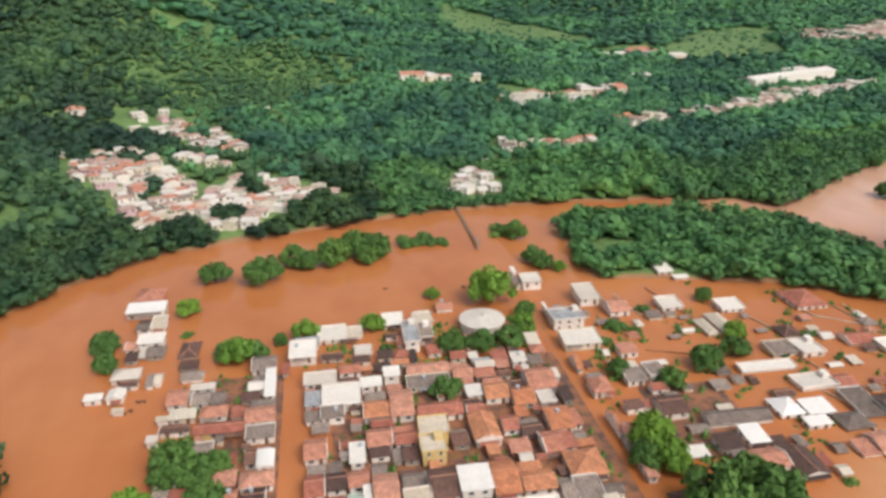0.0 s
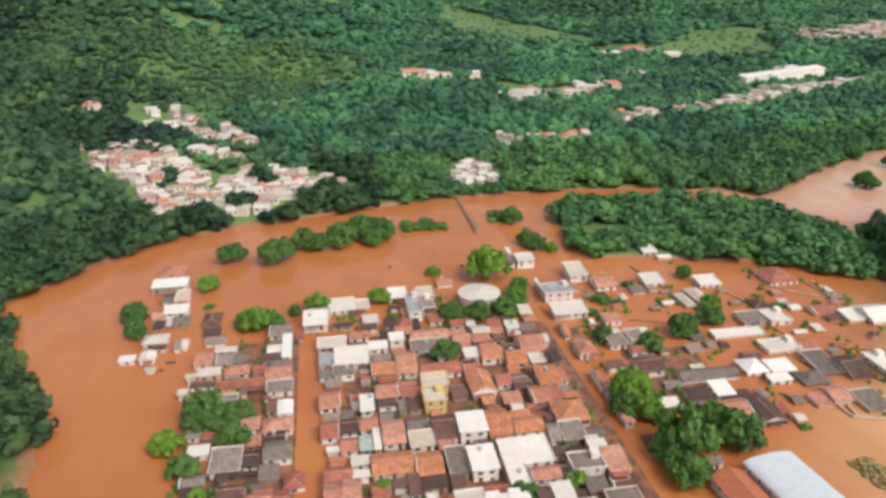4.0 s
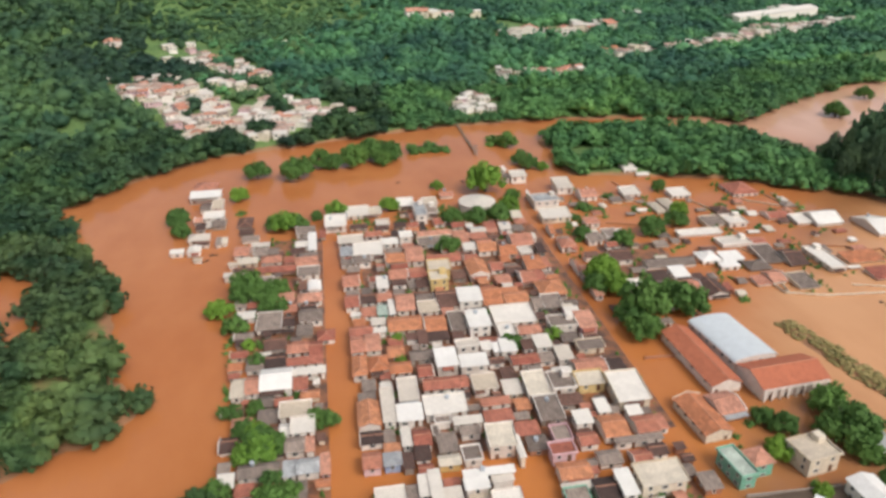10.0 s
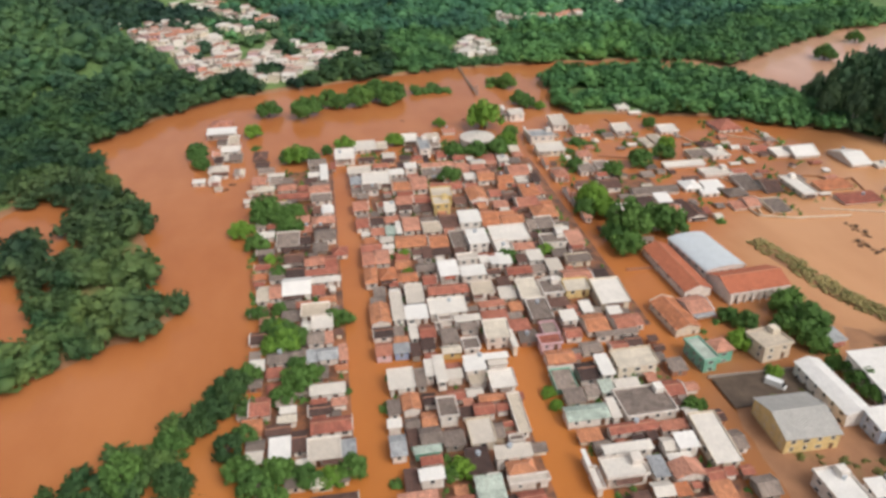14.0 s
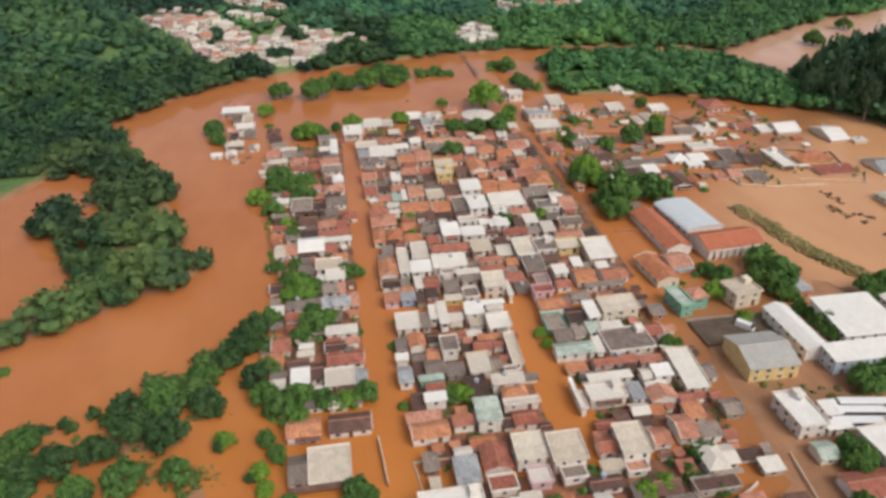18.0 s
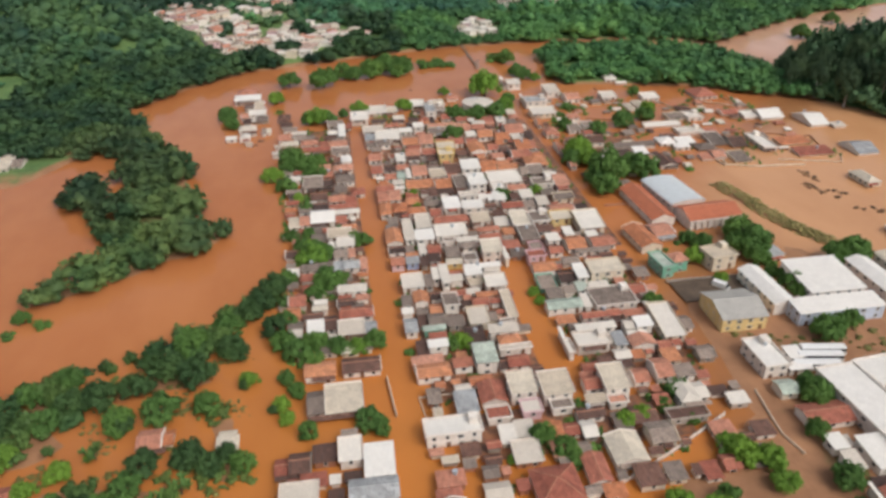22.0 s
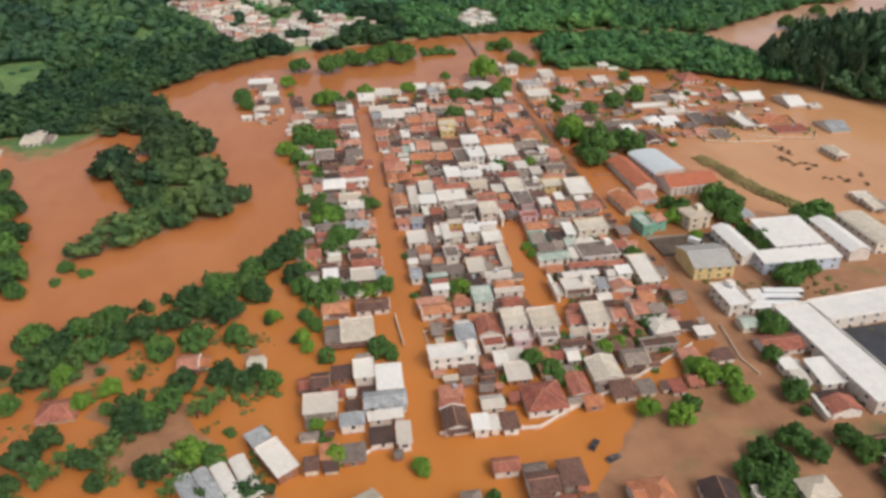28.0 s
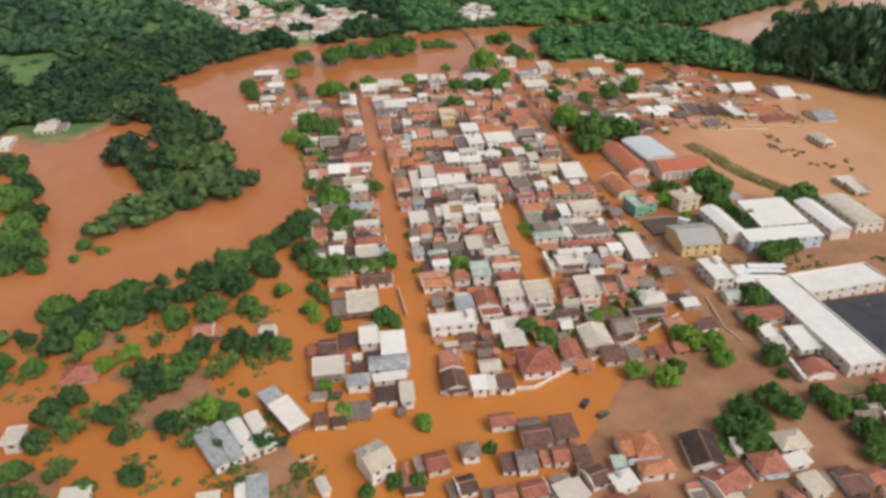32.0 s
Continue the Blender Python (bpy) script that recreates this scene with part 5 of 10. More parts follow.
house(43.5, 76.9, 6.8, 9.2, -2.4, 2.4, "m", "k", "g", split=0.3)
house(59.0, 86.2, 8.4, 5.5, -3.3, 3.4, "m", "c", "y", split=0.3)
house(67.6, 79.8, 9.5, 11.9, -3.1, 3.6, "m", "w", "c", split=0.3)
house(57.7, 74.4, 3.5, 5.4, -1.9, 3.0, "m", "w", "w", split=0.3)
house(65.2, 70.6, 4.2, 3.6, -1.5, 3.2, "m", "w", "w", split=0.3)
house(57.5, 66.8, 6.9, 8.8, -2.9, 2.6, "g", "t", "w", split=0.3)
house(67.5, 65.4, 9.2, 6.8, -1.4, 2.8, "g", "p", "w", split=0.3)
house(62.0, 60.7, 13.0, 2.2, -2.0, 2.4, "m", "k", "w", split=0.3)
house(50.7, 70.8, 4.9, 5.1, -1.9, 3.2, "m", "w", "w", split=0.3)
house(43.2, 66.8, 4.9, 6.2, -2.9, 2.8, "f", "k", "p", split=0.3)
house(49.3, 64.5, 5.0, 6.8, -1.5, 2.4, "g", "r", "w", split=0.3)
house(30.9, 63.2, 1.8, 8.6, -2.1, 3.6, "V", "w", "c", split=0.3)
house(41.0, 59.9, 6.5, 4.7, -1.9, 4.0, "f", "r", "p", split=0.3)
house(41.7, 53.5, 8.0, 6.0, -3.1, 2.6, "g", "t", "w", split=0.3)
house(40.5, 48.5, 7.5, 2.1, -1.4, 2.4, "m", "w", "w", split=0.3)
house(60.2, 46.1, 11.7, 6.6, -1.2, 4.4, "m", "c", "c", split=0.3)
house(51.4, 45.6, 3.8, 7.8, -2.0, 4.0, "m", "W", "w", split=0.3)
house(-3.0, 52.2, 7.1, 6.9, -2.1, 3.2, "m", "w", "w", split=0.3)
house(2.4, 52.7, 2.8, 7.0, -2.3, 2.4, "m", "k", "g", split=0.3)
house(7.8, 53.7, 2.9, 10.2, -2.2, 3.6, "m", "w", "w", split=0.3)
house(11.4, 51.8, 4.4, 3.5, -2.3, 3.0, "m", "w", "w", split=0.3)
house(21.0, 55.7, 12.6, 2.3, -2.7, 4.2, "m", "W", "w", split=0.3)
house(22.9, 45.7, 6.8, 5.9, -1.7, 4.0, "m", "w", "w", split=0.3)
house(17.2, 49.1, 4.7, 3.2, -1.7, 2.4, "m", "c", "w", split=0.3)
house(-1.8, 43.7, 4.8, 6.2, -1.4, 2.8, "G", "t", "w", split=0.3)
house(-6.3, 42.8, 3.3, 5.2, -2.6, 2.4, "m", "k", "w", split=0.3)
house(3.2, 44.4, 3.5, 4.4, -2.3, 2.2, "g", "d", "w", split=0.3)
house(6.7, 38.6, 5.0, 7.3, -3.1, 4.0, "f", "k", "w", split=0.3)
house(14.3, 37.6, 8.6, 4.4, -2.9, 2.6, "g", "r", "w", split=0.3)
house(19.6, 41.3, 8.3, 3.0, -3.3, 2.6, "g", "t", "w", split=0.3)
house(20.7, 37.5, 3.2, 3.1, -1.9, 2.4, "g", "r", "w", split=0.3)
house(23.8, 33.5, 3.1, 12.6, -1.9, 2.6, "m", "c", "w", split=0.3)
house(-0.4, 31.0, 8.1, 6.2, -1.2, 2.6, "g", "k", "n", split=0.3)
house(-7.0, 36.5, 3.6, 2.9, -3.6, 3.0, "m", "w", "w", split=0.3)
house(-7.2, 29.3, 3.9, 7.0, -1.7, 2.8, "g", "s", "w", split=0.3)
house(6.4, 29.9, 5.2, 6.6, -2.5, 2.4, "m", "k", "g", split=0.3)
house(-0.6, 26.5, 6.7, 2.2, -2.3, 2.8, "m", "e", "n", split=0.3)
house(14.4, 29.0, 8.9, 7.2, -1.7, 3.2, "m", "w", "c", split=0.3)
house(18.5, 20.4, 8.7, 3.8, -3.5, 4.2, "m", "w", "w", split=0.3)
house(19.1, 16.5, 6.6, 4.1, -2.9, 3.2, "h", "t", "w", split=0.3)
house(20.0, 13.0, 9.4, 2.3, -1.5, 2.8, "f", "w", "w", split=0.3)
house(10.3, 21.1, 5.7, 7.4, -2.3, 2.2, "m", "d", "g", split=0.3)
house(-1.1, 18.3, 5.8, 3.2, -2.0, 3.4, "m", "W", "w", split=0.3)
house(-0.2, 23.3, 5.2, 2.5, -1.6, 2.4, "m", "r", "w", split=0.3)
house(21.1, 26.2, 3.8, 2.1, -2.0, 2.4, "f", "k", "w", split=0.3)
house(46.8, 46.2, 5.5, 7.5, -2.2, 2.4, "g", "d", "w", split=0.3)
house(39.4, 44.1, 5.8, 6.8, -1.7, 2.2, "m", "k", "n", split=0.3)
house(45.3, 38.6, 3.8, 3.9, -2.9, 2.2, "m", "k", "w", split=0.3)
house(49.5, 39.0, 3.6, 4.9, -2.7, 2.4, "m", "e", "w", split=0.3)
house(40.5, 30.4, 11.2, 5.4, -2.4, 3.0, "g", "e", "w", split=0.3)
house(56.5, 31.4, 13.6, 10.4, -1.2, 3.0, "f", "k", "w", split=0.3)
house(47.5, 30.2, 2.3, 6.6, -3.0, 3.0, "m", "w", "w", split=0.3)
house(49.8, 23.8, 12.4, 3.5, -1.3, 2.4, "g", "r", "w", split=0.3)
house(59.8, 22.1, 6.9, 3.0, -2.5, 2.4, "m", "p", "w", split=0.3)
house(34.6, 15.9, 1.0, 4.8, -1.2, 3.0, "m", "W", "w", split=0.3)
house(34.7, 9.9, 2.0, 6.6, -3.0, 3.0, "f", "w", "w", split=0.3)
house(45.2, 16.7, 12.1, 2.7, -2.0, 3.4, "m", "w", "w", split=0.3)
house(41.8, 11.3, 9.9, 6.4, -2.1, 3.6, "f", "w", "w", split=0.3)
house(49.6, 10.0, 3.6, 5.9, -1.8, 3.0, "m", "s", "w", split=0.3)
house(57.9, 15.8, 8.3, 4.6, -3.0, 3.6, "m", "W", "w", split=0.3)
house(55.8, 9.7, 7.4, 7.8, -1.2, 2.8, "G", "p", "w", split=0.3)
house(61.5, 6.0, 4.0, 3.7, -1.5, 2.4, "g", "r", "w", split=0.3)
house(66.5, 15.2, 6.7, 14.7, -3.3, 3.0, "m", "w", "c", split=0.3)
house(-4.4, 10.0, 9.4, 9.6, -1.4, 2.6, "g", "t", "w", split=0.3)
house(4.1, 9.2, 5.5, 3.7, -2.0, 2.8, "m", "p", "w", split=0.3)
house(10.4, 9.9, 6.2, 7.9, -3.1, 4.4, "m", "e", "w", split=0.3)
house(17.8, 7.6, 8.5, 5.2, -1.8, 2.4, "g", "r", "w", split=0.3)
house(1.4, -6.5, 5.7, 7.4, -1.2, 3.0, "m", "s", "w", split=0.3)
house(-3.9, -15.0, 14.0, 6.1, -1.8, 4.2, "f", "W", "w", split=0.3)
house(8.9, -3.4, 6.9, 8.0, -3.2, 2.4, "G", "r", "w", split=0.3)
house(8.5, -11.3, 6.3, 4.6, -2.3, 2.6, "f", "r", "w", split=0.3)
house(16.6, -4.1, 7.2, 7.2, -2.6, 4.4, "m", "c", "w", split=0.3)
house(25.0, -6.0, 8.2, 7.9, -1.9, 4.4, "m", "c", "w", split=0.3)
house(17.0, -11.2, 5.3, 4.8, -2.4, 3.0, "f", "w", "p", split=0.3)
house(24.8, -11.8, 5.7, 3.7, -1.6, 2.8, "f", "k", "w", split=0.3)
house(35.2, -4.4, 4.6, 7.4, -2.9, 2.6, "g", "r", "w", split=0.3)
house(34.1, -11.3, 5.4, 2.8, -2.4, 2.4, "m", "c", "w", split=0.3)
house(40.6, -6.9, 6.9, 8.7, -2.7, 4.4, "m", "c", "w", split=0.3)
house(39.3, -12.9, 5.1, 3.3, -2.1, 2.6, "f", "p", "w", split=0.3)
house(30.9, -15.6, 7.3, 3.8, -1.4, 2.2, "g", "d", "w", split=0.3)
house(48.8, -5.2, 4.6, 5.5, -2.2, 2.4, "g", "p", "w", split=0.3)
house(55.6, -3.6, 5.1, 8.0, -1.6, 2.6, "g", "p", "w", split=0.3)
house(61.1, -6.1, 5.4, 4.5, -1.2, 2.6, "m", "k", "w", split=0.3)
house(58.5, -14.5, 8.8, 8.5, -2.3, 3.6, "h", "w", "w", split=0.3)
house(54.3, -20.9, 10.4, 4.1, -1.8, 2.4, "f", "d", "g", split=0.3)
house(34.5, -29.1, 8.2, 9.2, -2.5, 2.8, "G", "c", "w", split=0.3)
house(25.6, -33.0, 5.4, 8.7, -3.5, 2.4, "G", "r", "w", split=0.3)
house(44.7, -25.8, 6.6, 7.0, -2.3, 2.6, "g", "k", "c", split=0.3)
house(15.2, -36.1, 10.6, 10.6, -1.6, 2.8, "h", "r", "w", split=0.3)
house(-1.5, -42.5, 6.7, 5.2, -3.2, 3.0, "m", "W", "w", split=0.3)
house(4.5, -42.8, 4.2, 5.6, -2.9, 2.4, "m", "d", "w", split=0.3)
house(-8.5, -37.5, 6.5, 11.1, -1.6, 2.8, "G", "d", "w", split=0.3)
house(-34.3, 15.2, 8.5, 6.5, -2.3, 2.6, "g", "t", "w", split=0.3)
house(-23.1, 15.1, 10.6, 6.5, -2.8, 2.2, "g", "d", "w", split=0.3)
house(-31.1, 1.9, 14.3, 9.7, -1.8, 2.3, "m", "c", "w", split=0.3)
house(-28.6, -15.2, 5.6, 10.1, -2.7, 3.2, "m", "w", "w", split=0.3)
house(-34.6, -15.9, 5.6, 5.3, -1.2, 2.2, "m", "d", "o", split=0.3)
house(-22.4, -21.2, 7.0, 9.3, -3.6, 3.0, "m", "W", "w", split=0.3)
house(-42.0, -17.5, 8.4, 6.4, -2.9, 2.2, "g", "d", "g", split=0.3)
house(-40.7, -28.3, 8.6, 6.2, -3.5, 3.2, "m", "w", "w", split=0.3)
house(-24.5, -29.1, 11.0, 6.2, -3.4, 3.0, "g", "s", "w", split=0.3)
house(-33.3, -35.0, 6.3, 4.2, -3.2, 3.0, "m", "s", "w", split=0.3)
house(-25.1, -34.9, 8.9, 3.0, -1.2, 2.8, "m", "w", "w", split=0.3)
house(-21.6, -42.4, 3.7, 6.8, -3.3, 3.2, "m", "w", "w", split=0.3)
house(-26.8, -41.3, 6.0, 5.2, -1.5, 2.4, "m", "d", "w", split=0.3)
house(88.8, 16.5, 14.4, 15.1, -3.3, 5.0, "g", "j", "y", split=0.0)
house(105.0, 24.8, 7.4, 21.5, -1.3, 4.5, "G", "W", "w", split=0.3)
house(124.2, 24.5, 18.5, 18.0, -2.8, 5.5, "m", "W", "w", split=0.3)
house(118.9, 10.3, 27.8, 7.3, -2.8, 5.0, "m", "W", "l", split=0.0)
house(142.8, 21.2, 8.0, 24.4, -2.9, 4.5, "G", "W", "w", split=0.3)
house(156.5, 23.0, 11.4, 23.0, -2.5, 4.5, "V", "c", "w", split=0.3)
house(85.1, -5.7, 7.5, 12.5, -1.5, 4.6, "f", "W", "w", split=0.3)
house(95.5, -5.6, 7.6, 4.8, -3.2, 2.8, "m", "W", "w", split=0.3)
house(92.0, -11.0, 6.6, 3.1, -3.5, 2.8, "m", "W", "w", split=0.3)
house(83.7, -17.5, 5.0, 5.7, -2.7, 2.6, "g", "e", "c", split=0.3)
house(87.3, -28.2, 12.4, 7.4, -2.0, 2.6, "g", "r", "w", split=0.3)
house(84.2, -37.7, 6.3, 4.6, -2.1, 3.0, "m", "W", "w", split=0.3)
house(82.9, -43.5, 3.9, 5.4, -3.6, 3.0, "m", "w", "w", split=0.3)
house(90.7, -42.6, 7.1, 9.6, -1.8, 3.0, "m", "W", "w", split=0.3)
house(81.2, -54.0, 0.8, 7.5, -1.9, 2.8, "m", "w", "w", split=0.3)
house(87.2, -52.7, 8.4, 8.8, -3.1, 2.6, "G", "r", "w", split=0.3)
house(6.3, -61.6, 6.9, 9.6, -1.2, 3.2, "g", "d", "w", split=0.3)
house(13.4, -62.0, 5.9, 7.2, -1.6, 3.0, "m", "d", "g", split=0.3)
house(8.7, -69.5, 6.5, 5.0, -3.1, 2.6, "g", "r", "w", split=0.3)
house(0.1, -69.5, 8.3, 6.2, -3.1, 2.6, "g", "k", "w", split=0.3)
house(-0.2, -56.1, 6.2, 4.4, -3.5, 2.6, "g", "r", "w", split=0.3)
house(-10.1, -64.4, 4.5, 4.6, -2.0, 3.0, "h", "k", "w", split=0.3)
house(28.4, -70.9, 9.2, 8.1, -2.1, 3.2, "h", "t", "w", split=0.3)
house(29.6, -77.9, 8.2, 4.3, -2.7, 3.0, "h", "t", "w", split=0.3)
house(22.2, -74.4, 3.3, 3.1, -3.2, 2.6, "m", "e", "w", split=0.3)
house(63.9, -76.5, 7.7, 6.0, -1.7, 3.0, "h", "c", "w", split=0.3)
house(54.9, -81.7, 7.6, 6.4, -1.3, 3.0, "h", "r", "w", split=0.3)
house(87.7, 255.6, 11.9, 6.8, -3.6, 4.0, "m", "w", "w", split=0.3)
house(85.7, 267.7, 1.9, 6.1, -3.0, 3.0, "m", "w", "w", split=0.3)
house(87.1, 229.7, 1.1, 7.6, -1.4, 3.0, "m", "w", "w", split=0.3)
house(91.9, 220.9, 12.2, 9.4, -2.0, 4.4, "f", "s", "w", split=0.3)
house(91.0, 204.8, 13.5, 8.9, -3.3, 3.0, "m", "w", "c", split=0.3)
house(107.0, 238.4, 8.3, 11.7, -2.6, 3.4, "m", "w", "w", split=0.3)
house(114.9, 227.0, 8.3, 10.6, -2.3, 2.4, "g", "p", "w", split=0.3)
house(136.5, 225.7, 8.9, 8.2, -3.0, 1.7, "m", "w", "w", split=0.3)
house(150.6, 257.9, 7.3, 8.9, -1.7, 2.0, "m", "w", "w", split=0.3)
house(154.9, 249.0, 6.7, 3.0, -3.3, 1.3, "m", "w", "w", split=0.3)
house(104.3, 195.1, 6.5, 6.2, -2.2, 2.4, "m", "p", "w", split=0.3)
house(84.1, 191.2, 1.9, 10.0, -3.1, 2.4, "g", "t", "w", split=0.3)
house(85.9, 177.6, 6.6, 12.7, -2.7, 2.8, "h", "p", "w", split=0.3)
house(84.0, 151.5, 3.8, 8.7, -3.0, 2.6, "g", "p", "w", split=0.3)
house(82.1, 157.0, 1.1, 11.2, -2.3, 2.4, "g", "p", "w", split=0.3)
house(98.7, 178.7, 6.4, 7.0, -2.0, 2.4, "m", "k", "w", split=0.3)
house(106.5, 180.0, 6.0, 8.2, -2.4, 3.0, "f", "k", "w", split=0.3)
house(104.2, 171.5, 6.6, 4.7, -2.7, 2.2, "g", "r", "w", split=0.3)
house(92.8, 163.3, 8.5, 4.2, -1.2, 2.4, "m", "d", "w", split=0.3)
house(101.8, 160.8, 8.7, 9.5, -2.5, 2.6, "g", "d", "w", split=0.3)
house(158.5, 218.9, 9.8, 7.7, -2.1, 1.7, "m", "w", "w", split=0.3)
house(140.6, 205.4, 4.6, 12.2, -1.2, 1.4, "h", "c", "c", split=0.3)
house(147.7, 207.2, 6.3, 15.3, -2.2, 1.4, "h", "c", "w", split=0.3)
house(190.1, 218.3, 13.2, 15.3, -2.4, 1.7, "h", "r", "w", split=0.3)
house(167.8, 196.8, 7.7, 8.5, -2.3, 1.0, "h", "d", "g", split=0.3)
house(165.9, 184.0, 8.6, 10.0, -2.8, 2.0, "f", "w", "w", split=0.3)
house(156.2, 185.0, 9.1, 7.8, -1.5, 1.3, "m", "k", "c", split=0.3)
house(144.9, 175.9, 19.5, 4.3, -3.2, 1.2, "m", "w", "w", split=0.3)
house(153.7, 164.6, 13.0, 7.7, -1.2, 1.6, "f", "w", "w", split=0.3)
house(140.3, 161.0, 6.6, 4.4, -2.3, 1.2, "g", "d", "g", split=0.3)
house(135.8, 153.8, 7.9, 9.0, -3.2, 1.7, "h", "W", "w", split=0.3)
house(144.5, 151.6, 8.7, 6.9, -2.1, 1.7, "m", "W", "w", split=0.3)
house(139.8, 145.1, 7.6, 4.1, -2.7, 1.8, "m", "W", "w", split=0.3)
house(118.9, 152.7, 19.9, 6.7, -3.5, 1.6, "g", "k", "w", split=0.3)
house(117.9, 143.2, 6.3, 7.7, -2.5, 2.0, "m", "W", "w", split=0.3)
house(109.0, 141.5, 7.3, 6.3, -1.7, 2.2, "m", "d", "w", split=0.3)
house(113.1, 132.8, 13.2, 8.0, -1.2, 2.4, "g", "p", "w", split=0.3)
house(123.8, 130.0, 8.5, 11.4, -1.9, 2.0, "G", "d", "w", split=0.3)
house(150.9, 133.4, 6.1, 8.6, -2.0, 1.6, "g", "p", "w", split=0.3)
house(151.0, 144.1, 9.5, 8.0, -1.3, 1.0, "h", "k", "g", split=0.3)
house(188.3, 186.1, 11.0, 7.8, -2.0, 1.2, "g", "r", "w", split=0.3)
house(194.9, 178.5, 7.3, 7.5, -1.2, 1.3, "m", "w", "w", split=0.3)
house(204.8, 178.0, 12.3, 13.7, -1.7, 1.6, "g", "W", "w", split=0.3)
house(222.0, 165.8, 10.0, 18.7, -3.3, 1.6, "g", "W", "w", split=0.3)
house(230.3, 155.5, 6.7, 5.1, -1.5, 1.2, "m", "w", "w", split=0.3)
house(179.1, 142.6, 7.0, 19.3, -3.3, 2.0, "f", "w", "w", split=0.3)
house(196.1, 127.4, 17.5, 8.3, -2.5, 0.9, "m", "r", "w", split=0.3)
house(194.7, 141.2, 15.5, 8.2, -2.0, 0.9, "m", "t", "c", split=0.3)
house(219.1, 126.5, 10.5, 15.6, -2.7, 1.2, "g", "s", "w", split=0.3)
house(196.6, 94.5, 6.6, 12.9, -1.2, 2.4, "h", "c", "c", split=0.3)
house(159.8, 151.0, 8.1, 13.3, -3.3, 0.8, "m", "k", "g", split=0.3)
house(167.8, 147.4, 8.0, 14.1, -1.8, 0.8, "g", "d", "g", split=0.3)
house(145.0, 132.2, 5.9, 6.4, -3.3, 1.0, "m", "p", "w", split=0.3)
house(159.2, 128.3, 8.0, 9.7, -1.3, 0.9, "m", "k", "c", split=0.3)
house(163.3, 163.2, 6.4, 8.0, -2.9, 0.9, "g", "r", "w", split=0.3)
house(-65.2, 281.6, 11.5, 13.0, -1.6, 0.9, "h", "p", "c", split=0.3)
house(-63.5, 264.0, 14.5, 7.7, -1.7, 3.2, "m", "W", "w", split=0.3)
house(-62.0, 251.2, 5.2, 8.8, -1.2, 2.4, "g", "k", "w", split=0.3)
house(-56.9, 250.4, 5.2, 8.5, -2.8, 2.6, "m", "c", "w", split=0.3)
house(-57.5, 237.7, 9.2, 6.0, -3.5, 2.8, "m", "w", "w", split=0.3)
house(-63.9, 235.4, 3.7, 6.1, -1.5, 2.2, "g", "p", "w", split=0.3)
house(-56.1, 230.0, 8.7, 7.6, -1.8, 2.0, "g", "k", "g", split=0.3)
house(-62.4, 227.5, 4.1, 5.5, -2.2, 1.8, "m", "d", "g", split=0.3)
house(-61.8, 215.7, 8.7, 7.2, -2.5, 2.4, "h", "w", "w", split=0.3)
house(-60.0, 210.1, 5.6, 3.6, -3.5, 2.0, "g", "d", "w", split=0.3)
house(-53.5, 210.2, 2.5, 6.3, -2.1, 1.8, "m", "k", "w", split=0.3)
house(-51.1, 211.3, 2.3, 6.6, -2.2, 1.8, "g", "c", "w", split=0.3)
house(-69.2, 203.6, 5.5, 3.5, -1.9, 2.0, "m", "w", "w", split=0.3)
house(-62.6, 203.9, 5.3, 6.1, -2.8, 2.2, "G", "w", "w", split=0.3)
house(-60.5, 195.4, 3.6, 2.2, -3.0, 1.5, "m", "c", "w", split=0.3)
house(-43.6, 229.8, 6.6, 10.9, -2.6, 1.4, "h", "d", "g", split=0.3)
house(-42.5, 218.4, 6.4, 4.7, -1.7, 1.5, "m", "d", "g", split=0.3)
house(-40.6, 211.4, 7.2, 5.4, -3.6, 1.6, "g", "k", "w", split=0.3)
house(-43.2, 197.7, 6.1, 8.9, -3.4, 2.4, "g", "p", "w", split=0.3)
house(-36.3, 202.0, 7.6, 3.1, -3.3, 2.4, "m", "w", "w", split=0.3)
house(-36.2, 195.6, 5.4, 7.1, -2.7, 2.4, "g", "k", "w", split=0.3)
house(-30.2, 194.7, 6.5, 4.8, -3.0, 2.2, "m", "k", "g", split=0.3)
house(-40.6, 187.7, 7.6, 4.5, -1.5, 2.4, "m", "c", "c", split=0.3)
house(-46.3, 187.2, 3.9, 2.2, -1.8, 2.0, "m", "c", "w", split=0.3)
house(-42.0, 181.3, 8.4, 3.9, -3.6, 2.2, "g", "d", "w", split=0.3)
house(-47.5, 176.7, 3.2, 2.9, -1.8, 2.6, "m", "w", "w", split=0.3)
house(-31.8, 187.6, 8.0, 6.1, -3.5, 2.4, "h", "p", "w", split=0.3)
house(-29.4, 178.9, 14.4, 5.6, -3.4, 2.4, "g", "r", "y", split=0.3)
# school, works and the long hall
house(109.2, 95.2, 15.0, 24.0, 4.0, 4.7, "V", "i", "w", split=0.0)
house(96.0, 90.5, 9.8, 30.0, 0.5, 3.2, "G", "u", "w", split=0.0)
house(114.1, 76.8, 21.9, 12.8, 2.0, 4.2, "g", "u", "w", split=0.0)
house(90.8, 68.6, 8.0, 9.0, 3.0, 3.0, "g", "p", "w", split=0.0)
house(82.6, 65.5, 8.4, 16.0, 3.0, 3.0, "G", "t", "c", split=0.0)
house(80.2, 46.0, 4.8, 10.3, 4.0, 4.6, "f", "e", "n", split=0.0)
house(86.0, 46.6, 6.2, 6.0, 5.0, 4.4, "h", "p", "n", split=0.0)
house(100.6, 45.6, 9.6, 8.4, 6.0, 5.4, "f", "c", "c", split=0.0)
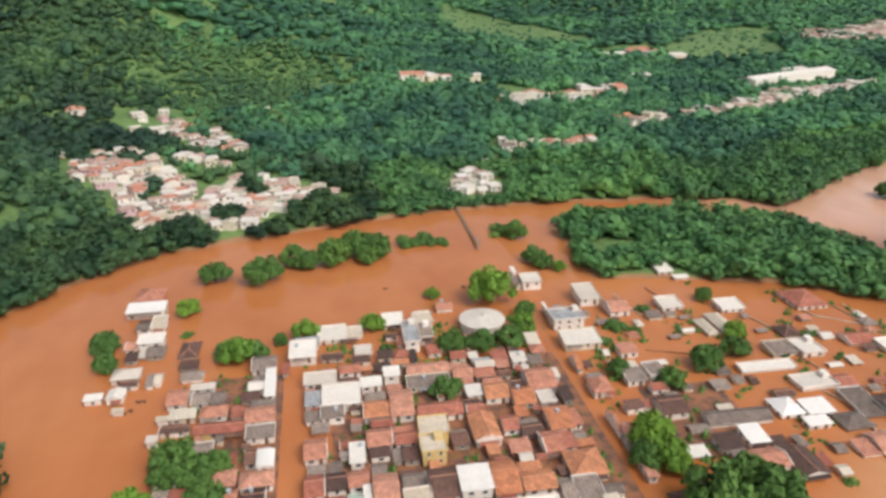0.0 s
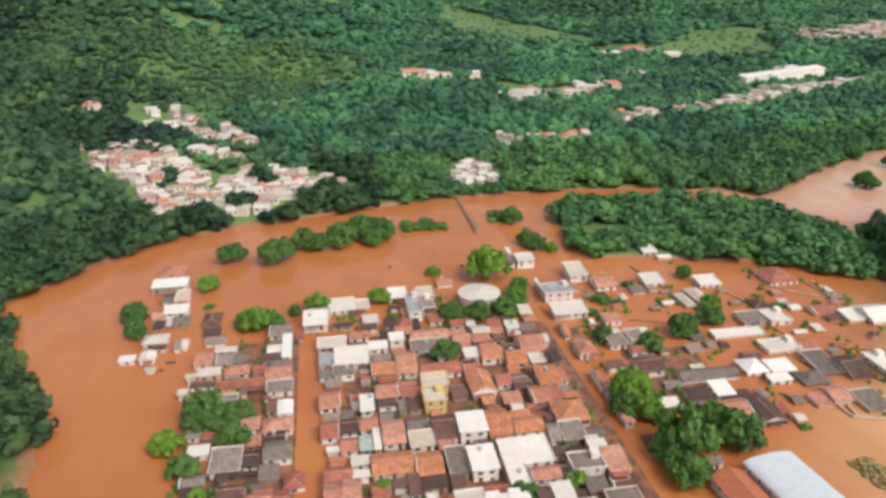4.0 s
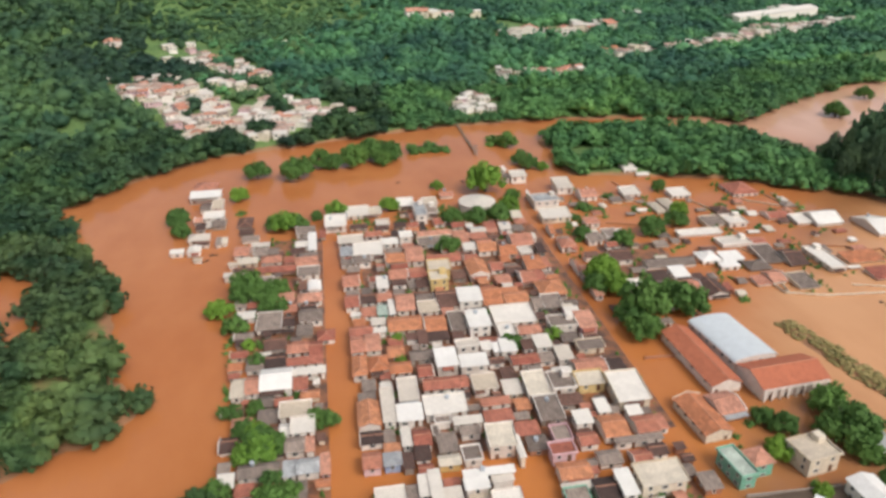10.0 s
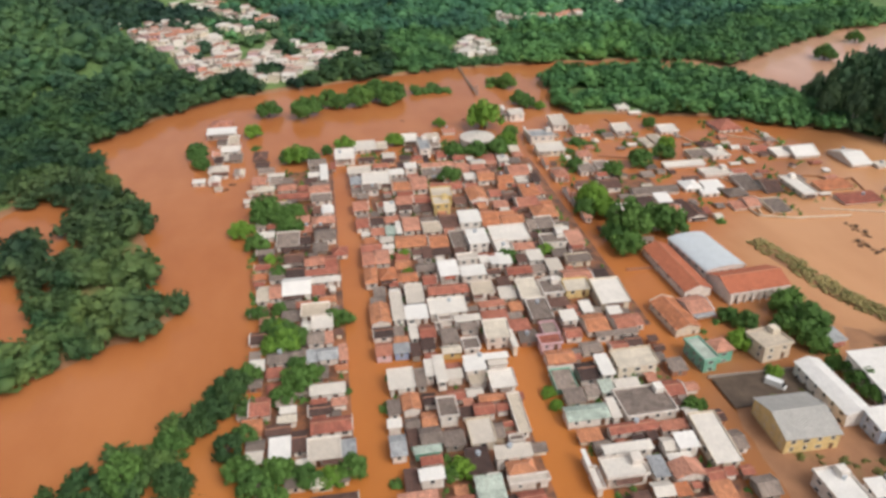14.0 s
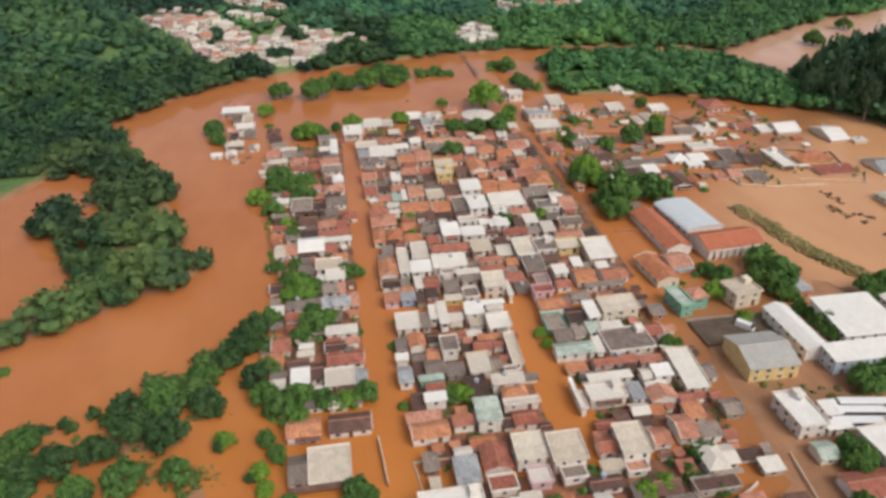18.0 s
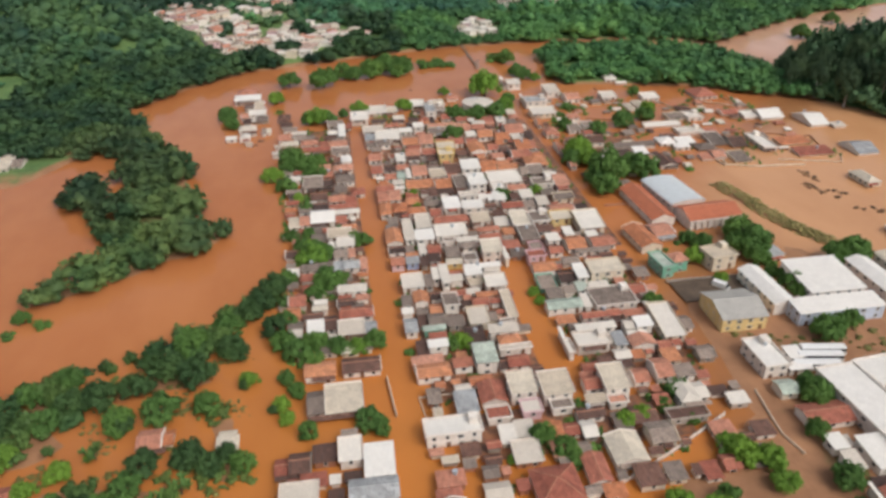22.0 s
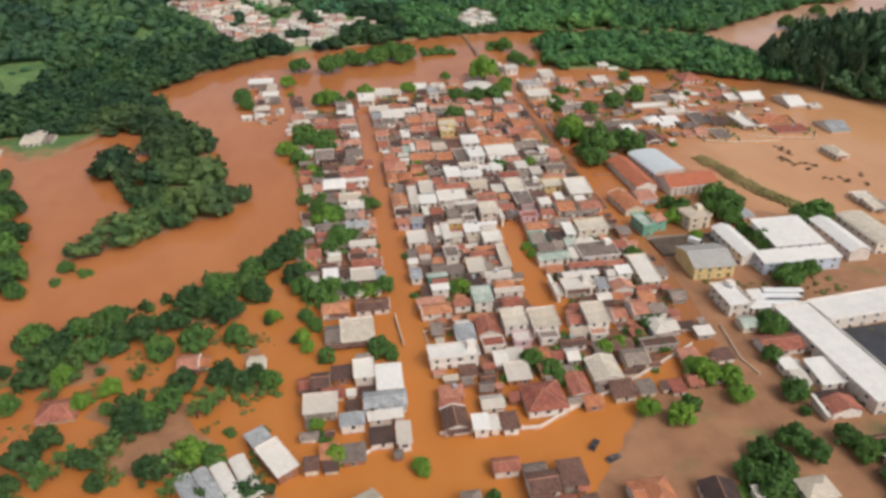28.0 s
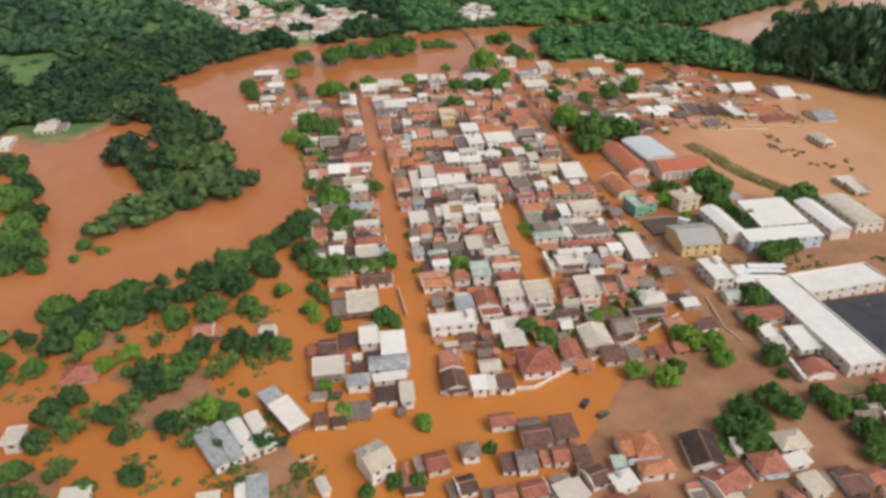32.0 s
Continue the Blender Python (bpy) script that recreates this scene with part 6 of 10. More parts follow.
house(120.7, 45.9, 7.6, 6.1, 7.0, 2.4, "m", "s", "w", split=0.0)
house(99.5, -36.0, 11.6, 43.0, 0.5, 4.5, "f", "W", "w", split=0.0)
house(119.6, -18.4, 28.4, 10.6, 3.0, 4.5, "f", "W", "w", split=0.0)
house(42.6, -75.0, 8.0, 10.1, -10.0, 2.8, "G", "d", "w", split=0.0)
# low buildings added to fill the yards between; dark roofs also stand for shaded gaps
house(20.3, 202.6, 5.6, 4.7, -2.4, 1.6, "m", "d", "o", group="back-yard buildings")
house(36.9, 114.3, 6.5, 4.2, -2.4, 1.6, "g", "r", "o", group="back-yard buildings")
house(66.1, 204.8, 3.7, 3.7, -2.4, 1.9, "g", "d", "o", group="back-yard buildings")
house(6.8, 113.8, 5.2, 6.4, -2.4, 2.2, "g", "t", "o", group="back-yard buildings")
house(2.4, 204.3, 3.8, 3.7, -2.4, 1.5, "g", "r", "o", group="back-yard buildings")
house(70.1, 131.2, 5.6, 4.1, -2.4, 1.8, "g", "k", "c", group="back-yard buildings")
house(52.6, 191.0, 6.6, 5.1, -2.4, 2.2, "m", "p", "g", group="back-yard buildings")
house(35.3, 70.8, 6.2, 5.0, -2.4, 2.1, "m", "r", "o", group="back-yard buildings")
house(7.2, 98.6, 5.6, 4.1, -2.4, 1.8, "m", "d", "c", group="back-yard buildings")
house(37.7, 183.0, 5.3, 5.2, -2.4, 2.0, "g", "r", "w", group="back-yard buildings")
house(7.0, 163.7, 6.5, 3.8, -2.4, 1.7, "g", "r", "w", group="back-yard buildings")
house(-1.0, 173.0, 5.1, 4.3, -2.4, 1.6, "m", "k", "o", group="back-yard buildings")
house(37.6, 95.8, 4.3, 5.6, -2.4, 1.6, "m", "d", "g", group="back-yard buildings")
house(-2.4, 133.3, 4.0, 3.9, -2.4, 1.9, "m", "t", "g", group="back-yard buildings")
house(16.5, 171.3, 6.5, 3.9, -2.4, 2.1, "g", "r", "g", group="back-yard buildings")
house(52.4, 152.6, 5.9, 5.5, -2.4, 1.8, "m", "p", "o", group="back-yard buildings")
house(8.7, 195.7, 6.0, 4.1, -2.4, 1.7, "m", "d", "g", group="back-yard buildings")
house(59.6, 195.0, 4.5, 4.1, -2.4, 2.2, "m", "p", "o", group="back-yard buildings")
house(62.0, 109.9, 5.5, 4.9, -2.4, 1.9, "m", "k", "o", group="back-yard buildings")
house(60.2, 200.5, 5.4, 6.2, -2.4, 2.0, "m", "r", "o", group="back-yard buildings")
house(36.7, 88.8, 5.4, 6.3, -2.4, 1.9, "m", "w", "c", group="back-yard buildings")
house(22.6, 188.8, 4.6, 3.9, -2.4, 1.6, "m", "p", "g", group="back-yard buildings")
house(37.3, 131.0, 3.8, 5.2, -2.4, 1.9, "m", "k", "g", group="back-yard buildings")
house(7.8, 120.1, 4.9, 5.1, -2.4, 1.8, "g", "r", "g", group="back-yard buildings")
house(-3.1, 98.9, 4.1, 5.1, -2.4, 1.5, "m", "k", "g", group="back-yard buildings")
house(27.7, 118.3, 3.9, 4.0, -2.4, 2.1, "m", "d", "o", group="back-yard buildings")
house(58.8, 190.3, 4.4, 3.9, -2.4, 1.7, "g", "d", "c", group="back-yard buildings")
house(46.6, 204.5, 5.4, 5.6, -2.4, 2.2, "g", "r", "c", group="back-yard buildings")
house(71.2, 195.7, 5.0, 5.3, -2.4, 1.9, "m", "k", "o", group="back-yard buildings")
house(37.3, 80.8, 4.3, 4.5, -2.4, 1.9, "m", "t", "o", group="back-yard buildings")
house(13.3, 151.2, 4.0, 5.1, -2.4, 1.9, "g", "k", "o", group="back-yard buildings")
house(68.2, 109.2, 4.7, 4.9, -2.4, 1.9, "g", "d", "w", group="back-yard buildings")
house(-0.1, 70.7, 4.3, 4.7, -2.4, 1.5, "m", "t", "w", group="back-yard buildings")
house(27.6, 134.1, 4.2, 4.0, -2.4, 1.9, "m", "p", "o", group="back-yard buildings")
house(52.5, 147.6, 3.7, 3.9, -2.4, 2.0, "g", "w", "o", group="back-yard buildings")
house(36.2, 64.9, 5.4, 5.1, -2.4, 1.9, "m", "k", "o", group="back-yard buildings")
house(60.6, 183.3, 4.0, 5.7, -2.4, 1.9, "g", "d", "c", group="back-yard buildings")
house(26.7, 204.9, 6.0, 4.0, -2.4, 1.9, "g", "t", "w", group="back-yard buildings")
house(53.6, 94.0, 6.0, 3.8, -2.4, 1.8, "g", "w", "c", group="back-yard buildings")
house(10.2, 44.5, 4.7, 3.7, -2.4, 2.2, "g", "r", "w", group="back-yard buildings")
house(16.6, 1.8, 4.1, 4.0, -2.4, 2.0, "m", "t", "w", group="back-yard buildings")
house(1.9, -0.3, 4.3, 3.9, -2.4, 2.0, "g", "w", "w", group="back-yard buildings")
house(1.8, 37.3, 3.8, 6.1, -2.4, 1.7, "g", "t", "w", group="back-yard buildings")
house(7.4, 2.7, 6.5, 4.0, -2.4, 1.6, "g", "t", "w", group="back-yard buildings")
house(12.1, 55.7, 3.9, 3.8, -2.4, 1.7, "m", "r", "o", group="back-yard buildings")
house(66.5, 35.7, 5.7, 5.9, -2.4, 1.6, "g", "r", "w", group="back-yard buildings")
house(52.1, 56.6, 6.1, 5.1, -2.4, 1.9, "g", "k", "w", group="back-yard buildings")
house(65.0, 56.6, 4.9, 4.5, -2.4, 2.1, "g", "d", "w", group="back-yard buildings")
house(59.8, 54.5, 5.2, 6.2, -2.4, 1.9, "g", "r", "o", group="back-yard buildings")
house(42.6, 2.2, 3.8, 4.9, -2.4, 2.0, "m", "d", "c", group="back-yard buildings")
house(71.9, 43.6, 4.8, 5.3, -2.4, 2.1, "m", "k", "o", group="back-yard buildings")
house(70.9, 0.8, 5.0, 5.7, -2.4, 2.1, "g", "k", "g", group="back-yard buildings")
house(55.5, 39.1, 6.7, 4.5, -2.4, 1.8, "m", "w", "w", group="back-yard buildings")
house(61.0, 1.2, 5.0, 5.2, -2.4, 2.1, "m", "t", "c", group="back-yard buildings")
house(38.7, 23.7, 5.8, 3.8, -2.4, 1.8, "m", "t", "c", group="back-yard buildings")
house(72.3, 15.0, 3.8, 6.3, -2.4, 2.0, "g", "k", "w", group="back-yard buildings")
house(48.2, 4.7, 4.7, 4.3, -2.4, 2.1, "g", "w", "o", group="back-yard buildings")
house(40.1, 37.5, 5.5, 5.1, -2.4, 2.1, "m", "k", "c", group="back-yard buildings")
house(38.0, 1.5, 5.4, 4.0, -2.4, 1.7, "g", "r", "g", group="back-yard buildings")
house(72.1, 23.5, 3.7, 4.2, -2.4, 2.0, "g", "d", "o", group="back-yard buildings")
house(2.2, -34.5, 6.0, 5.2, -2.4, 1.8, "g", "w", "w", group="back-yard buildings")
house(60.1, -27.5, 5.8, 5.4, -2.4, 1.7, "m", "p", "c", group="back-yard buildings")
house(50.5, -14.8, 4.2, 3.7, -2.4, 2.0, "m", "r", "o", group="back-yard buildings")
house(42.7, -37.3, 4.7, 5.1, -2.4, 1.8, "m", "k", "c", group="back-yard buildings")
house(28.5, -20.9, 3.7, 5.6, -2.4, 2.2, "g", "w", "g", group="back-yard buildings")
house(43.9, -18.2, 6.4, 6.1, -2.4, 1.5, "g", "d", "o", group="back-yard buildings")
house(69.6, -29.2, 5.2, 4.7, -2.4, 1.8, "m", "d", "w", group="back-yard buildings")
house(20.3, -25.7, 5.4, 4.9, -2.4, 2.1, "m", "p", "c", group="back-yard buildings")
house(-7.3, -29.2, 6.6, 4.5, -2.4, 2.1, "m", "p", "o", group="back-yard buildings")
house(69.5, -18.4, 5.3, 4.1, -2.4, 2.1, "m", "w", "g", group="back-yard buildings")
house(13.5, -17.2, 4.9, 5.4, -2.4, 1.6, "m", "w", "c", group="back-yard buildings")
house(-1.0, -21.2, 4.7, 4.0, -2.4, 1.6, "m", "d", "c", group="back-yard buildings")
house(11.7, -25.0, 6.7, 6.3, -2.4, 1.9, "m", "w", "o", group="back-yard buildings")
house(20.0, -19.9, 4.8, 5.8, -2.4, 2.0, "m", "t", "c", group="back-yard buildings")
house(63.9, -36.8, 5.6, 6.3, -2.4, 1.5, "m", "k", "o", group="back-yard buildings")
house(50.8, -38.7, 4.0, 5.0, -2.4, 1.8, "m", "r", "w", group="back-yard buildings")
house(56.4, -37.1, 4.2, 4.7, -2.4, 1.8, "g", "r", "o", group="back-yard buildings")
house(8.9, -18.5, 4.0, 5.8, -2.4, 1.9, "m", "w", "c", group="back-yard buildings")
house(36.4, -37.4, 6.2, 6.1, -2.4, 2.2, "m", "d", "c", group="back-yard buildings")
house(2.0, -28.9, 3.8, 3.8, -2.4, 2.0, "g", "k", "o", group="back-yard buildings")
house(37.6, -19.8, 4.3, 5.7, -2.4, 1.7, "m", "k", "o", group="back-yard buildings")
house(27.2, -39.9, 5.0, 3.8, -2.4, 2.1, "m", "t", "o", group="back-yard buildings")
house(-41.8, 155.0, 4.0, 5.0, -2.4, 1.9, "m", "k", "w", group="back-yard buildings")
house(-31.6, 83.6, 6.3, 5.0, -2.4, 2.0, "g", "d", "w", group="back-yard buildings")
house(-38.8, 24.9, 3.9, 6.2, -2.4, 2.0, "m", "k", "c", group="back-yard buildings")
house(-41.8, 60.7, 4.9, 3.8, -2.4, 1.9, "g", "k", "o", group="back-yard buildings")
house(-36.4, 64.3, 4.3, 4.0, -2.4, 1.6, "m", "r", "w", group="back-yard buildings")
house(-39.7, 133.4, 6.4, 4.1, -2.4, 2.0, "g", "k", "o", group="back-yard buildings")
house(-26.4, 156.0, 6.1, 5.7, -2.4, 1.8, "m", "p", "o", group="back-yard buildings")
house(-20.4, 133.3, 5.4, 5.8, -2.4, 1.5, "m", "k", "g", group="back-yard buildings")
house(-24.1, 61.3, 4.8, 5.2, -2.4, 2.1, "m", "k", "o", group="back-yard buildings")
house(-41.6, 43.0, 5.2, 5.5, -2.4, 2.2, "m", "t", "c", group="back-yard buildings")
house(-19.8, 98.1, 5.4, 3.7, -2.4, 1.9, "g", "t", "c", group="back-yard buildings")
house(-33.7, 169.0, 6.7, 6.1, -2.4, 1.9, "m", "k", "o", group="back-yard buildings")
house(-30.2, 64.6, 4.3, 3.8, -2.4, 1.7, "m", "p", "o", group="back-yard buildings")
house(-40.5, 122.7, 5.6, 4.0, -2.4, 2.1, "g", "r", "c", group="back-yard buildings")
house(-32.6, 149.1, 4.4, 4.4, -2.4, 2.1, "m", "k", "o", group="back-yard buildings")
house(-35.6, 163.2, 6.2, 4.2, -2.4, 2.1, "m", "r", "c", group="back-yard buildings")
house(-38.2, 87.7, 5.3, 5.8, -2.4, 1.9, "m", "p", "w", group="back-yard buildings")
house(-35.9, 57.1, 4.5, 4.1, -2.4, 1.6, "m", "r", "g", group="back-yard buildings")
house(-32.2, 97.8, 4.5, 4.9, -2.4, 1.6, "g", "k", "g", group="back-yard buildings")
house(-34.2, 75.9, 6.1, 3.7, -2.4, 2.1, "m", "w", "w", group="back-yard buildings")
house(-31.4, 25.0, 4.8, 6.0, -2.4, 2.0, "m", "k", "w", group="back-yard buildings")
house(-25.4, 148.3, 5.6, 6.0, -2.4, 2.1, "g", "p", "o", group="back-yard buildings")
house(-41.5, 115.9, 4.4, 3.7, -2.4, 2.0, "m", "t", "c", group="back-yard buildings")
house(-40.7, 32.8, 4.1, 3.7, -2.4, 2.2, "m", "w", "o", group="back-yard buildings")
house(-21.3, 193.8, 5.6, 4.7, -2.4, 1.7, "m", "d", "g", group="back-yard buildings")
house(-29.4, 56.4, 4.1, 6.3, -2.4, 2.1, "m", "k", "g", group="back-yard buildings")
house(-36.4, 158.1, 4.8, 5.6, -2.4, 1.9, "m", "w", "w", group="back-yard buildings")
house(-27.1, 96.3, 5.1, 3.9, -2.4, 2.1, "g", "r", "o", group="back-yard buildings")
house(-40.8, 95.1, 6.1, 3.9, -2.4, 1.9, "g", "d", "o", group="back-yard buildings")
house(-25.5, 23.2, 5.0, 4.3, -2.4, 2.0, "g", "w", "c", group="back-yard buildings")
house(-21.0, 24.1, 3.7, 4.7, -2.4, 2.0, "g", "k", "c", group="back-yard buildings")
house(-26.1, 164.1, 3.9, 4.4, -2.4, 1.8, "m", "r", "c", group="back-yard buildings")
house(-24.9, 186.5, 3.7, 5.3, -2.4, 1.6, "m", "r", "w", group="back-yard buildings")
house(-31.4, 90.0, 5.4, 5.4, -2.4, 2.1, "m", "k", "o", group="back-yard buildings")
house(-41.0, 81.7, 4.9, 5.8, -2.4, 1.6, "g", "d", "w", group="back-yard buildings")
house(-40.9, 68.1, 4.1, 4.6, -2.4, 1.8, "m", "w", "o", group="back-yard buildings")
house(-40.5, 37.0, 4.6, 3.9, -2.4, 2.1, "g", "k", "o", group="back-yard buildings")
house(-40.3, 168.2, 4.4, 4.4, -2.4, 2.2, "m", "d", "c", group="back-yard buildings")
house(-35.7, 116.2, 5.1, 6.0, -2.4, 1.9, "m", "k", "w", group="back-yard buildings")
house(-39.4, -43.6, 4.4, 4.8, -2.4, 2.0, "m", "t", "o", group="back-yard buildings")
house(-37.5, -22.9, 6.1, 4.1, -2.4, 1.6, "m", "r", "c", group="back-yard buildings")
house(-33.9, -44.9, 5.9, 5.4, -2.4, 1.7, "m", "k", "o", group="back-yard buildings")
house(44.8, 152.8, 3.6, 4.0, -2.4, 1.8, "m", "t", "o", group="back-yard buildings")
house(13.1, 89.0, 4.9, 2.9, -2.4, 2.0, "m", "k", "o", group="back-yard buildings")
house(57.6, 168.1, 3.7, 4.7, -2.4, 1.9, "m", "t", "o", group="back-yard buildings")
house(27.9, 149.4, 3.0, 2.8, -2.4, 2.0, "m", "t", "w", group="back-yard buildings")
house(59.3, 79.3, 2.8, 3.1, -2.4, 1.6, "g", "k", "c", group="back-yard buildings")
house(2.0, 102.4, 3.2, 3.0, -2.4, 1.7, "m", "r", "w", group="back-yard buildings")
house(45.9, 96.2, 3.9, 3.5, -2.4, 2.1, "g", "k", "o", group="back-yard buildings")
house(46.2, 187.7, 3.5, 2.9, -2.4, 1.9, "m", "p", "c", group="back-yard buildings")
house(56.9, 124.8, 4.3, 3.9, -2.4, 1.7, "m", "d", "c", group="back-yard buildings")
house(30.5, 105.6, 4.2, 3.2, -2.4, 1.9, "g", "d", "c", group="back-yard buildings")
house(0.3, 193.2, 3.9, 3.2, -2.4, 2.0, "m", "d", "w", group="back-yard buildings")
house(9.5, 174.4, 3.4, 2.8, -2.4, 1.6, "g", "r", "g", group="back-yard buildings")
house(29.4, 114.2, 3.0, 3.2, -2.4, 1.6, "m", "k", "o", group="back-yard buildings")
house(62.4, 124.1, 3.3, 4.5, -2.4, 1.7, "m", "d", "g", group="back-yard buildings")
house(38.7, 146.7, 3.7, 3.4, -2.4, 1.7, "g", "k", "o", group="back-yard buildings")
house(34.9, 148.2, 3.3, 3.8, -2.4, 1.6, "m", "d", "c", group="back-yard buildings")
house(51.8, 203.5, 3.3, 3.6, -2.4, 1.6, "m", "w", "o", group="back-yard buildings")
house(60.9, 74.0, 2.7, 4.5, -2.4, 1.7, "g", "k", "w", group="back-yard buildings")
house(30.0, 72.9, 3.3, 3.5, -2.4, 1.7, "g", "k", "o", group="back-yard buildings")
house(22.8, 89.3, 3.2, 3.8, -2.4, 1.8, "g", "d", "g", group="back-yard buildings")
house(6.9, 62.1, 3.8, 4.4, -2.4, 1.6, "g", "r", "g", group="back-yard buildings")
house(35.8, 76.4, 4.2, 2.8, -2.4, 1.7, "m", "k", "o", group="back-yard buildings")
house(70.5, 149.8, 4.7, 2.7, -2.4, 2.1, "m", "t", "o", group="back-yard buildings")
house(-3.5, 193.0, 3.0, 3.1, -2.4, 1.7, "g", "t", "o", group="back-yard buildings")
house(25.3, 22.7, 4.5, 2.8, -2.4, 1.5, "m", "k", "c", group="back-yard buildings")
house(25.9, 50.3, 3.6, 3.1, -2.4, 1.6, "m", "r", "w", group="back-yard buildings")
house(-3.5, 3.1, 2.8, 2.9, -2.4, 1.6, "g", "t", "g", group="back-yard buildings")
house(23.6, 3.9, 3.0, 3.2, -2.4, 1.6, "g", "d", "c", group="back-yard buildings")
house(15.4, 45.4, 4.5, 3.5, -2.4, 1.5, "g", "w", "w", group="back-yard buildings")
house(-2.5, 37.0, 3.7, 4.0, -2.4, 1.7, "g", "k", "c", group="back-yard buildings")
house(40.5, 19.8, 4.3, 3.4, -2.4, 1.9, "g", "k", "w", group="back-yard buildings")
house(71.1, 52.6, 3.2, 2.8, -2.4, 1.7, "g", "d", "o", group="back-yard buildings")
house(68.8, 48.8, 3.7, 4.3, -2.4, 1.5, "g", "k", "o", group="back-yard buildings")
house(66.5, 26.0, 3.5, 4.2, -2.4, 1.7, "g", "w", "o", group="back-yard buildings")
house(62.8, 40.8, 2.9, 3.4, -2.4, 2.0, "g", "p", "o", group="back-yard buildings")
house(52.5, 3.8, 3.7, 3.5, -2.4, 1.8, "m", "t", "g", group="back-yard buildings")
house(71.4, 35.0, 3.4, 3.3, -2.4, 1.9, "g", "p", "w", group="back-yard buildings")
house(47.4, 0.2, 4.1, 2.9, -2.4, 2.1, "m", "d", "c", group="back-yard buildings")
house(69.3, 5.7, 2.9, 2.8, -2.4, 2.2, "g", "r", "g", group="back-yard buildings")
house(64.3, 51.8, 3.4, 3.1, -2.4, 1.6, "g", "w", "g", group="back-yard buildings")
house(3.5, -25.1, 3.9, 3.3, -2.4, 1.5, "g", "d", "w", group="back-yard buildings")
house(25.1, -26.0, 3.6, 4.1, -2.4, 1.6, "g", "k", "c", group="back-yard buildings")
house(24.6, -19.7, 3.9, 4.2, -2.4, 1.7, "g", "r", "w", group="back-yard buildings")
house(66.6, -14.2, 4.8, 3.2, -2.4, 1.5, "m", "d", "w", group="back-yard buildings")
house(-37.2, 152.5, 4.6, 3.4, -2.4, 2.0, "m", "r", "g", group="back-yard buildings")
house(-38.8, 172.8, 3.4, 4.3, -2.4, 2.1, "g", "k", "o", group="back-yard buildings")
house(-41.4, 111.8, 3.4, 2.8, -2.4, 2.0, "g", "r", "g", group="back-yard buildings")
house(-33.1, 121.7, 4.2, 2.9, -2.4, 1.6, "g", "w", "o", group="back-yard buildings")
house(-41.6, 72.5, 3.2, 3.5, -2.4, 2.0, "m", "k", "c", group="back-yard buildings")
house(-33.5, 51.3, 4.3, 3.1, -2.4, 2.2, "g", "k", "w", group="back-yard buildings")
house(-28.7, -23.9, 4.2, 2.8, -2.4, 1.9, "m", "d", "c", group="back-yard buildings")
house(-39.3, -47.8, 3.7, 3.0, -2.4, 1.6, "m", "d", "c", group="back-yard buildings")
house(-43.9, -36.9, 4.6, 2.7, -2.4, 1.6, "g", "k", "w", group="back-yard buildings")
house(-32.7, -28.6, 3.6, 3.6, -2.4, 1.7, "m", "d", "w", group="back-yard buildings")
house(-43.7, -46.7, 3.7, 4.1, -2.4, 2.1, "m", "d", "c", group="back-yard buildings")
house(15.6, 202.3, 3.3, 2.4, -2.4, 2.2, "g", "t", "o", group="back-yard buildings")
house(45.7, 148.6, 3.7, 2.1, -2.4, 1.6, "g", "r", "g", group="back-yard buildings")
house(4.7, 159.5, 2.4, 2.6, -2.4, 2.1, "g", "k", "w", group="back-yard buildings")
house(10.0, 151.5, 2.4, 2.1, -2.4, 1.6, "m", "r", "o", group="back-yard buildings")
house(42.1, 183.9, 2.8, 2.1, -2.4, 1.8, "m", "t", "w", group="back-yard buildings")
house(60.4, 140.6, 2.5, 3.4, -2.4, 1.6, "m", "d", "o", group="back-yard buildings")
house(64.1, 191.1, 2.0, 2.7, -2.4, 2.2, "m", "r", "o", group="back-yard buildings")
house(25.4, 113.5, 2.9, 2.3, -2.4, 1.7, "g", "t", "c", group="back-yard buildings")
house(54.6, 73.4, 2.2, 2.1, -2.4, 1.7, "g", "r", "g", group="back-yard buildings")
house(31.6, 86.7, 2.3, 2.5, -2.4, 2.1, "g", "d", "c", group="back-yard buildings")
house(68.7, 168.4, 3.4, 2.7, -2.4, 1.7, "m", "d", "w", group="back-yard buildings")
house(25.7, 199.3, 2.6, 2.6, -2.4, 1.8, "m", "d", "g", group="back-yard buildings")
house(56.5, 113.9, 2.5, 3.3, -2.4, 2.1, "m", "k", "g", group="back-yard buildings")
house(23.9, 82.2, 3.2, 2.2, -2.4, 2.0, "m", "k", "o", group="back-yard buildings")
house(9.7, 180.0, 3.7, 2.1, -2.4, 2.2, "m", "d", "c", group="back-yard buildings")
house(39.5, 178.9, 3.6, 2.7, -2.4, 1.6, "m", "r", "w", group="back-yard buildings")
house(56.6, 146.6, 2.9, 2.2, -2.4, 2.1, "m", "r", "o", group="back-yard buildings")
house(54.1, 76.2, 3.5, 2.3, -2.4, 2.0, "m", "p", "o", group="back-yard buildings")
house(1.6, 96.9, 3.4, 3.3, -2.4, 1.9, "m", "w", "o", group="back-yard buildings")
house(56.8, 106.7, 2.4, 3.4, -2.4, 2.1, "m", "d", "o", group="back-yard buildings")
house(9.0, 170.6, 3.0, 3.2, -2.4, 1.8, "m", "k", "o", group="back-yard buildings")
house(63.1, 169.0, 2.2, 2.0, -2.4, 1.7, "m", "r", "g", group="back-yard buildings")
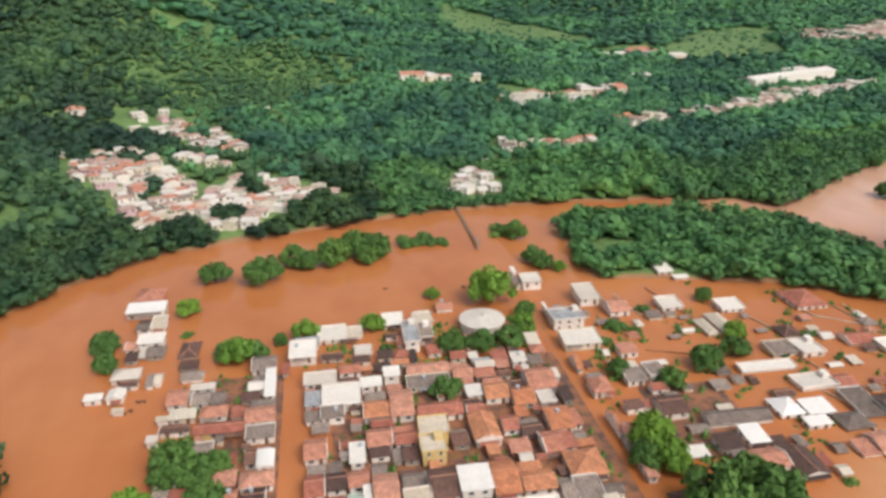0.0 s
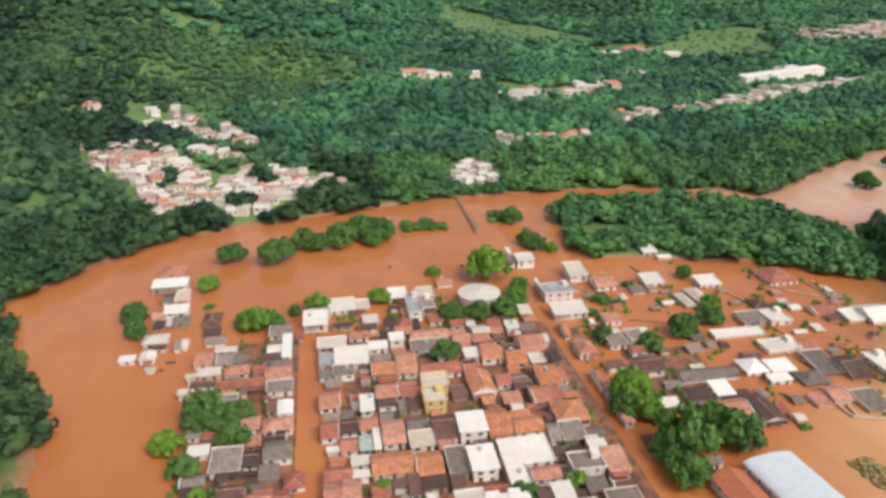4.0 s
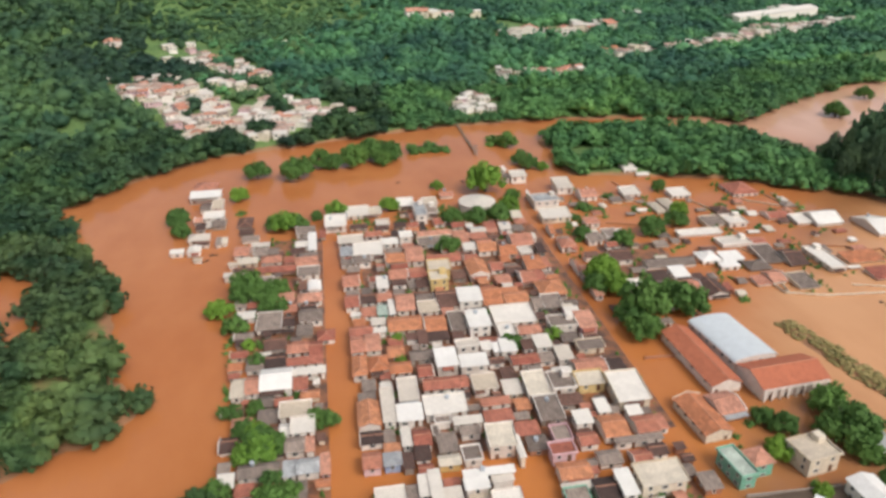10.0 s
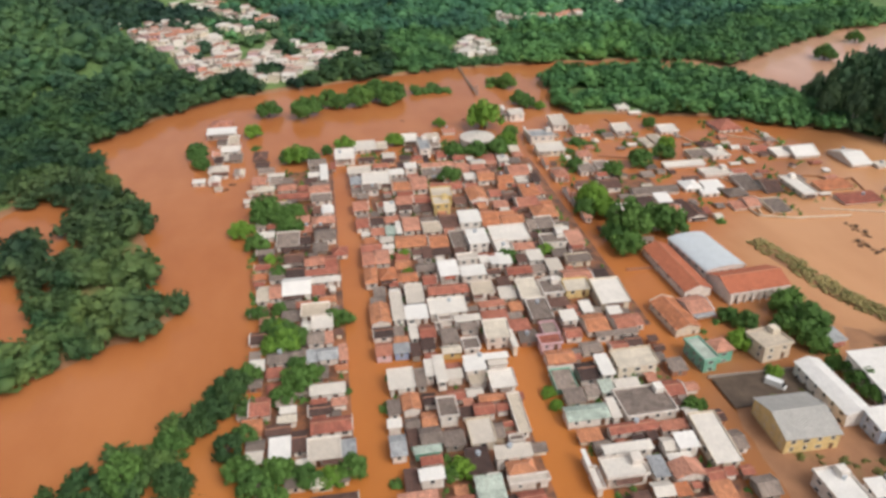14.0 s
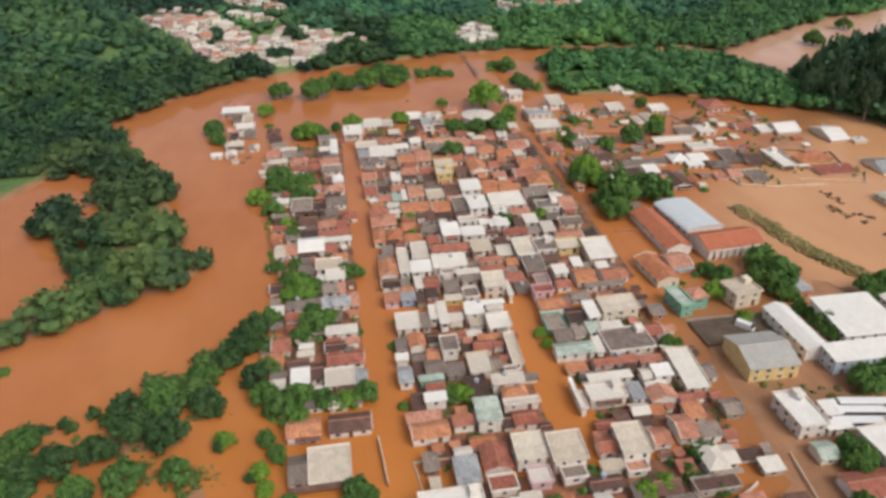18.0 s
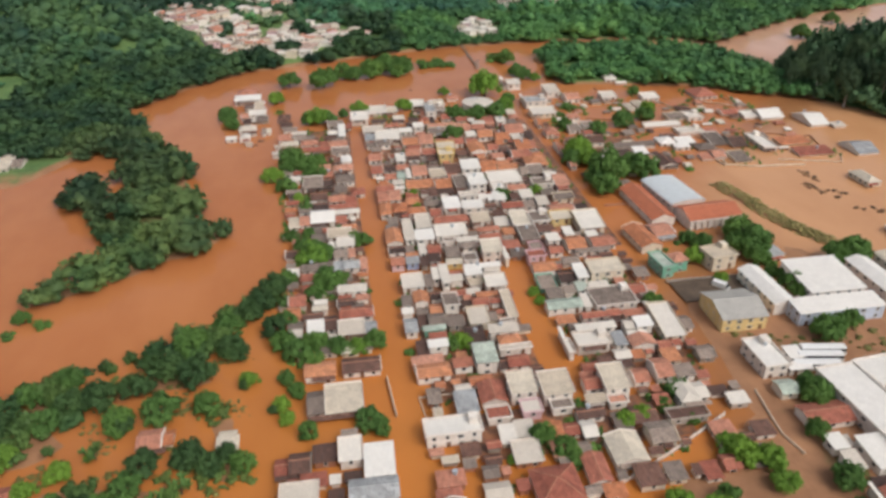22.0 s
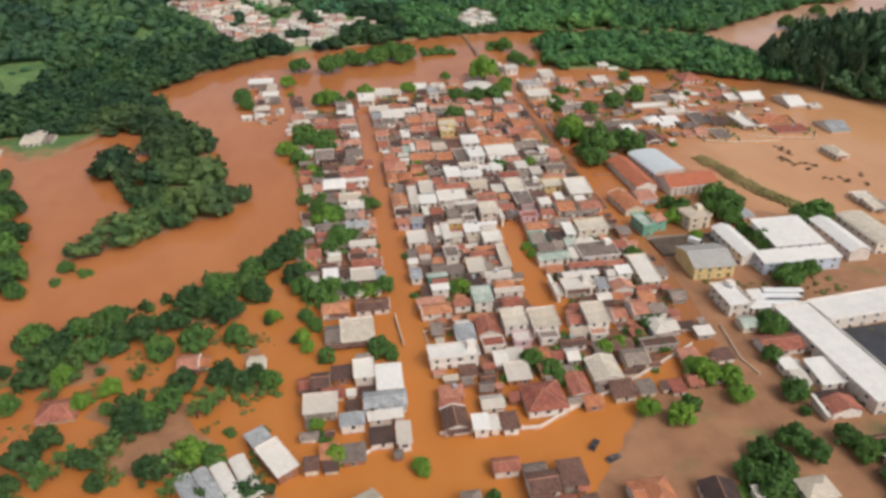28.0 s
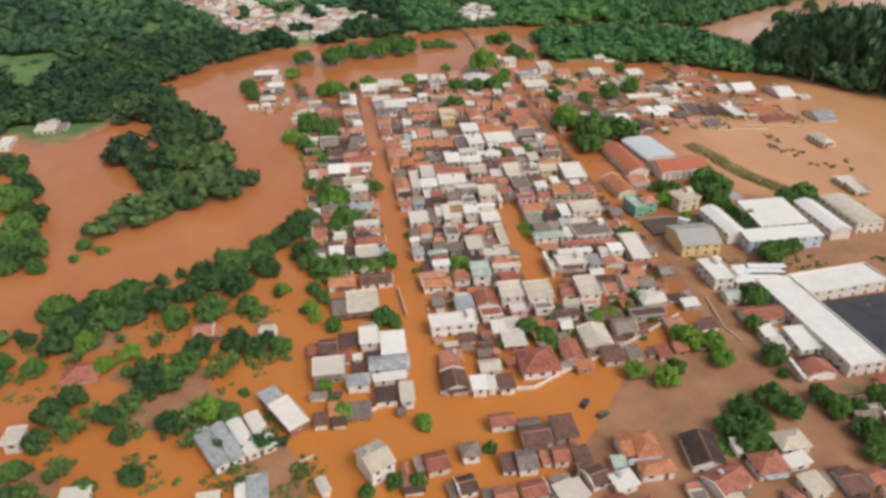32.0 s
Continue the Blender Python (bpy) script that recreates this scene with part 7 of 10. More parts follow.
house(66.7, 191.9, 2.2, 2.6, -2.4, 1.7, "m", "w", "o", group="back-yard buildings")
house(13.4, 115.2, 2.2, 2.8, -2.4, 1.8, "m", "k", "o", group="back-yard buildings")
house(23.3, 110.6, 2.4, 2.8, -2.4, 1.8, "g", "k", "c", group="back-yard buildings")
house(70.3, 154.0, 3.4, 3.3, -2.4, 1.7, "g", "k", "w", group="back-yard buildings")
house(56.0, 118.7, 2.1, 3.3, -2.4, 1.5, "g", "d", "o", group="back-yard buildings")
house(61.7, 99.7, 2.4, 2.8, -2.4, 1.9, "g", "r", "w", group="back-yard buildings")
house(69.3, 202.3, 2.1, 2.2, -2.4, 1.5, "m", "r", "w", group="back-yard buildings")
house(69.3, 71.2, 2.3, 2.3, -2.4, 1.9, "m", "k", "g", group="back-yard buildings")
house(61.9, 204.8, 2.8, 2.0, -2.4, 2.1, "m", "d", "o", group="back-yard buildings")
house(67.9, 87.4, 2.7, 2.1, -2.4, 1.7, "g", "r", "w", group="back-yard buildings")
house(30.9, 96.3, 3.6, 2.1, -2.4, 2.1, "m", "w", "c", group="back-yard buildings")
house(4.4, 19.1, 3.1, 2.3, -2.4, 1.7, "g", "d", "c", group="back-yard buildings")
house(12.8, 15.8, 2.9, 2.8, -2.4, 1.6, "m", "w", "w", group="back-yard buildings")
house(4.7, 13.8, 3.1, 2.7, -2.4, 1.6, "m", "t", "w", group="back-yard buildings")
house(0.7, 3.3, 2.5, 2.1, -2.4, 1.8, "g", "t", "o", group="back-yard buildings")
house(23.8, 0.8, 3.7, 2.2, -2.4, 1.9, "m", "p", "w", group="back-yard buildings")
house(12.7, 41.3, 2.6, 2.5, -2.4, 1.9, "m", "p", "w", group="back-yard buildings")
house(20.6, 31.5, 2.5, 2.1, -2.4, 2.2, "g", "r", "c", group="back-yard buildings")
house(20.5, 28.4, 2.3, 2.1, -2.4, 1.7, "g", "r", "c", group="back-yard buildings")
house(26.2, 41.0, 2.5, 2.3, -2.4, 1.8, "m", "r", "o", group="back-yard buildings")
house(47.3, 55.9, 2.8, 2.4, -2.4, 1.8, "g", "k", "w", group="back-yard buildings")
house(45.2, 20.2, 2.2, 2.6, -2.4, 1.6, "g", "r", "o", group="back-yard buildings")
house(50.0, 20.3, 3.3, 2.6, -2.4, 1.5, "m", "d", "o", group="back-yard buildings")
house(46.9, 52.9, 2.0, 2.3, -2.4, 1.9, "m", "r", "w", group="back-yard buildings")
house(56.1, 4.3, 2.2, 2.0, -2.4, 2.0, "g", "r", "c", group="back-yard buildings")
house(64.9, 30.3, 2.2, 2.4, -2.4, 1.8, "m", "d", "g", group="back-yard buildings")
house(70.9, 56.2, 2.9, 2.4, -2.4, 2.2, "m", "d", "o", group="back-yard buildings")
house(53.5, 20.3, 2.6, 2.8, -2.4, 1.9, "m", "d", "o", group="back-yard buildings")
house(52.2, 51.0, 2.0, 2.1, -2.4, 1.7, "m", "k", "o", group="back-yard buildings")
house(65.6, 6.2, 2.7, 2.4, -2.4, 2.0, "m", "r", "w", group="back-yard buildings")
house(67.3, 30.9, 2.3, 2.4, -2.4, 1.8, "m", "k", "o", group="back-yard buildings")
house(49.6, -29.0, 2.1, 2.5, -2.4, 1.9, "g", "d", "w", group="back-yard buildings")
house(58.0, -32.3, 3.2, 3.0, -2.4, 2.0, "m", "k", "o", group="back-yard buildings")
house(64.4, -11.3, 2.2, 2.0, -2.4, 2.1, "g", "p", "g", group="back-yard buildings")
house(22.7, -38.6, 3.7, 2.3, -2.4, 2.2, "g", "k", "w", group="back-yard buildings")
house(30.7, -35.4, 2.1, 3.0, -2.4, 1.9, "g", "k", "w", group="back-yard buildings")
house(-8.9, -20.1, 3.4, 2.4, -2.4, 1.6, "g", "p", "c", group="back-yard buildings")
house(-2.1, -25.4, 3.2, 2.7, -2.4, 1.7, "m", "k", "o", group="back-yard buildings")
house(41.5, -30.5, 3.5, 2.1, -2.4, 1.7, "m", "d", "c", group="back-yard buildings")
house(8.1, -34.2, 2.9, 3.0, -2.4, 2.0, "m", "r", "o", group="back-yard buildings")
house(65.9, -7.5, 3.6, 3.0, -2.4, 1.5, "m", "r", "c", group="back-yard buildings")
house(47.7, -37.9, 2.0, 3.1, -2.4, 1.9, "m", "d", "w", group="back-yard buildings")
house(47.6, -10.1, 2.6, 2.3, -2.4, 1.9, "g", "d", "c", group="back-yard buildings")
house(4.7, -21.0, 3.5, 2.7, -2.4, 2.2, "g", "r", "g", group="back-yard buildings")
house(5.4, -29.3, 2.0, 2.5, -2.4, 2.2, "g", "p", "o", group="back-yard buildings")
house(71.4, -13.6, 2.4, 2.7, -2.4, 2.0, "m", "k", "g", group="back-yard buildings")
house(19.4, -29.4, 2.4, 2.3, -2.4, 1.8, "m", "k", "c", group="back-yard buildings")
house(65.1, -30.5, 2.7, 2.9, -2.4, 1.5, "g", "d", "o", group="back-yard buildings")
house(51.1, -10.3, 2.4, 2.2, -2.4, 1.7, "m", "p", "o", group="back-yard buildings")
house(-28.6, 76.1, 3.3, 3.2, -2.4, 1.7, "m", "d", "g", group="back-yard buildings")
house(-20.7, 44.6, 2.3, 2.6, -2.4, 1.9, "g", "k", "g", group="back-yard buildings")
house(-30.4, 162.5, 2.3, 2.2, -2.4, 2.0, "m", "k", "o", group="back-yard buildings")
house(-18.0, 63.3, 3.7, 2.9, -2.4, 1.5, "g", "t", "c", group="back-yard buildings")
house(-29.0, 174.2, 2.1, 3.2, -2.4, 2.1, "g", "k", "c", group="back-yard buildings")
house(-33.0, 153.3, 3.5, 2.4, -2.4, 1.6, "g", "d", "w", group="back-yard buildings")
house(-17.8, 104.4, 2.0, 3.1, -2.4, 1.7, "g", "w", "g", group="back-yard buildings")
house(-41.6, 137.3, 3.3, 3.0, -2.4, 1.5, "g", "r", "o", group="back-yard buildings")
house(-17.7, 91.9, 2.2, 3.2, -2.4, 1.6, "m", "k", "o", group="back-yard buildings")
house(-23.3, 128.5, 3.6, 2.3, -2.4, 1.7, "g", "k", "o", group="back-yard buildings")
house(-40.9, 129.1, 2.6, 3.2, -2.4, 2.0, "m", "d", "g", group="back-yard buildings")
house(-29.8, 29.4, 2.8, 2.2, -2.4, 1.8, "m", "w", "o", group="back-yard buildings")
house(-17.6, 79.3, 2.2, 2.7, -2.4, 1.8, "m", "d", "c", group="back-yard buildings")
house(-32.3, 132.9, 2.4, 2.2, -2.4, 1.8, "m", "d", "g", group="back-yard buildings")
house(-38.8, 75.9, 3.0, 2.5, -2.4, 1.9, "g", "p", "g", group="back-yard buildings")
house(-37.2, 98.3, 2.8, 2.0, -2.4, 2.0, "g", "r", "o", group="back-yard buildings")
house(-29.1, 78.9, 2.8, 2.2, -2.4, 2.0, "m", "p", "o", group="back-yard buildings")
house(-21.7, 169.4, 2.4, 2.1, -2.4, 1.7, "g", "d", "w", group="back-yard buildings")
house(-17.6, 86.9, 2.1, 3.5, -2.4, 1.7, "g", "t", "o", group="back-yard buildings")
house(-34.9, 27.6, 2.1, 2.8, -2.4, 1.7, "m", "r", "o", group="back-yard buildings")
house(-35.0, 174.7, 2.1, 2.1, -2.4, 1.9, "m", "p", "g", group="back-yard buildings")
house(-43.3, -33.3, 2.8, 2.5, -2.4, 2.0, "m", "k", "g", group="back-yard buildings")
house(-42.2, -23.0, 2.0, 2.7, -2.4, 1.8, "g", "r", "o", group="back-yard buildings")
house(-23.6, -47.2, 2.2, 2.7, -2.4, 1.8, "g", "k", "o", group="back-yard buildings")
house(-32.7, -23.8, 2.6, 2.5, -2.4, 1.8, "m", "w", "w", group="back-yard buildings")
house(-39.0, -36.7, 2.5, 2.1, -2.4, 1.5, "g", "d", "o", group="back-yard buildings")
house(129.3, 138.8, 2.9, 4.8, -2.4, 1.4, "h", "k", "g", group="back-yard buildings")
house(126.4, 218.2, 5.8, 5.3, -2.4, 1.4, "m", "k", "c", group="back-yard buildings")
house(102.3, 187.0, 3.4, 4.0, -2.4, 0.9, "m", "c", "g", group="back-yard buildings")
house(135.8, 170.1, 2.5, 4.9, -2.4, 0.9, "g", "d", "g", group="back-yard buildings")
house(105.4, 217.6, 4.7, 3.4, -2.4, 1.0, "m", "k", "o", group="back-yard buildings")
house(112.8, 169.8, 3.5, 2.7, -2.4, 1.5, "m", "k", "c", group="back-yard buildings")
house(168.3, 172.8, 5.2, 2.9, -2.4, 0.7, "g", "w", "o", group="back-yard buildings")
house(118.1, 214.3, 2.8, 4.9, -2.4, 1.0, "h", "c", "c", group="back-yard buildings")
house(105.2, 150.3, 5.9, 4.4, -2.4, 0.9, "g", "k", "o", group="back-yard buildings")
house(96.5, 190.5, 3.8, 2.4, -2.4, 1.2, "g", "p", "g", group="back-yard buildings")
house(201.5, 196.5, 5.7, 5.4, -2.4, 0.9, "h", "k", "g", group="back-yard buildings")
house(105.8, 167.6, 4.3, 2.5, -2.4, 1.4, "g", "k", "o", group="back-yard buildings")
house(99.1, 140.5, 5.7, 4.6, -2.4, 1.2, "m", "w", "o", group="back-yard buildings")
house(88.0, 151.1, 2.9, 3.5, -2.4, 0.8, "m", "r", "w", group="back-yard buildings")
house(130.1, 130.1, 2.7, 4.7, -2.4, 1.3, "m", "r", "o", group="back-yard buildings")
house(202.5, 155.8, 2.9, 2.9, -2.4, 1.1, "m", "w", "g", group="back-yard buildings")
house(112.2, 206.8, 4.5, 3.6, -2.4, 1.0, "h", "p", "w", group="back-yard buildings")
house(93.1, 232.1, 3.8, 4.8, -2.4, 1.4, "g", "k", "c", group="back-yard buildings")
house(129.4, 176.8, 5.1, 4.1, -2.4, 0.9, "m", "k", "c", group="back-yard buildings")
house(177.4, 195.5, 4.0, 3.3, -2.4, 1.3, "m", "c", "c", group="back-yard buildings")
house(159.0, 199.2, 4.1, 3.1, -2.4, 0.9, "g", "k", "o", group="back-yard buildings")
house(131.1, 171.4, 3.7, 4.8, -2.4, 1.0, "g", "k", "c", group="back-yard buildings")
house(85.5, 125.1, 4.8, 5.3, -2.4, 0.9, "h", "d", "g", group="back-yard buildings")
house(88.0, 190.3, 2.7, 3.9, -2.4, 0.9, "m", "d", "c", group="back-yard buildings")
house(192.0, 164.5, 2.4, 3.4, -2.4, 1.4, "h", "d", "w", group="back-yard buildings")
house(111.6, 186.2, 5.9, 2.6, -2.4, 0.9, "m", "w", "o", group="back-yard buildings")
house(197.7, 191.1, 3.7, 3.5, -2.4, 1.1, "h", "p", "w", group="back-yard buildings")
house(170.2, 157.4, 3.8, 3.0, -2.4, 1.0, "m", "k", "c", group="back-yard buildings")
house(175.1, 161.3, 5.4, 2.9, -2.4, 0.9, "h", "r", "c", group="back-yard buildings")
house(124.2, 169.6, 5.8, 5.2, -2.4, 0.8, "m", "k", "c", group="back-yard buildings")
house(112.9, 124.2, 3.7, 2.3, -2.4, 1.2, "h", "k", "w", group="back-yard buildings")
house(97.2, 196.9, 2.2, 4.4, -2.4, 0.8, "g", "w", "o", group="back-yard buildings")
house(110.9, 219.5, 3.1, 3.1, -2.4, 1.0, "g", "d", "g", group="back-yard buildings")
house(144.3, 187.7, 3.3, 4.2, -2.4, 0.8, "m", "c", "w", group="back-yard buildings")
house(138.0, 134.3, 3.4, 4.5, -2.4, 0.8, "g", "k", "o", group="back-yard buildings")
house(204.2, 165.3, 5.4, 3.5, -2.4, 1.0, "h", "r", "o", group="back-yard buildings")
house(101.5, 225.1, 2.8, 3.8, -2.4, 1.3, "m", "k", "c", group="back-yard buildings")
house(132.8, 204.7, 4.8, 2.8, -2.4, 1.3, "g", "w", "w", group="back-yard buildings")
house(176.2, 173.5, 3.8, 4.9, -2.4, 0.8, "m", "c", "g", group="back-yard buildings")
house(126.1, 201.8, 4.1, 2.9, -2.4, 1.0, "g", "k", "o", group="back-yard buildings")
house(180.4, 204.3, 4.4, 4.6, -2.4, 1.4, "g", "p", "g", group="back-yard buildings")
house(178.8, 190.6, 4.5, 4.7, -2.4, 1.0, "g", "w", "w", group="back-yard buildings")
house(198.9, 147.7, 5.7, 3.8, -2.4, 1.2, "m", "p", "c", group="back-yard buildings")
house(185.9, 134.6, 5.0, 2.5, -2.4, 1.0, "g", "w", "o", group="back-yard buildings")
house(124.1, 140.2, 3.9, 4.0, -2.4, 0.9, "m", "d", "w", group="back-yard buildings")
house(104.6, 122.9, 3.4, 4.9, -2.4, 1.4, "g", "w", "w", group="back-yard buildings")
house(118.6, 158.3, 4.9, 2.5, -2.4, 0.8, "m", "c", "o", group="back-yard buildings")
house(185.4, 150.3, 3.5, 5.3, -2.4, 1.0, "m", "k", "w", group="back-yard buildings")
house(132.9, 218.2, 4.1, 3.9, -2.4, 1.4, "g", "k", "c", group="back-yard buildings")
house(132.3, 125.5, 3.2, 3.8, -2.4, 1.3, "g", "c", "c", group="back-yard buildings")
house(203.4, 202.7, 3.0, 5.3, -2.4, 0.9, "h", "w", "w", group="back-yard buildings")
house(187.3, 179.0, 4.9, 3.3, -2.4, 1.3, "m", "d", "g", group="back-yard buildings")
house(137.3, 215.4, 3.9, 2.8, -2.4, 0.7, "g", "k", "c", group="back-yard buildings")
house(160.0, 211.2, 2.3, 3.9, -2.4, 0.8, "g", "k", "w", group="back-yard buildings")
house(136.5, -88.6, 6.5, 5.7, -2.4, 2.0, "h", "r", "w", group="back-yard buildings")
house(114.5, -105.3, 6.9, 5.3, -1.9, 2.3, "m", "w", "w", group="back-yard buildings")
house(70.1, -88.9, 4.5, 7.7, -2.3, 1.8, "g", "d", "w", group="back-yard buildings")
house(144.4, -67.5, 3.7, 8.5, -1.2, 1.9, "f", "k", "c", group="back-yard buildings")
house(33.0, -91.1, 6.9, 5.3, -1.5, 1.7, "m", "w", "w", group="back-yard buildings")
house(78.5, -111.9, 5.7, 6.5, -1.3, 2.2, "m", "p", "w", group="back-yard buildings")
house(128.6, -64.0, 7.7, 4.1, -2.4, 2.0, "m", "r", "w", group="back-yard buildings")
house(102.7, -88.0, 5.7, 6.5, -1.3, 2.3, "h", "p", "w", group="back-yard buildings")
house(89.9, -106.9, 6.5, 5.7, -2.8, 1.8, "m", "w", "w", group="back-yard buildings")
house(84.2, -64.2, 2.1, 4.9, -1.4, 2.4, "h", "d", "c", group="back-yard buildings")
house(82.2, 136.0, 3.0, 7.7, -2.3, 2.3, "m", "p", "w", group="back-yard buildings")
house(93.1, -97.5, 6.1, 6.1, -1.2, 2.1, "g", "d", "o", group="back-yard buildings")
house(105.5, -69.4, 4.9, 7.3, -2.8, 1.7, "m", "r", "c", group="back-yard buildings")
house(111.6, -100.6, 6.1, 3.3, -1.6, 1.8, "m", "c", "w", group="back-yard buildings")
house(19.1, -90.8, 7.7, 4.5, -2.9, 1.9, "m", "p", "w", group="back-yard buildings")
house(125.8, -113.0, 4.1, 8.1, -2.8, 1.9, "m", "c", "w", group="back-yard buildings")
house(110.4, -82.7, 6.1, 6.1, -2.3, 1.8, "m", "r", "w", group="back-yard buildings")
house(110.3, -72.1, 4.5, 6.9, -2.5, 1.7, "h", "d", "o", group="back-yard buildings")
house(-30.2, -86.6, 7.3, 4.9, -2.4, 1.6, "m", "c", "w", group="back-yard buildings")
house(136.2, -70.6, 3.7, 5.3, -2.4, 2.0, "g", "r", "c", group="back-yard buildings")
house(111.1, -77.0, 5.7, 2.5, -2.9, 2.2, "m", "r", "w", group="back-yard buildings")
house(94.7, -75.8, 6.9, 5.3, -2.2, 2.2, "m", "c", "g", group="back-yard buildings")
house(95.4, 112.0, 6.5, 2.9, -2.7, 2.2, "m", "k", "w", group="back-yard buildings")
house(59.6, -97.3, 4.9, 7.3, -2.1, 1.6, "g", "p", "w", group="back-yard buildings")
house(121.4, -66.6, 5.7, 6.5, -1.9, 2.1, "f", "k", "w", group="back-yard buildings")
house(121.0, -77.5, 4.9, 7.3, -2.1, 1.8, "m", "k", "o", group="back-yard buildings")
house(-2.9, -84.8, 7.7, 4.5, -2.4, 2.2, "m", "r", "w", group="back-yard buildings")
house(19.2, -97.6, 4.5, 7.7, -2.0, 1.8, "h", "d", "g", group="back-yard buildings")
house(82.6, -89.4, 1.7, 4.9, -1.9, 2.1, "g", "d", "w", group="back-yard buildings")
house(106.3, -105.5, 4.1, 6.5, -2.9, 2.1, "g", "p", "c", group="back-yard buildings")
house(73.2, -100.1, 3.3, 6.1, -1.4, 1.6, "g", "r", "w", group="back-yard buildings")
house(123.8, -105.9, 6.1, 5.7, -1.2, 2.4, "m", "k", "w", group="back-yard buildings")
house(42.8, -95.6, 6.5, 5.7, -1.1, 2.3, "m", "w", "w", group="back-yard buildings")
house(1.5, -91.3, 6.9, 5.3, -2.0, 2.1, "h", "p", "o", group="back-yard buildings")
house(55.3, -91.7, 2.9, 6.1, -1.4, 1.9, "g", "p", "w", group="back-yard buildings")
house(15.0, -70.1, 4.1, 5.3, -1.2, 1.6, "m", "d", "g", group="back-yard buildings")
house(101.1, -82.5, 7.7, 4.1, -2.1, 1.6, "m", "d", "o", group="back-yard buildings")
house(101.7, -108.5, 4.5, 6.9, -2.3, 2.3, "g", "r", "c", group="back-yard buildings")
house(74.2, 202.3, 5.1, 5.7, -2.6, 2.3, "h", "p", "o", group="back-yard buildings")
house(144.1, -85.7, 7.3, 4.9, -2.9, 2.1, "g", "d", "w", group="back-yard buildings")
house(-24.5, -72.3, 4.9, 1.7, -1.8, 1.6, "m", "d", "c", group="back-yard buildings")
house(-5.5, -78.8, 4.9, 6.9, -1.7, 2.1, "g", "p", "w", group="back-yard buildings")
house(103.3, -99.4, 6.1, 5.3, -2.4, 2.2, "g", "r", "w", group="back-yard buildings")
house(55.1, 216.4, 5.7, 4.1, -2.8, 1.9, "g", "r", "w", group="back-yard buildings")
house(28.8, 218.3, 2.1, 5.7, -2.2, 1.9, "m", "p", "w", group="back-yard buildings")
house(35.5, -86.5, 3.7, 3.7, -2.4, 1.6, "f", "k", "w", group="back-yard buildings")
house(110.3, -111.1, 7.7, 4.1, -2.3, 2.2, "g", "p", "w", group="back-yard buildings")
house(68.3, 220.3, 5.3, 5.3, -2.7, 2.3, "m", "r", "w", group="back-yard buildings")
house(102.2, -62.8, 5.3, 5.3, -3.0, 1.9, "m", "r", "w", group="back-yard buildings")
house(88.1, -90.8, 6.5, 5.7, -1.9, 2.1, "g", "r", "w", group="back-yard buildings")
house(17.6, -84.8, 4.5, 5.3, -2.1, 1.8, "g", "r", "g", group="back-yard buildings")
house(85.4, -106.6, 2.1, 6.5, -1.2, 2.2, "g", "r", "w", group="back-yard buildings")
house(97.9, -86.3, 2.1, 3.3, -1.1, 1.6, "m", "k", "w", group="back-yard buildings")
house(76.3, -95.8, 5.3, 2.5, -2.7, 1.7, "m", "k", "w", group="back-yard buildings")
house(127.4, -70.2, 5.7, 5.7, -1.3, 1.9, "g", "r", "w", group="back-yard buildings")
house(137.2, -66.5, 7.3, 2.5, -1.5, 1.9, "m", "p", "w", group="back-yard buildings")
house(112.6, -93.4, 5.3, 6.9, -1.4, 2.1, "g", "p", "w", group="back-yard buildings")
house(107.6, -99.0, 1.7, 6.1, -1.6, 2.0, "m", "p", "w", group="back-yard buildings")
house(117.0, -91.1, 2.9, 4.9, -1.1, 2.3, "h", "d", "g", group="back-yard buildings")
house(108.6, -91.9, 2.5, 6.9, -2.6, 2.0, "m", "p", "g", group="back-yard buildings")
house(-13.7, 128.5, 5.7, 6.5, -2.4, 1.9, "h", "r", "w", group="back-yard buildings")
house(127.2, -85.1, 7.7, 4.1, -2.3, 1.6, "g", "p", "o", group="back-yard buildings")
house(81.1, -99.0, 4.1, 6.5, -2.8, 1.7, "m", "p", "w", group="back-yard buildings")
house(125.0, -76.4, 2.9, 6.1, -2.4, 2.4, "m", "k", "c", group="back-yard buildings")
house(89.0, -65.9, 6.5, 2.9, -2.8, 1.9, "g", "d", "o", group="back-yard buildings")
house(110.3, -65.6, 4.1, 4.5, -2.7, 2.1, "m", "p", "o", group="back-yard buildings")
house(-19.1, -85.7, 6.1, 6.1, -1.8, 1.5, "f", "c", "w", group="back-yard buildings")
house(60.2, 226.1, 7.3, 4.9, -1.1, 2.3, "m", "k", "w", group="back-yard buildings")
house(96.5, -112.0, 4.5, 7.7, -1.8, 2.1, "h", "r", "w", group="back-yard buildings")
house(118.5, -113.0, 6.5, 5.7, -1.3, 2.3, "m", "k", "c", group="back-yard buildings")
house(12.1, -94.1, 5.7, 4.9, -2.1, 1.9, "g", "p", "w", group="back-yard buildings")
house(39.5, 210.7, 4.9, 7.3, -1.1, 2.0, "g", "r", "w", group="back-yard buildings")
house(132.3, -87.9, 1.7, 6.9, -2.5, 1.9, "g", "d", "w", group="back-yard buildings")
house(145.6, -75.3, 6.5, 5.3, -2.9, 2.2, "f", "c", "w", group="back-yard buildings")
house(-26.0, -93.2, 2.5, 5.3, -2.5, 1.8, "f", "k", "w", group="back-yard buildings")
house(2.6, -97.6, 6.1, 6.1, -2.1, 1.7, "m", "k", "w", group="back-yard buildings")
house(14.3, 208.7, 6.1, 3.7, -1.5, 1.9, "m", "d", "c", group="back-yard buildings")
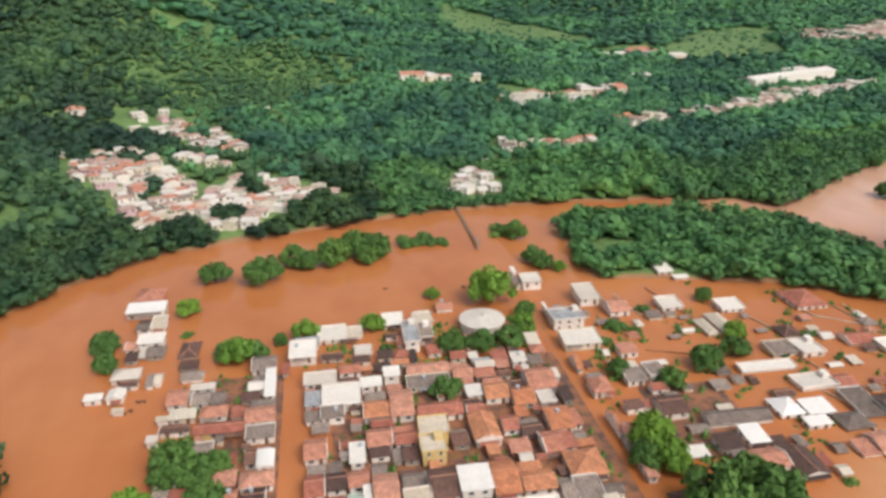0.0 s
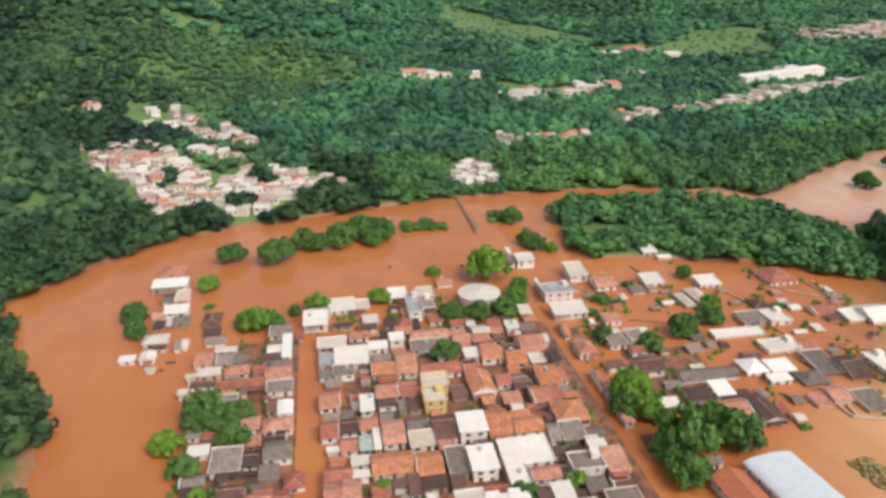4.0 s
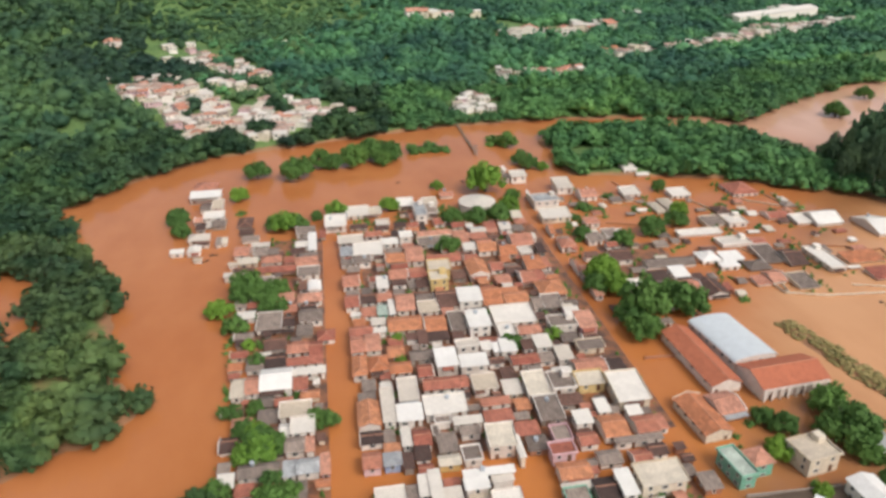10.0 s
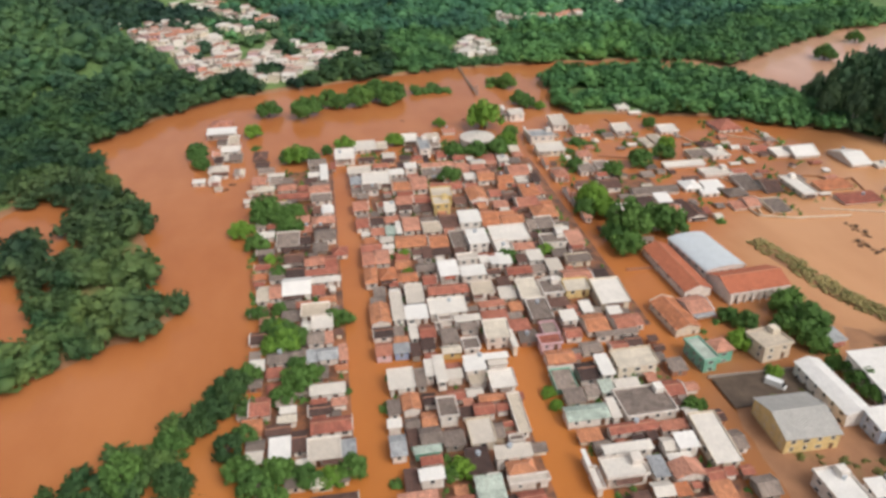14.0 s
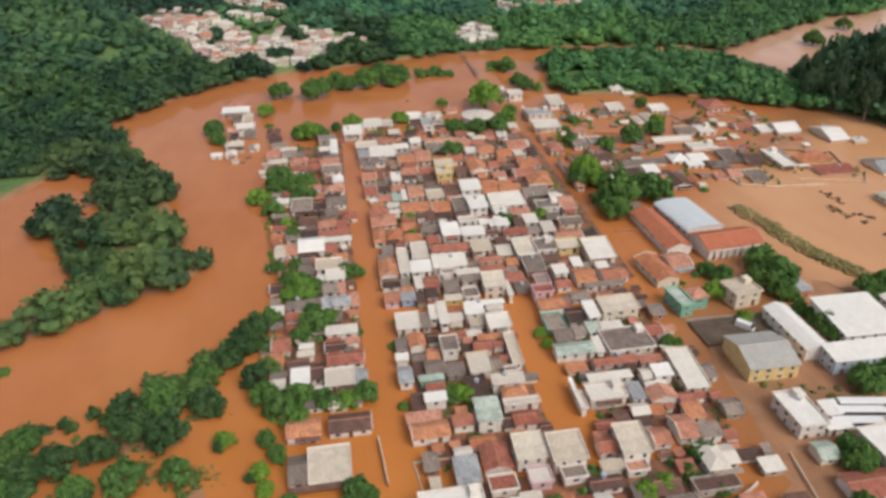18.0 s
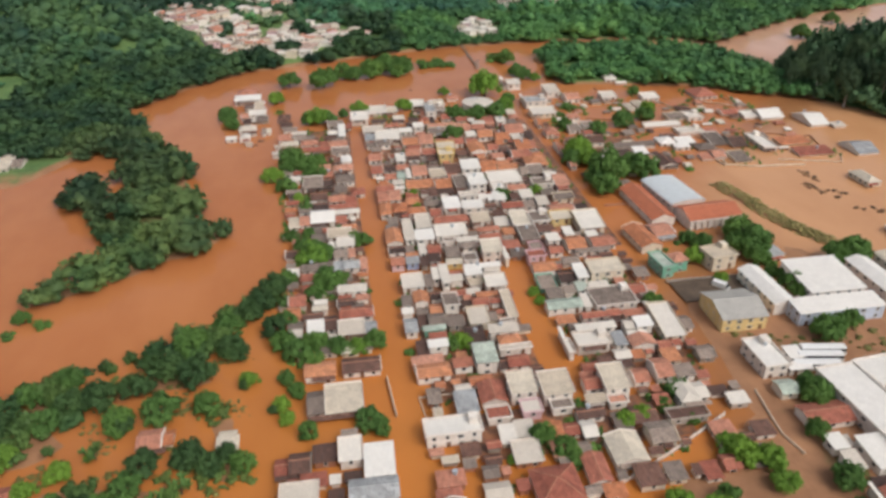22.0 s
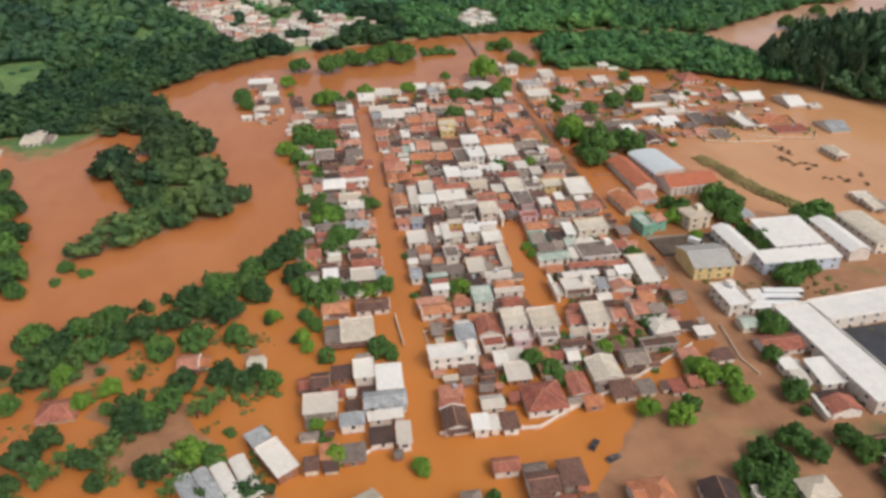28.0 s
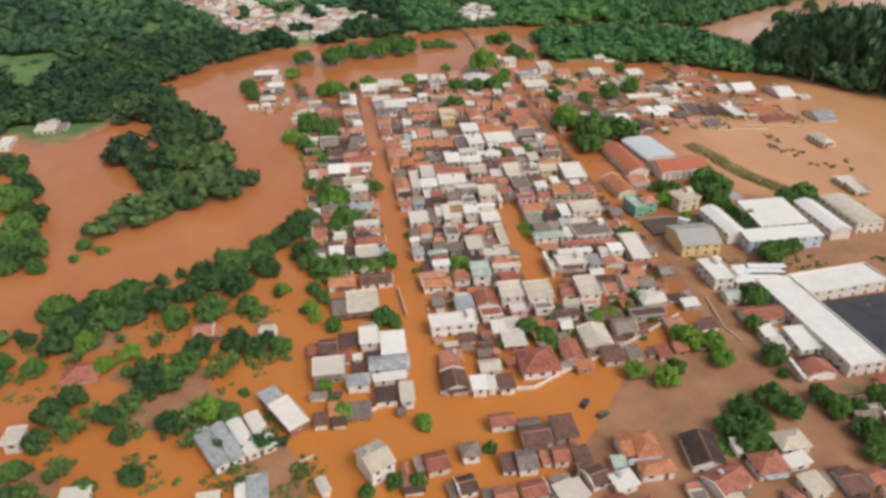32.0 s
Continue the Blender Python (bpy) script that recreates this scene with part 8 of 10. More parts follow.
house(131.9, -70.0, 2.9, 4.5, -2.0, 2.0, "g", "p", "o", group="back-yard buildings")
house(111.3, -87.3, 4.1, 2.1, -2.3, 1.9, "m", "r", "w", group="back-yard buildings")
house(69.9, -106.4, 6.5, 2.1, -1.8, 2.0, "m", "k", "g", group="back-yard buildings")
house(-22.8, -95.3, 3.7, 6.5, -2.6, 1.5, "f", "k", "w", group="back-yard buildings")
house(75.2, -105.0, 3.7, 3.3, -2.1, 2.2, "m", "p", "c", group="back-yard buildings")
house(116.6, -71.6, 5.3, 3.3, -2.2, 2.3, "m", "r", "w", group="back-yard buildings")
house(88.1, -71.9, 6.1, 2.5, -1.6, 2.2, "m", "k", "w", group="back-yard buildings")
house(91.3, -85.2, 2.1, 5.3, -1.1, 1.7, "g", "d", "w", group="back-yard buildings")
house(73.2, 185.8, 5.4, 4.9, -2.4, 2.2, "m", "w", "w", group="back-yard buildings")
house(29.2, -94.7, 5.7, 1.7, -1.1, 2.3, "h", "d", "o", group="back-yard buildings")
house(120.7, -84.8, 4.9, 6.5, -1.0, 2.2, "m", "w", "w", group="back-yard buildings")
house(51.4, 209.0, 1.7, 5.3, -1.7, 1.8, "f", "w", "o", group="back-yard buildings")
house(82.5, -93.1, 4.1, 2.1, -1.4, 1.8, "m", "w", "c", group="back-yard buildings")
house(68.9, -94.8, 6.9, 3.7, -1.8, 1.6, "h", "d", "w", group="back-yard buildings")
house(10.0, -89.2, 5.3, 4.5, -1.8, 2.3, "m", "k", "w", group="back-yard buildings")
house(87.2, -98.8, 5.3, 5.3, -2.8, 1.7, "g", "p", "w", group="back-yard buildings")
house(7.7, -84.9, 7.3, 3.7, -2.4, 2.2, "h", "p", "o", group="back-yard buildings")
house(-5.6, 18.3, 3.3, 7.3, -2.8, 1.6, "m", "d", "w", group="back-yard buildings")
house(61.3, 220.8, 6.1, 5.3, -2.2, 2.1, "f", "k", "g", group="back-yard buildings")
house(116.6, -96.4, 2.5, 2.1, -2.3, 2.2, "m", "c", "g", group="back-yard buildings")
house(35.4, -97.8, 5.7, 6.5, -1.2, 2.1, "m", "r", "w", group="back-yard buildings")
house(50.9, -75.3, 1.7, 4.5, -1.5, 2.4, "m", "w", "w", group="back-yard buildings")
house(76.9, 219.6, 3.0, 6.1, -2.0, 2.4, "m", "c", "o", group="back-yard buildings")
house(83.1, -104.3, 2.5, 3.7, -2.9, 1.5, "h", "p", "c", group="back-yard buildings")
house(122.3, -94.2, 6.1, 3.3, -2.5, 1.5, "m", "p", "w", group="back-yard buildings")
house(7.5, -94.6, 2.9, 6.1, -2.1, 1.9, "m", "d", "o", group="back-yard buildings")
house(84.1, -84.7, 2.5, 4.1, -1.1, 2.4, "g", "d", "w", group="back-yard buildings")
house(-23.2, -88.3, 1.7, 4.5, -2.4, 2.0, "m", "k", "w", group="back-yard buildings")
house(27.9, 209.5, 4.9, 4.9, -1.5, 2.2, "h", "r", "w", group="back-yard buildings")
house(124.8, -80.8, 2.5, 2.5, -3.0, 2.2, "m", "k", "w", group="back-yard buildings")
house(88.8, -86.4, 2.5, 2.9, -2.5, 1.8, "h", "p", "w", group="back-yard buildings")
house(85.4, -110.9, 6.1, 1.7, -2.5, 1.8, "g", "p", "g", group="back-yard buildings")
house(-6.0, -1.8, 3.7, 5.3, -2.2, 2.1, "m", "k", "o", group="back-yard buildings")
house(106.1, -74.3, 3.3, 2.1, -1.1, 2.2, "m", "c", "w", group="back-yard buildings")
house(98.5, -89.9, 2.5, 3.3, -1.7, 2.1, "h", "d", "g", group="back-yard buildings")
house(77.6, -102.2, 2.1, 2.1, -1.5, 2.2, "m", "r", "g", group="back-yard buildings")
house(27.5, -92.6, 3.7, 2.1, -2.5, 2.2, "h", "r", "g", group="back-yard buildings")
house(102.8, -92.6, 3.3, 2.5, -1.1, 2.1, "h", "d", "g", group="back-yard buildings")
house(117.6, -65.8, 1.7, 5.3, -1.0, 2.0, "m", "w", "g", group="back-yard buildings")
house(24.4, -88.3, 2.5, 7.7, -2.1, 2.4, "h", "r", "o", group="back-yard buildings")
house(91.8, -69.8, 3.3, 1.7, -1.5, 1.8, "f", "c", "g", group="back-yard buildings")
house(138.6, -84.7, 3.3, 1.7, -1.8, 1.9, "m", "c", "g", group="back-yard buildings")
house(50.7, -94.9, 3.3, 5.3, -2.0, 1.7, "m", "p", "w", group="back-yard buildings")
house(99.7, -70.6, 2.9, 4.9, -2.4, 2.2, "g", "p", "w", group="back-yard buildings")
house(15.5, 215.3, 6.1, 6.1, -1.4, 1.8, "f", "w", "w", group="back-yard buildings")
house(85.7, -74.1, 7.3, 1.7, -1.1, 1.8, "h", "d", "w", group="back-yard buildings")
house(117.0, -75.2, 2.9, 3.7, -2.5, 2.4, "f", "w", "g", group="back-yard buildings")
house(90.4, -102.5, 3.7, 1.7, -2.7, 2.0, "m", "w", "w", group="back-yard buildings")
house(115.7, -66.9, 1.7, 5.7, -2.4, 1.7, "m", "w", "c", group="back-yard buildings")
house(30.9, -97.2, 2.9, 2.9, -1.4, 2.4, "f", "w", "w", group="back-yard buildings")
house(-6.2, -23.2, 4.1, 2.1, -1.7, 1.6, "m", "c", "g", group="back-yard buildings")
house(106.9, -77.5, 2.1, 3.7, -2.6, 1.9, "m", "p", "c", group="back-yard buildings")
house(-9.2, -78.6, 2.1, 6.1, -2.0, 1.5, "m", "k", "w", group="back-yard buildings")
house(96.6, -71.2, 2.9, 3.7, -1.8, 2.4, "h", "p", "w", group="back-yard buildings")
house(98.5, -63.2, 1.7, 2.9, -1.3, 1.9, "g", "p", "w", group="back-yard buildings")
house(-10.8, 208.5, 2.5, 6.1, -2.8, 1.6, "m", "r", "g", group="back-yard buildings")
house(147.7, -64.4, 2.1, 6.9, -2.5, 2.0, "m", "k", "w", group="back-yard buildings")
house(75.0, 209.9, 4.7, 7.3, -2.9, 1.7, "m", "c", "c", group="back-yard buildings")
house(118.9, -108.3, 1.7, 3.3, -2.3, 1.8, "m", "d", "w", group="back-yard buildings")
house(-6.2, -8.5, 2.5, 3.7, -2.2, 2.3, "m", "c", "w", group="back-yard buildings")
house(126.5, -94.3, 1.7, 4.5, -2.0, 1.9, "h", "r", "g", group="back-yard buildings")
house(73.7, 173.4, 3.3, 7.3, -1.6, 2.4, "m", "d", "g", group="back-yard buildings")
house(97.6, -98.8, 2.5, 3.7, -1.3, 1.7, "h", "p", "w", group="back-yard buildings")
house(101.0, -103.6, 2.9, 2.5, -2.4, 1.5, "m", "p", "w", group="back-yard buildings")
house(27.1, 223.0, 5.7, 2.9, -2.9, 2.2, "g", "d", "w", group="back-yard buildings")
house(31.7, 206.6, 2.5, 7.3, -2.8, 1.9, "m", "d", "c", group="back-yard buildings")
house(77.6, -92.8, 5.3, 2.1, -1.6, 2.3, "g", "p", "w", group="back-yard buildings")
house(100.4, -77.1, 4.1, 6.1, -1.0, 2.2, "f", "k", "w", group="back-yard buildings")
house(35.4, -83.5, 3.3, 1.7, -2.1, 2.1, "g", "p", "w", group="back-yard buildings")
house(2.7, -81.4, 4.5, 1.7, -2.9, 1.6, "m", "c", "c", group="back-yard buildings")
house(83.2, 147.4, 4.3, 6.5, -2.1, 1.5, "m", "k", "g", group="back-yard buildings")
house(42.1, -90.1, 4.5, 4.5, -1.8, 2.2, "m", "c", "w", group="back-yard buildings")
house(113.6, -63.0, 2.1, 6.9, -2.4, 2.0, "m", "c", "o", group="back-yard buildings")
house(138.0, -81.9, 4.9, 2.5, -1.7, 1.7, "m", "p", "c", group="back-yard buildings")
house(89.6, -80.3, 1.7, 4.1, -2.9, 2.4, "m", "w", "c", group="back-yard buildings")
house(-6.5, -97.1, 6.5, 2.9, -2.3, 2.3, "m", "d", "g", group="back-yard buildings")
house(27.0, -97.3, 4.5, 3.3, -1.5, 1.9, "m", "k", "o", group="back-yard buildings")
house(7.6, -76.3, 4.5, 1.7, -1.5, 2.4, "m", "k", "o", group="back-yard buildings")
house(124.3, -89.1, 2.1, 3.7, -1.9, 1.5, "g", "d", "w", group="back-yard buildings")
house(12.4, -74.6, 1.7, 3.3, -2.3, 2.3, "h", "d", "g", group="back-yard buildings")
house(22.4, 209.9, 5.3, 4.9, -1.5, 2.0, "m", "d", "c", group="back-yard buildings")
house(-3.6, -92.2, 2.1, 5.7, -1.4, 2.1, "m", "k", "o", group="back-yard buildings")
house(96.9, -105.4, 4.9, 3.7, -2.3, 1.9, "f", "w", "c", group="back-yard buildings")
house(14.9, -98.5, 3.7, 3.3, -2.8, 1.6, "m", "k", "w", group="back-yard buildings")
house(55.5, -98.9, 2.9, 5.3, -3.0, 2.2, "m", "r", "w", group="back-yard buildings")
house(147.5, -70.9, 2.1, 3.3, -2.9, 1.6, "m", "p", "o", group="back-yard buildings")
house(4.8, 213.1, 7.7, 4.1, -2.3, 2.1, "g", "d", "g", group="back-yard buildings")
house(103.8, -76.7, 2.5, 2.5, -3.0, 1.8, "g", "p", "w", group="back-yard buildings")
house(90.1, -112.1, 2.9, 4.1, -2.7, 1.9, "m", "c", "w", group="back-yard buildings")
house(-25.7, -67.3, 1.7, 6.9, -2.9, 1.5, "h", "p", "g", group="back-yard buildings")


# ---- trees ----
CROWNS = {"b": [], "y": [], "n": [], "s": [], "g": []}
for i in range(5):
    v, f = crown_arrays(100 + i, 24, 1050, 0.078, 0.72, 1.0, ICO1, 0.78)
    CROWNS["b"].append(tri_mesh("crown", v, f, LEAF_TREE))
    CROWNS["y"].append(tri_mesh("crown", v, f, LEAF_BRIGHT))
    CROWNS["g"].append(tri_mesh("crown", v, f, LEAF_BANK))
for i in range(3):
    v, f = crown_arrays(120 + i, 7, 300, 0.10, 0.7, 0.8, ICO1)
    CROWNS["s"].append(tri_mesh("crown", v, f, LEAF_TREE))


def banana_crown(seed):
    """Arching long leaves in a few bunches."""
    rng = np.random.RandomState(seed)
    s = Shape()
    for b in range(5):
        cx, cy = rng.uniform(-0.55, 0.55, 2)
        for k in range(9):
            a, rise, out = rng.uniform(0, 6.28), rng.uniform(0.25, 0.6), rng.uniform(0.3, 0.55)
            dx, dy = math.cos(a), math.sin(a)
            n = len(s.v)
            for u, wd in ((0.0, 0.02), (0.4, 0.085), (0.8, 0.07), (1.0, 0.01)):
                z = 0.45 + rise * math.sin(u * 2.3)
                x, y = cx + dx * out * u, cy + dy * out * u
                s.v += [(x - dy * wd, y + dx * wd, z - 0.02), (x, y, z), (x + dy * wd, y - dx * wd, z - 0.02)]
            for q in range(3):
                o = n + 3 * q
                s.f += [(o, o + 1, o + 4, o + 3), (o + 1, o + 2, o + 5, o + 4)]
    return s.mesh("crown", LEAF_BANANA)


CROWNS["n"] = [banana_crown(7 + i) for i in range(3)]


def trunk_mesh(seed):
    rng = random.Random(seed)
    s = Shape().tube((0, 0, -0.15), (0.02, 0.01, 0.45), 0.075, 0.05, 7)
    for i in range(5):
        a = i * 1.26 + rng.uniform(-0.3, 0.3)
        s.tube((0.015, 0.01, 0.34 + 0.02 * i), (0.5 * math.cos(a), 0.5 * math.sin(a), rng.uniform(0.6, 0.8)), 0.04, 0.012, 5)
    return s.mesh("trunk", BARK)


PALE_BARK = plain("pale_eucalyptus_bark", (0.42, 0.38, 0.32), 0.85, 0.3, 0.3)
GUM_CROWNS = []
for i in range(4):
    v, f = crown_arrays(140 + i, 18, 800, 0.075, 0.62, 1.0, ICO1, 0.7)
    GUM_CROWNS.append(tri_mesh("crown", v, f, LEAF_GREY))


def gum_tree(x, y, r, h):
    rng = random.Random(int(x * 13 + y * 29))
    root = new("eucalyptus_tree")
    root.matrix_world = pose(x, y, max(float(land(x, y)), -0.3), 0, 0, rng.uniform(0, 360))
    tagged(root, "tall eucalyptus tree with a pale bare trunk", "tree", "tall trees at the field's edge")
    part("trunk", Shape().tube((0, 0, -0.5), (rng.uniform(-0.6, 0.6), rng.uniform(-0.6, 0.6), h * 0.8), 0.45, 0.15, 8).mesh("trunk", PALE_BARK), root)
    part("crown", GUM_CROWNS[rng.randrange(4)], root, Matrix.Translation((0, 0, h * 0.34)) @ Matrix.Diagonal((r, r, h * 0.72, 1)))


rng = random.Random(77)
for i in range(58):
    u = i / 57
    back = rng.uniform(0, 1) ** 1.5
    gum_tree(236 + 50 * u + 26 * back + rng.uniform(-4, 4), 210 - 70 * u + 36 * back + rng.uniform(-2, 10), rng.uniform(3.6, 6.4), rng.uniform(15, 23) * (0.75 + 0.5 * u) * (1 + 0.25 * back))

TRUNKS = [trunk_mesh(i) for i in range(3)]
TREE_WORDS = {"b": "dense green broadleaf tree standing in the flood", "y": "bright green broadleaf tree standing in the flood",
              "n": "clump of banana plants with long arching leaves", "s": "low green shrub half under water"}
TREE_KIND = {"b": "tree", "y": "tree", "n": "banana_clump", "s": "shrub"}


def tree(kind, x, y, r, h):
    rng = random.Random(int(x * 13 + y * 29))
    g = max(float(land(x, y)), -0.3)
    root = new(TREE_KIND[kind])
    root.matrix_world = pose(x, y, g, 0, 0, rng.uniform(0, 360))
    tagged(root, TREE_WORDS[kind], TREE_KIND[kind].replace("_", " "), "trees among the houses" if kind in "by" else "")
    size = Matrix.Diagonal((r, r, h * 0.88, 1))
    part("trunk", TRUNKS[rng.randrange(3)], root, Matrix.Diagonal((r, r, h * 0.85, 1)))
    low = 0.02 if kind in "by" else -0.12
    if kind == "b" and x < -45 and y < 150 and rng.random() < 0.6:
        kind = "g"
    part("crown", CROWNS[kind][rng.randrange(len(CROWNS[kind]))], root, Matrix.Translation((0, 0, low * h)) @ size)


tree("y", 70.0, 246.0, 10.8, 17.0)
tree("b", 46.0, 210.2, 6.4, 8.8)
tree("b", 56.2, 210.3, 6.4, 8.8)
tree("b", 66.4, 210.2, 6.7, 9.2)
tree("y", 74.8, 219.8, 6.2, 8.1)
tree("b", 79.7, 231.7, 4.8, 6.9)
tree("y", -25.9, 220.8, 7.8, 9.9)
tree("b", -30.8, 223.2, 5.1, 7.2)
tree("b", -20.9, 221.0, 5.1, 7.2)
tree("y", -48.1, 261.6, 5.7, 7.5)
tree("b", -12.5, 228.9, 3.4, 5.2)
tree("y", -3.8, 232.2, 5.9, 7.7)
tree("b", -73.1, 237.9, 6.2, 8.6)
tree("b", -70.4, 223.6, 5.2, 7.3)
tree("b", 38.3, 183.5, 5.7, 8.0)
tree("y", 20.6, 233.0, 5.4, 7.2)
tree("s", 24.1, 217.2, 3.1, 3.0)
tree("y", 47.7, 254.8, 3.9, 5.4)
tree("b", 126.3, 182.0, 6.8, 9.3)
tree("b", 140.0, 186.9, 5.8, 8.1)
tree("b", -40.4, 291.3, 7.9, 10.6)
tree("b", -20.0, 286.0, 10.4, 13.5)
tree("b", -6.9, 303.2, 8.0, 10.7)
tree("b", -0.8, 297.3, 7.2, 9.8)
tree("b", 10.9, 302.0, 10.1, 13.2)
tree("b", 20.6, 309.7, 10.3, 13.5)
tree("b", 30.9, 307.0, 9.5, 12.4)
tree("b", 26.0, 299.2, 7.4, 10.0)
tree("s", 47.1, 316.6, 7.1, 6.3)
tree("s", 57.0, 317.4, 7.2, 6.3)
tree("s", 63.5, 314.7, 5.0, 4.6)
tree("s", 95.8, 322.3, 8.2, 7.1)
tree("b", 101.3, 314.2, 7.3, 9.9)
tree("b", 99.9, 281.3, 6.7, 9.1)
tree("b", 101.9, 274.0, 5.6, 7.8)
tree("y", 107.9, 269.9, 3.9, 5.4)
tree("s", 109.1, 214.1, 4.9, 4.5)
tree("s", 126.0, 225.2, 3.7, 3.5)
tree("s", 114.6, 209.3, 3.5, 3.4)
tree("b", 95.8, 183.4, 4.8, 6.9)
tree("b", 109.4, 173.5, 5.4, 7.5)
tree("y", 147.6, 198.7, 5.3, 7.0)
tree("s", 176.1, 193.1, 2.7, 2.7)
tree("b", 153.1, 228.3, 4.4, 6.4)
tree("s", 100.4, 204.7, 3.4, 3.3)
tree("s", -46.5, 243.0, 2.7, 2.7)
tree("b", 90.8, 118.5, 9.4, 17.0)
tree("b", 86.9, 107.9, 7.1, 9.7)
tree("b", 86.4, 116.7, 6.4, 8.8)
tree("b", 107.3, 120.2, 9.2, 12.2)
tree("b", 106.1, 127.1, 6.8, 9.3)
tree("y", 89.0, 146.8, 8.0, 11.2)
tree("y", 89.7, 137.9, 7.0, 10.0)
tree("b", 83.8, 139.5, 5.9, 8.1)
tree("b", -39.5, 163.5, 8.1, 10.9)
tree("b", -34.0, 158.4, 6.9, 9.3)
tree("b", -41.8, 158.4, 5.0, 7.1)
tree("b", -29.1, 162.0, 5.1, 7.3)
tree("y", -48.4, 151.2, 5.5, 7.2)
tree("b", -43.0, 138.6, 5.2, 7.4)
tree("b", -30.2, 149.4, 6.0, 8.3)
tree("y", -38.4, 128.1, 3.0, 4.4)
tree("b", -35.3, 117.9, 3.6, 5.5)
tree("b", 42.8, 110.7, 4.4, 6.4)
tree("y", 58.0, 113.2, 3.5, 4.9)
tree("y", 8.7, 121.1, 3.0, 4.4)
tree("y", 8.1, 110.5, 2.3, 3.6)
tree("s", 172.6, 193.5, 3.0, 3.0)
tree("b", -43.0, 64.9, 4.0, 5.9)
tree("b", -47.8, 58.3, 4.8, 6.9)
tree("b", -50.2, 52.3, 4.7, 6.7)
tree("b", -29.5, 58.3, 5.9, 8.2)
tree("b", -34.0, 53.4, 4.2, 6.2)
tree("y", -34.6, 77.3, 6.4, 8.2)
tree("b", -29.8, 78.5, 4.7, 6.8)
tree("s", -18.0, 54.2, 2.1, 2.3)
tree("s", -7.8, 45.0, 2.8, 2.8)
tree("y", 4.6, 20.3, 2.9, 4.2)
tree("b", -43.5, 41.0, 3.9, 5.8)
tree("b", 116.2, 51.6, 9.0, 11.9)
tree("b", 118.8, 62.9, 6.8, 9.2)
tree("b", 114.6, 44.8, 5.2, 7.4)
tree("b", 101.9, 58.3, 4.4, 6.4)
tree("y", 94.8, 49.9, 4.6, 6.2)
tree("b", 98.9, 62.5, 3.8, 5.7)
tree("b", 115.2, 35.7, 3.0, 4.8)
tree("b", 115.8, 25.9, 4.8, 6.9)
tree("b", 116.7, 31.1, 4.0, 5.9)
tree("b", 115.3, 21.0, 3.8, 5.7)
tree("y", 96.6, 35.7, 2.8, 4.1)
tree("b", 68.2, 28.4, 3.2, 4.9)
tree("s", 41.3, 47.8, 3.4, 3.3)
tree("s", 49.9, 39.2, 2.5, 2.6)
tree("y", 34.9, 36.5, 2.1, 3.3)
tree("b", -18.5, 86.5, 3.9, 5.9)
tree("b", -35.1, 95.6, 3.0, 4.8)
tree("y", -34.7, 85.6, 3.9, 5.4)
tree("y", -31.6, 77.9, 4.7, 6.3)
tree("b", -37.6, 86.1, 3.9, 5.8)
tree("b", -42.6, 94.8, 3.0, 4.7)
tree("b", -30.1, 65.9, 3.5, 5.3)
tree("b", -18.4, 25.5, 4.3, 6.3)
tree("y", -23.1, 23.6, 3.9, 5.4)
tree("b", -28.9, 24.4, 4.2, 6.2)
tree("b", -34.7, 27.5, 4.9, 7.0)
tree("b", -40.6, 24.3, 4.8, 6.8)
tree("b", -43.5, 29.4, 4.9, 7.0)
tree("b", -36.4, 19.4, 4.1, 6.1)
tree("b", -46.6, 37.2, 5.0, 7.2)
tree("y", 6.6, 20.1, 3.5, 5.0)
tree("s", -9.3, 19.9, 2.1, 2.3)
tree("s", 6.3, 4.6, 2.6, 2.6)
tree("b", -43.4, 14.3, 2.9, 4.6)
tree("b", -40.7, 8.7, 3.0, 4.8)
tree("y", -44.6, 4.2, 2.9, 4.3)
tree("y", -43.3, -1.3, 2.7, 4.0)
tree("b", -23.6, -6.3, 4.2, 6.1)
tree("b", -20.7, -9.1, 3.3, 5.1)
tree("b", -38.2, -7.0, 3.3, 5.1)
tree("b", 17.4, -20.7, 4.1, 6.0)
tree("b", 20.9, -25.5, 4.0, 5.9)
tree("b", 22.1, -28.3, 3.0, 4.8)
tree("y", 38.6, -19.1, 3.2, 4.6)
tree("y", 43.9, -17.8, 2.9, 4.2)
tree("b", 56.3, -11.8, 4.0, 5.9)
tree("b", -53.7, -14.5, 3.6, 5.4)
tree("b", -83.7, 4.2, 3.8, 5.7)
tree("b", -57.3, -10.5, 3.1, 4.8)
tree("b", 109.9, 1.1, 6.2, 8.5)
tree("b", 119.9, 5.2, 4.1, 6.0)
tree("b", 89.3, -21.9, 4.9, 7.0)
tree("b", 90.1, -17.3, 3.6, 5.5)
tree("b", -121.0, 18.7, 5.2, 7.3)
tree("b", -114.0, 9.5, 5.0, 7.1)
tree("b", -108.2, 19.5, 4.8, 6.9)
tree("b", -101.9, 8.7, 5.1, 7.2)
tree("b", -97.1, 13.5, 5.4, 7.6)
tree("b", -101.1, 24.6, 4.7, 6.7)
tree("b", -90.6, 14.9, 5.9, 8.2)
tree("b", -84.4, 5.1, 5.0, 7.2)
tree("b", -82.2, 17.5, 5.3, 7.5)
tree("b", -74.8, 7.0, 5.8, 8.1)
tree("b", -74.1, 23.4, 5.5, 7.7)
tree("b", -66.8, 19.6, 6.1, 8.4)
tree("b", -63.2, 7.1, 4.5, 6.5)
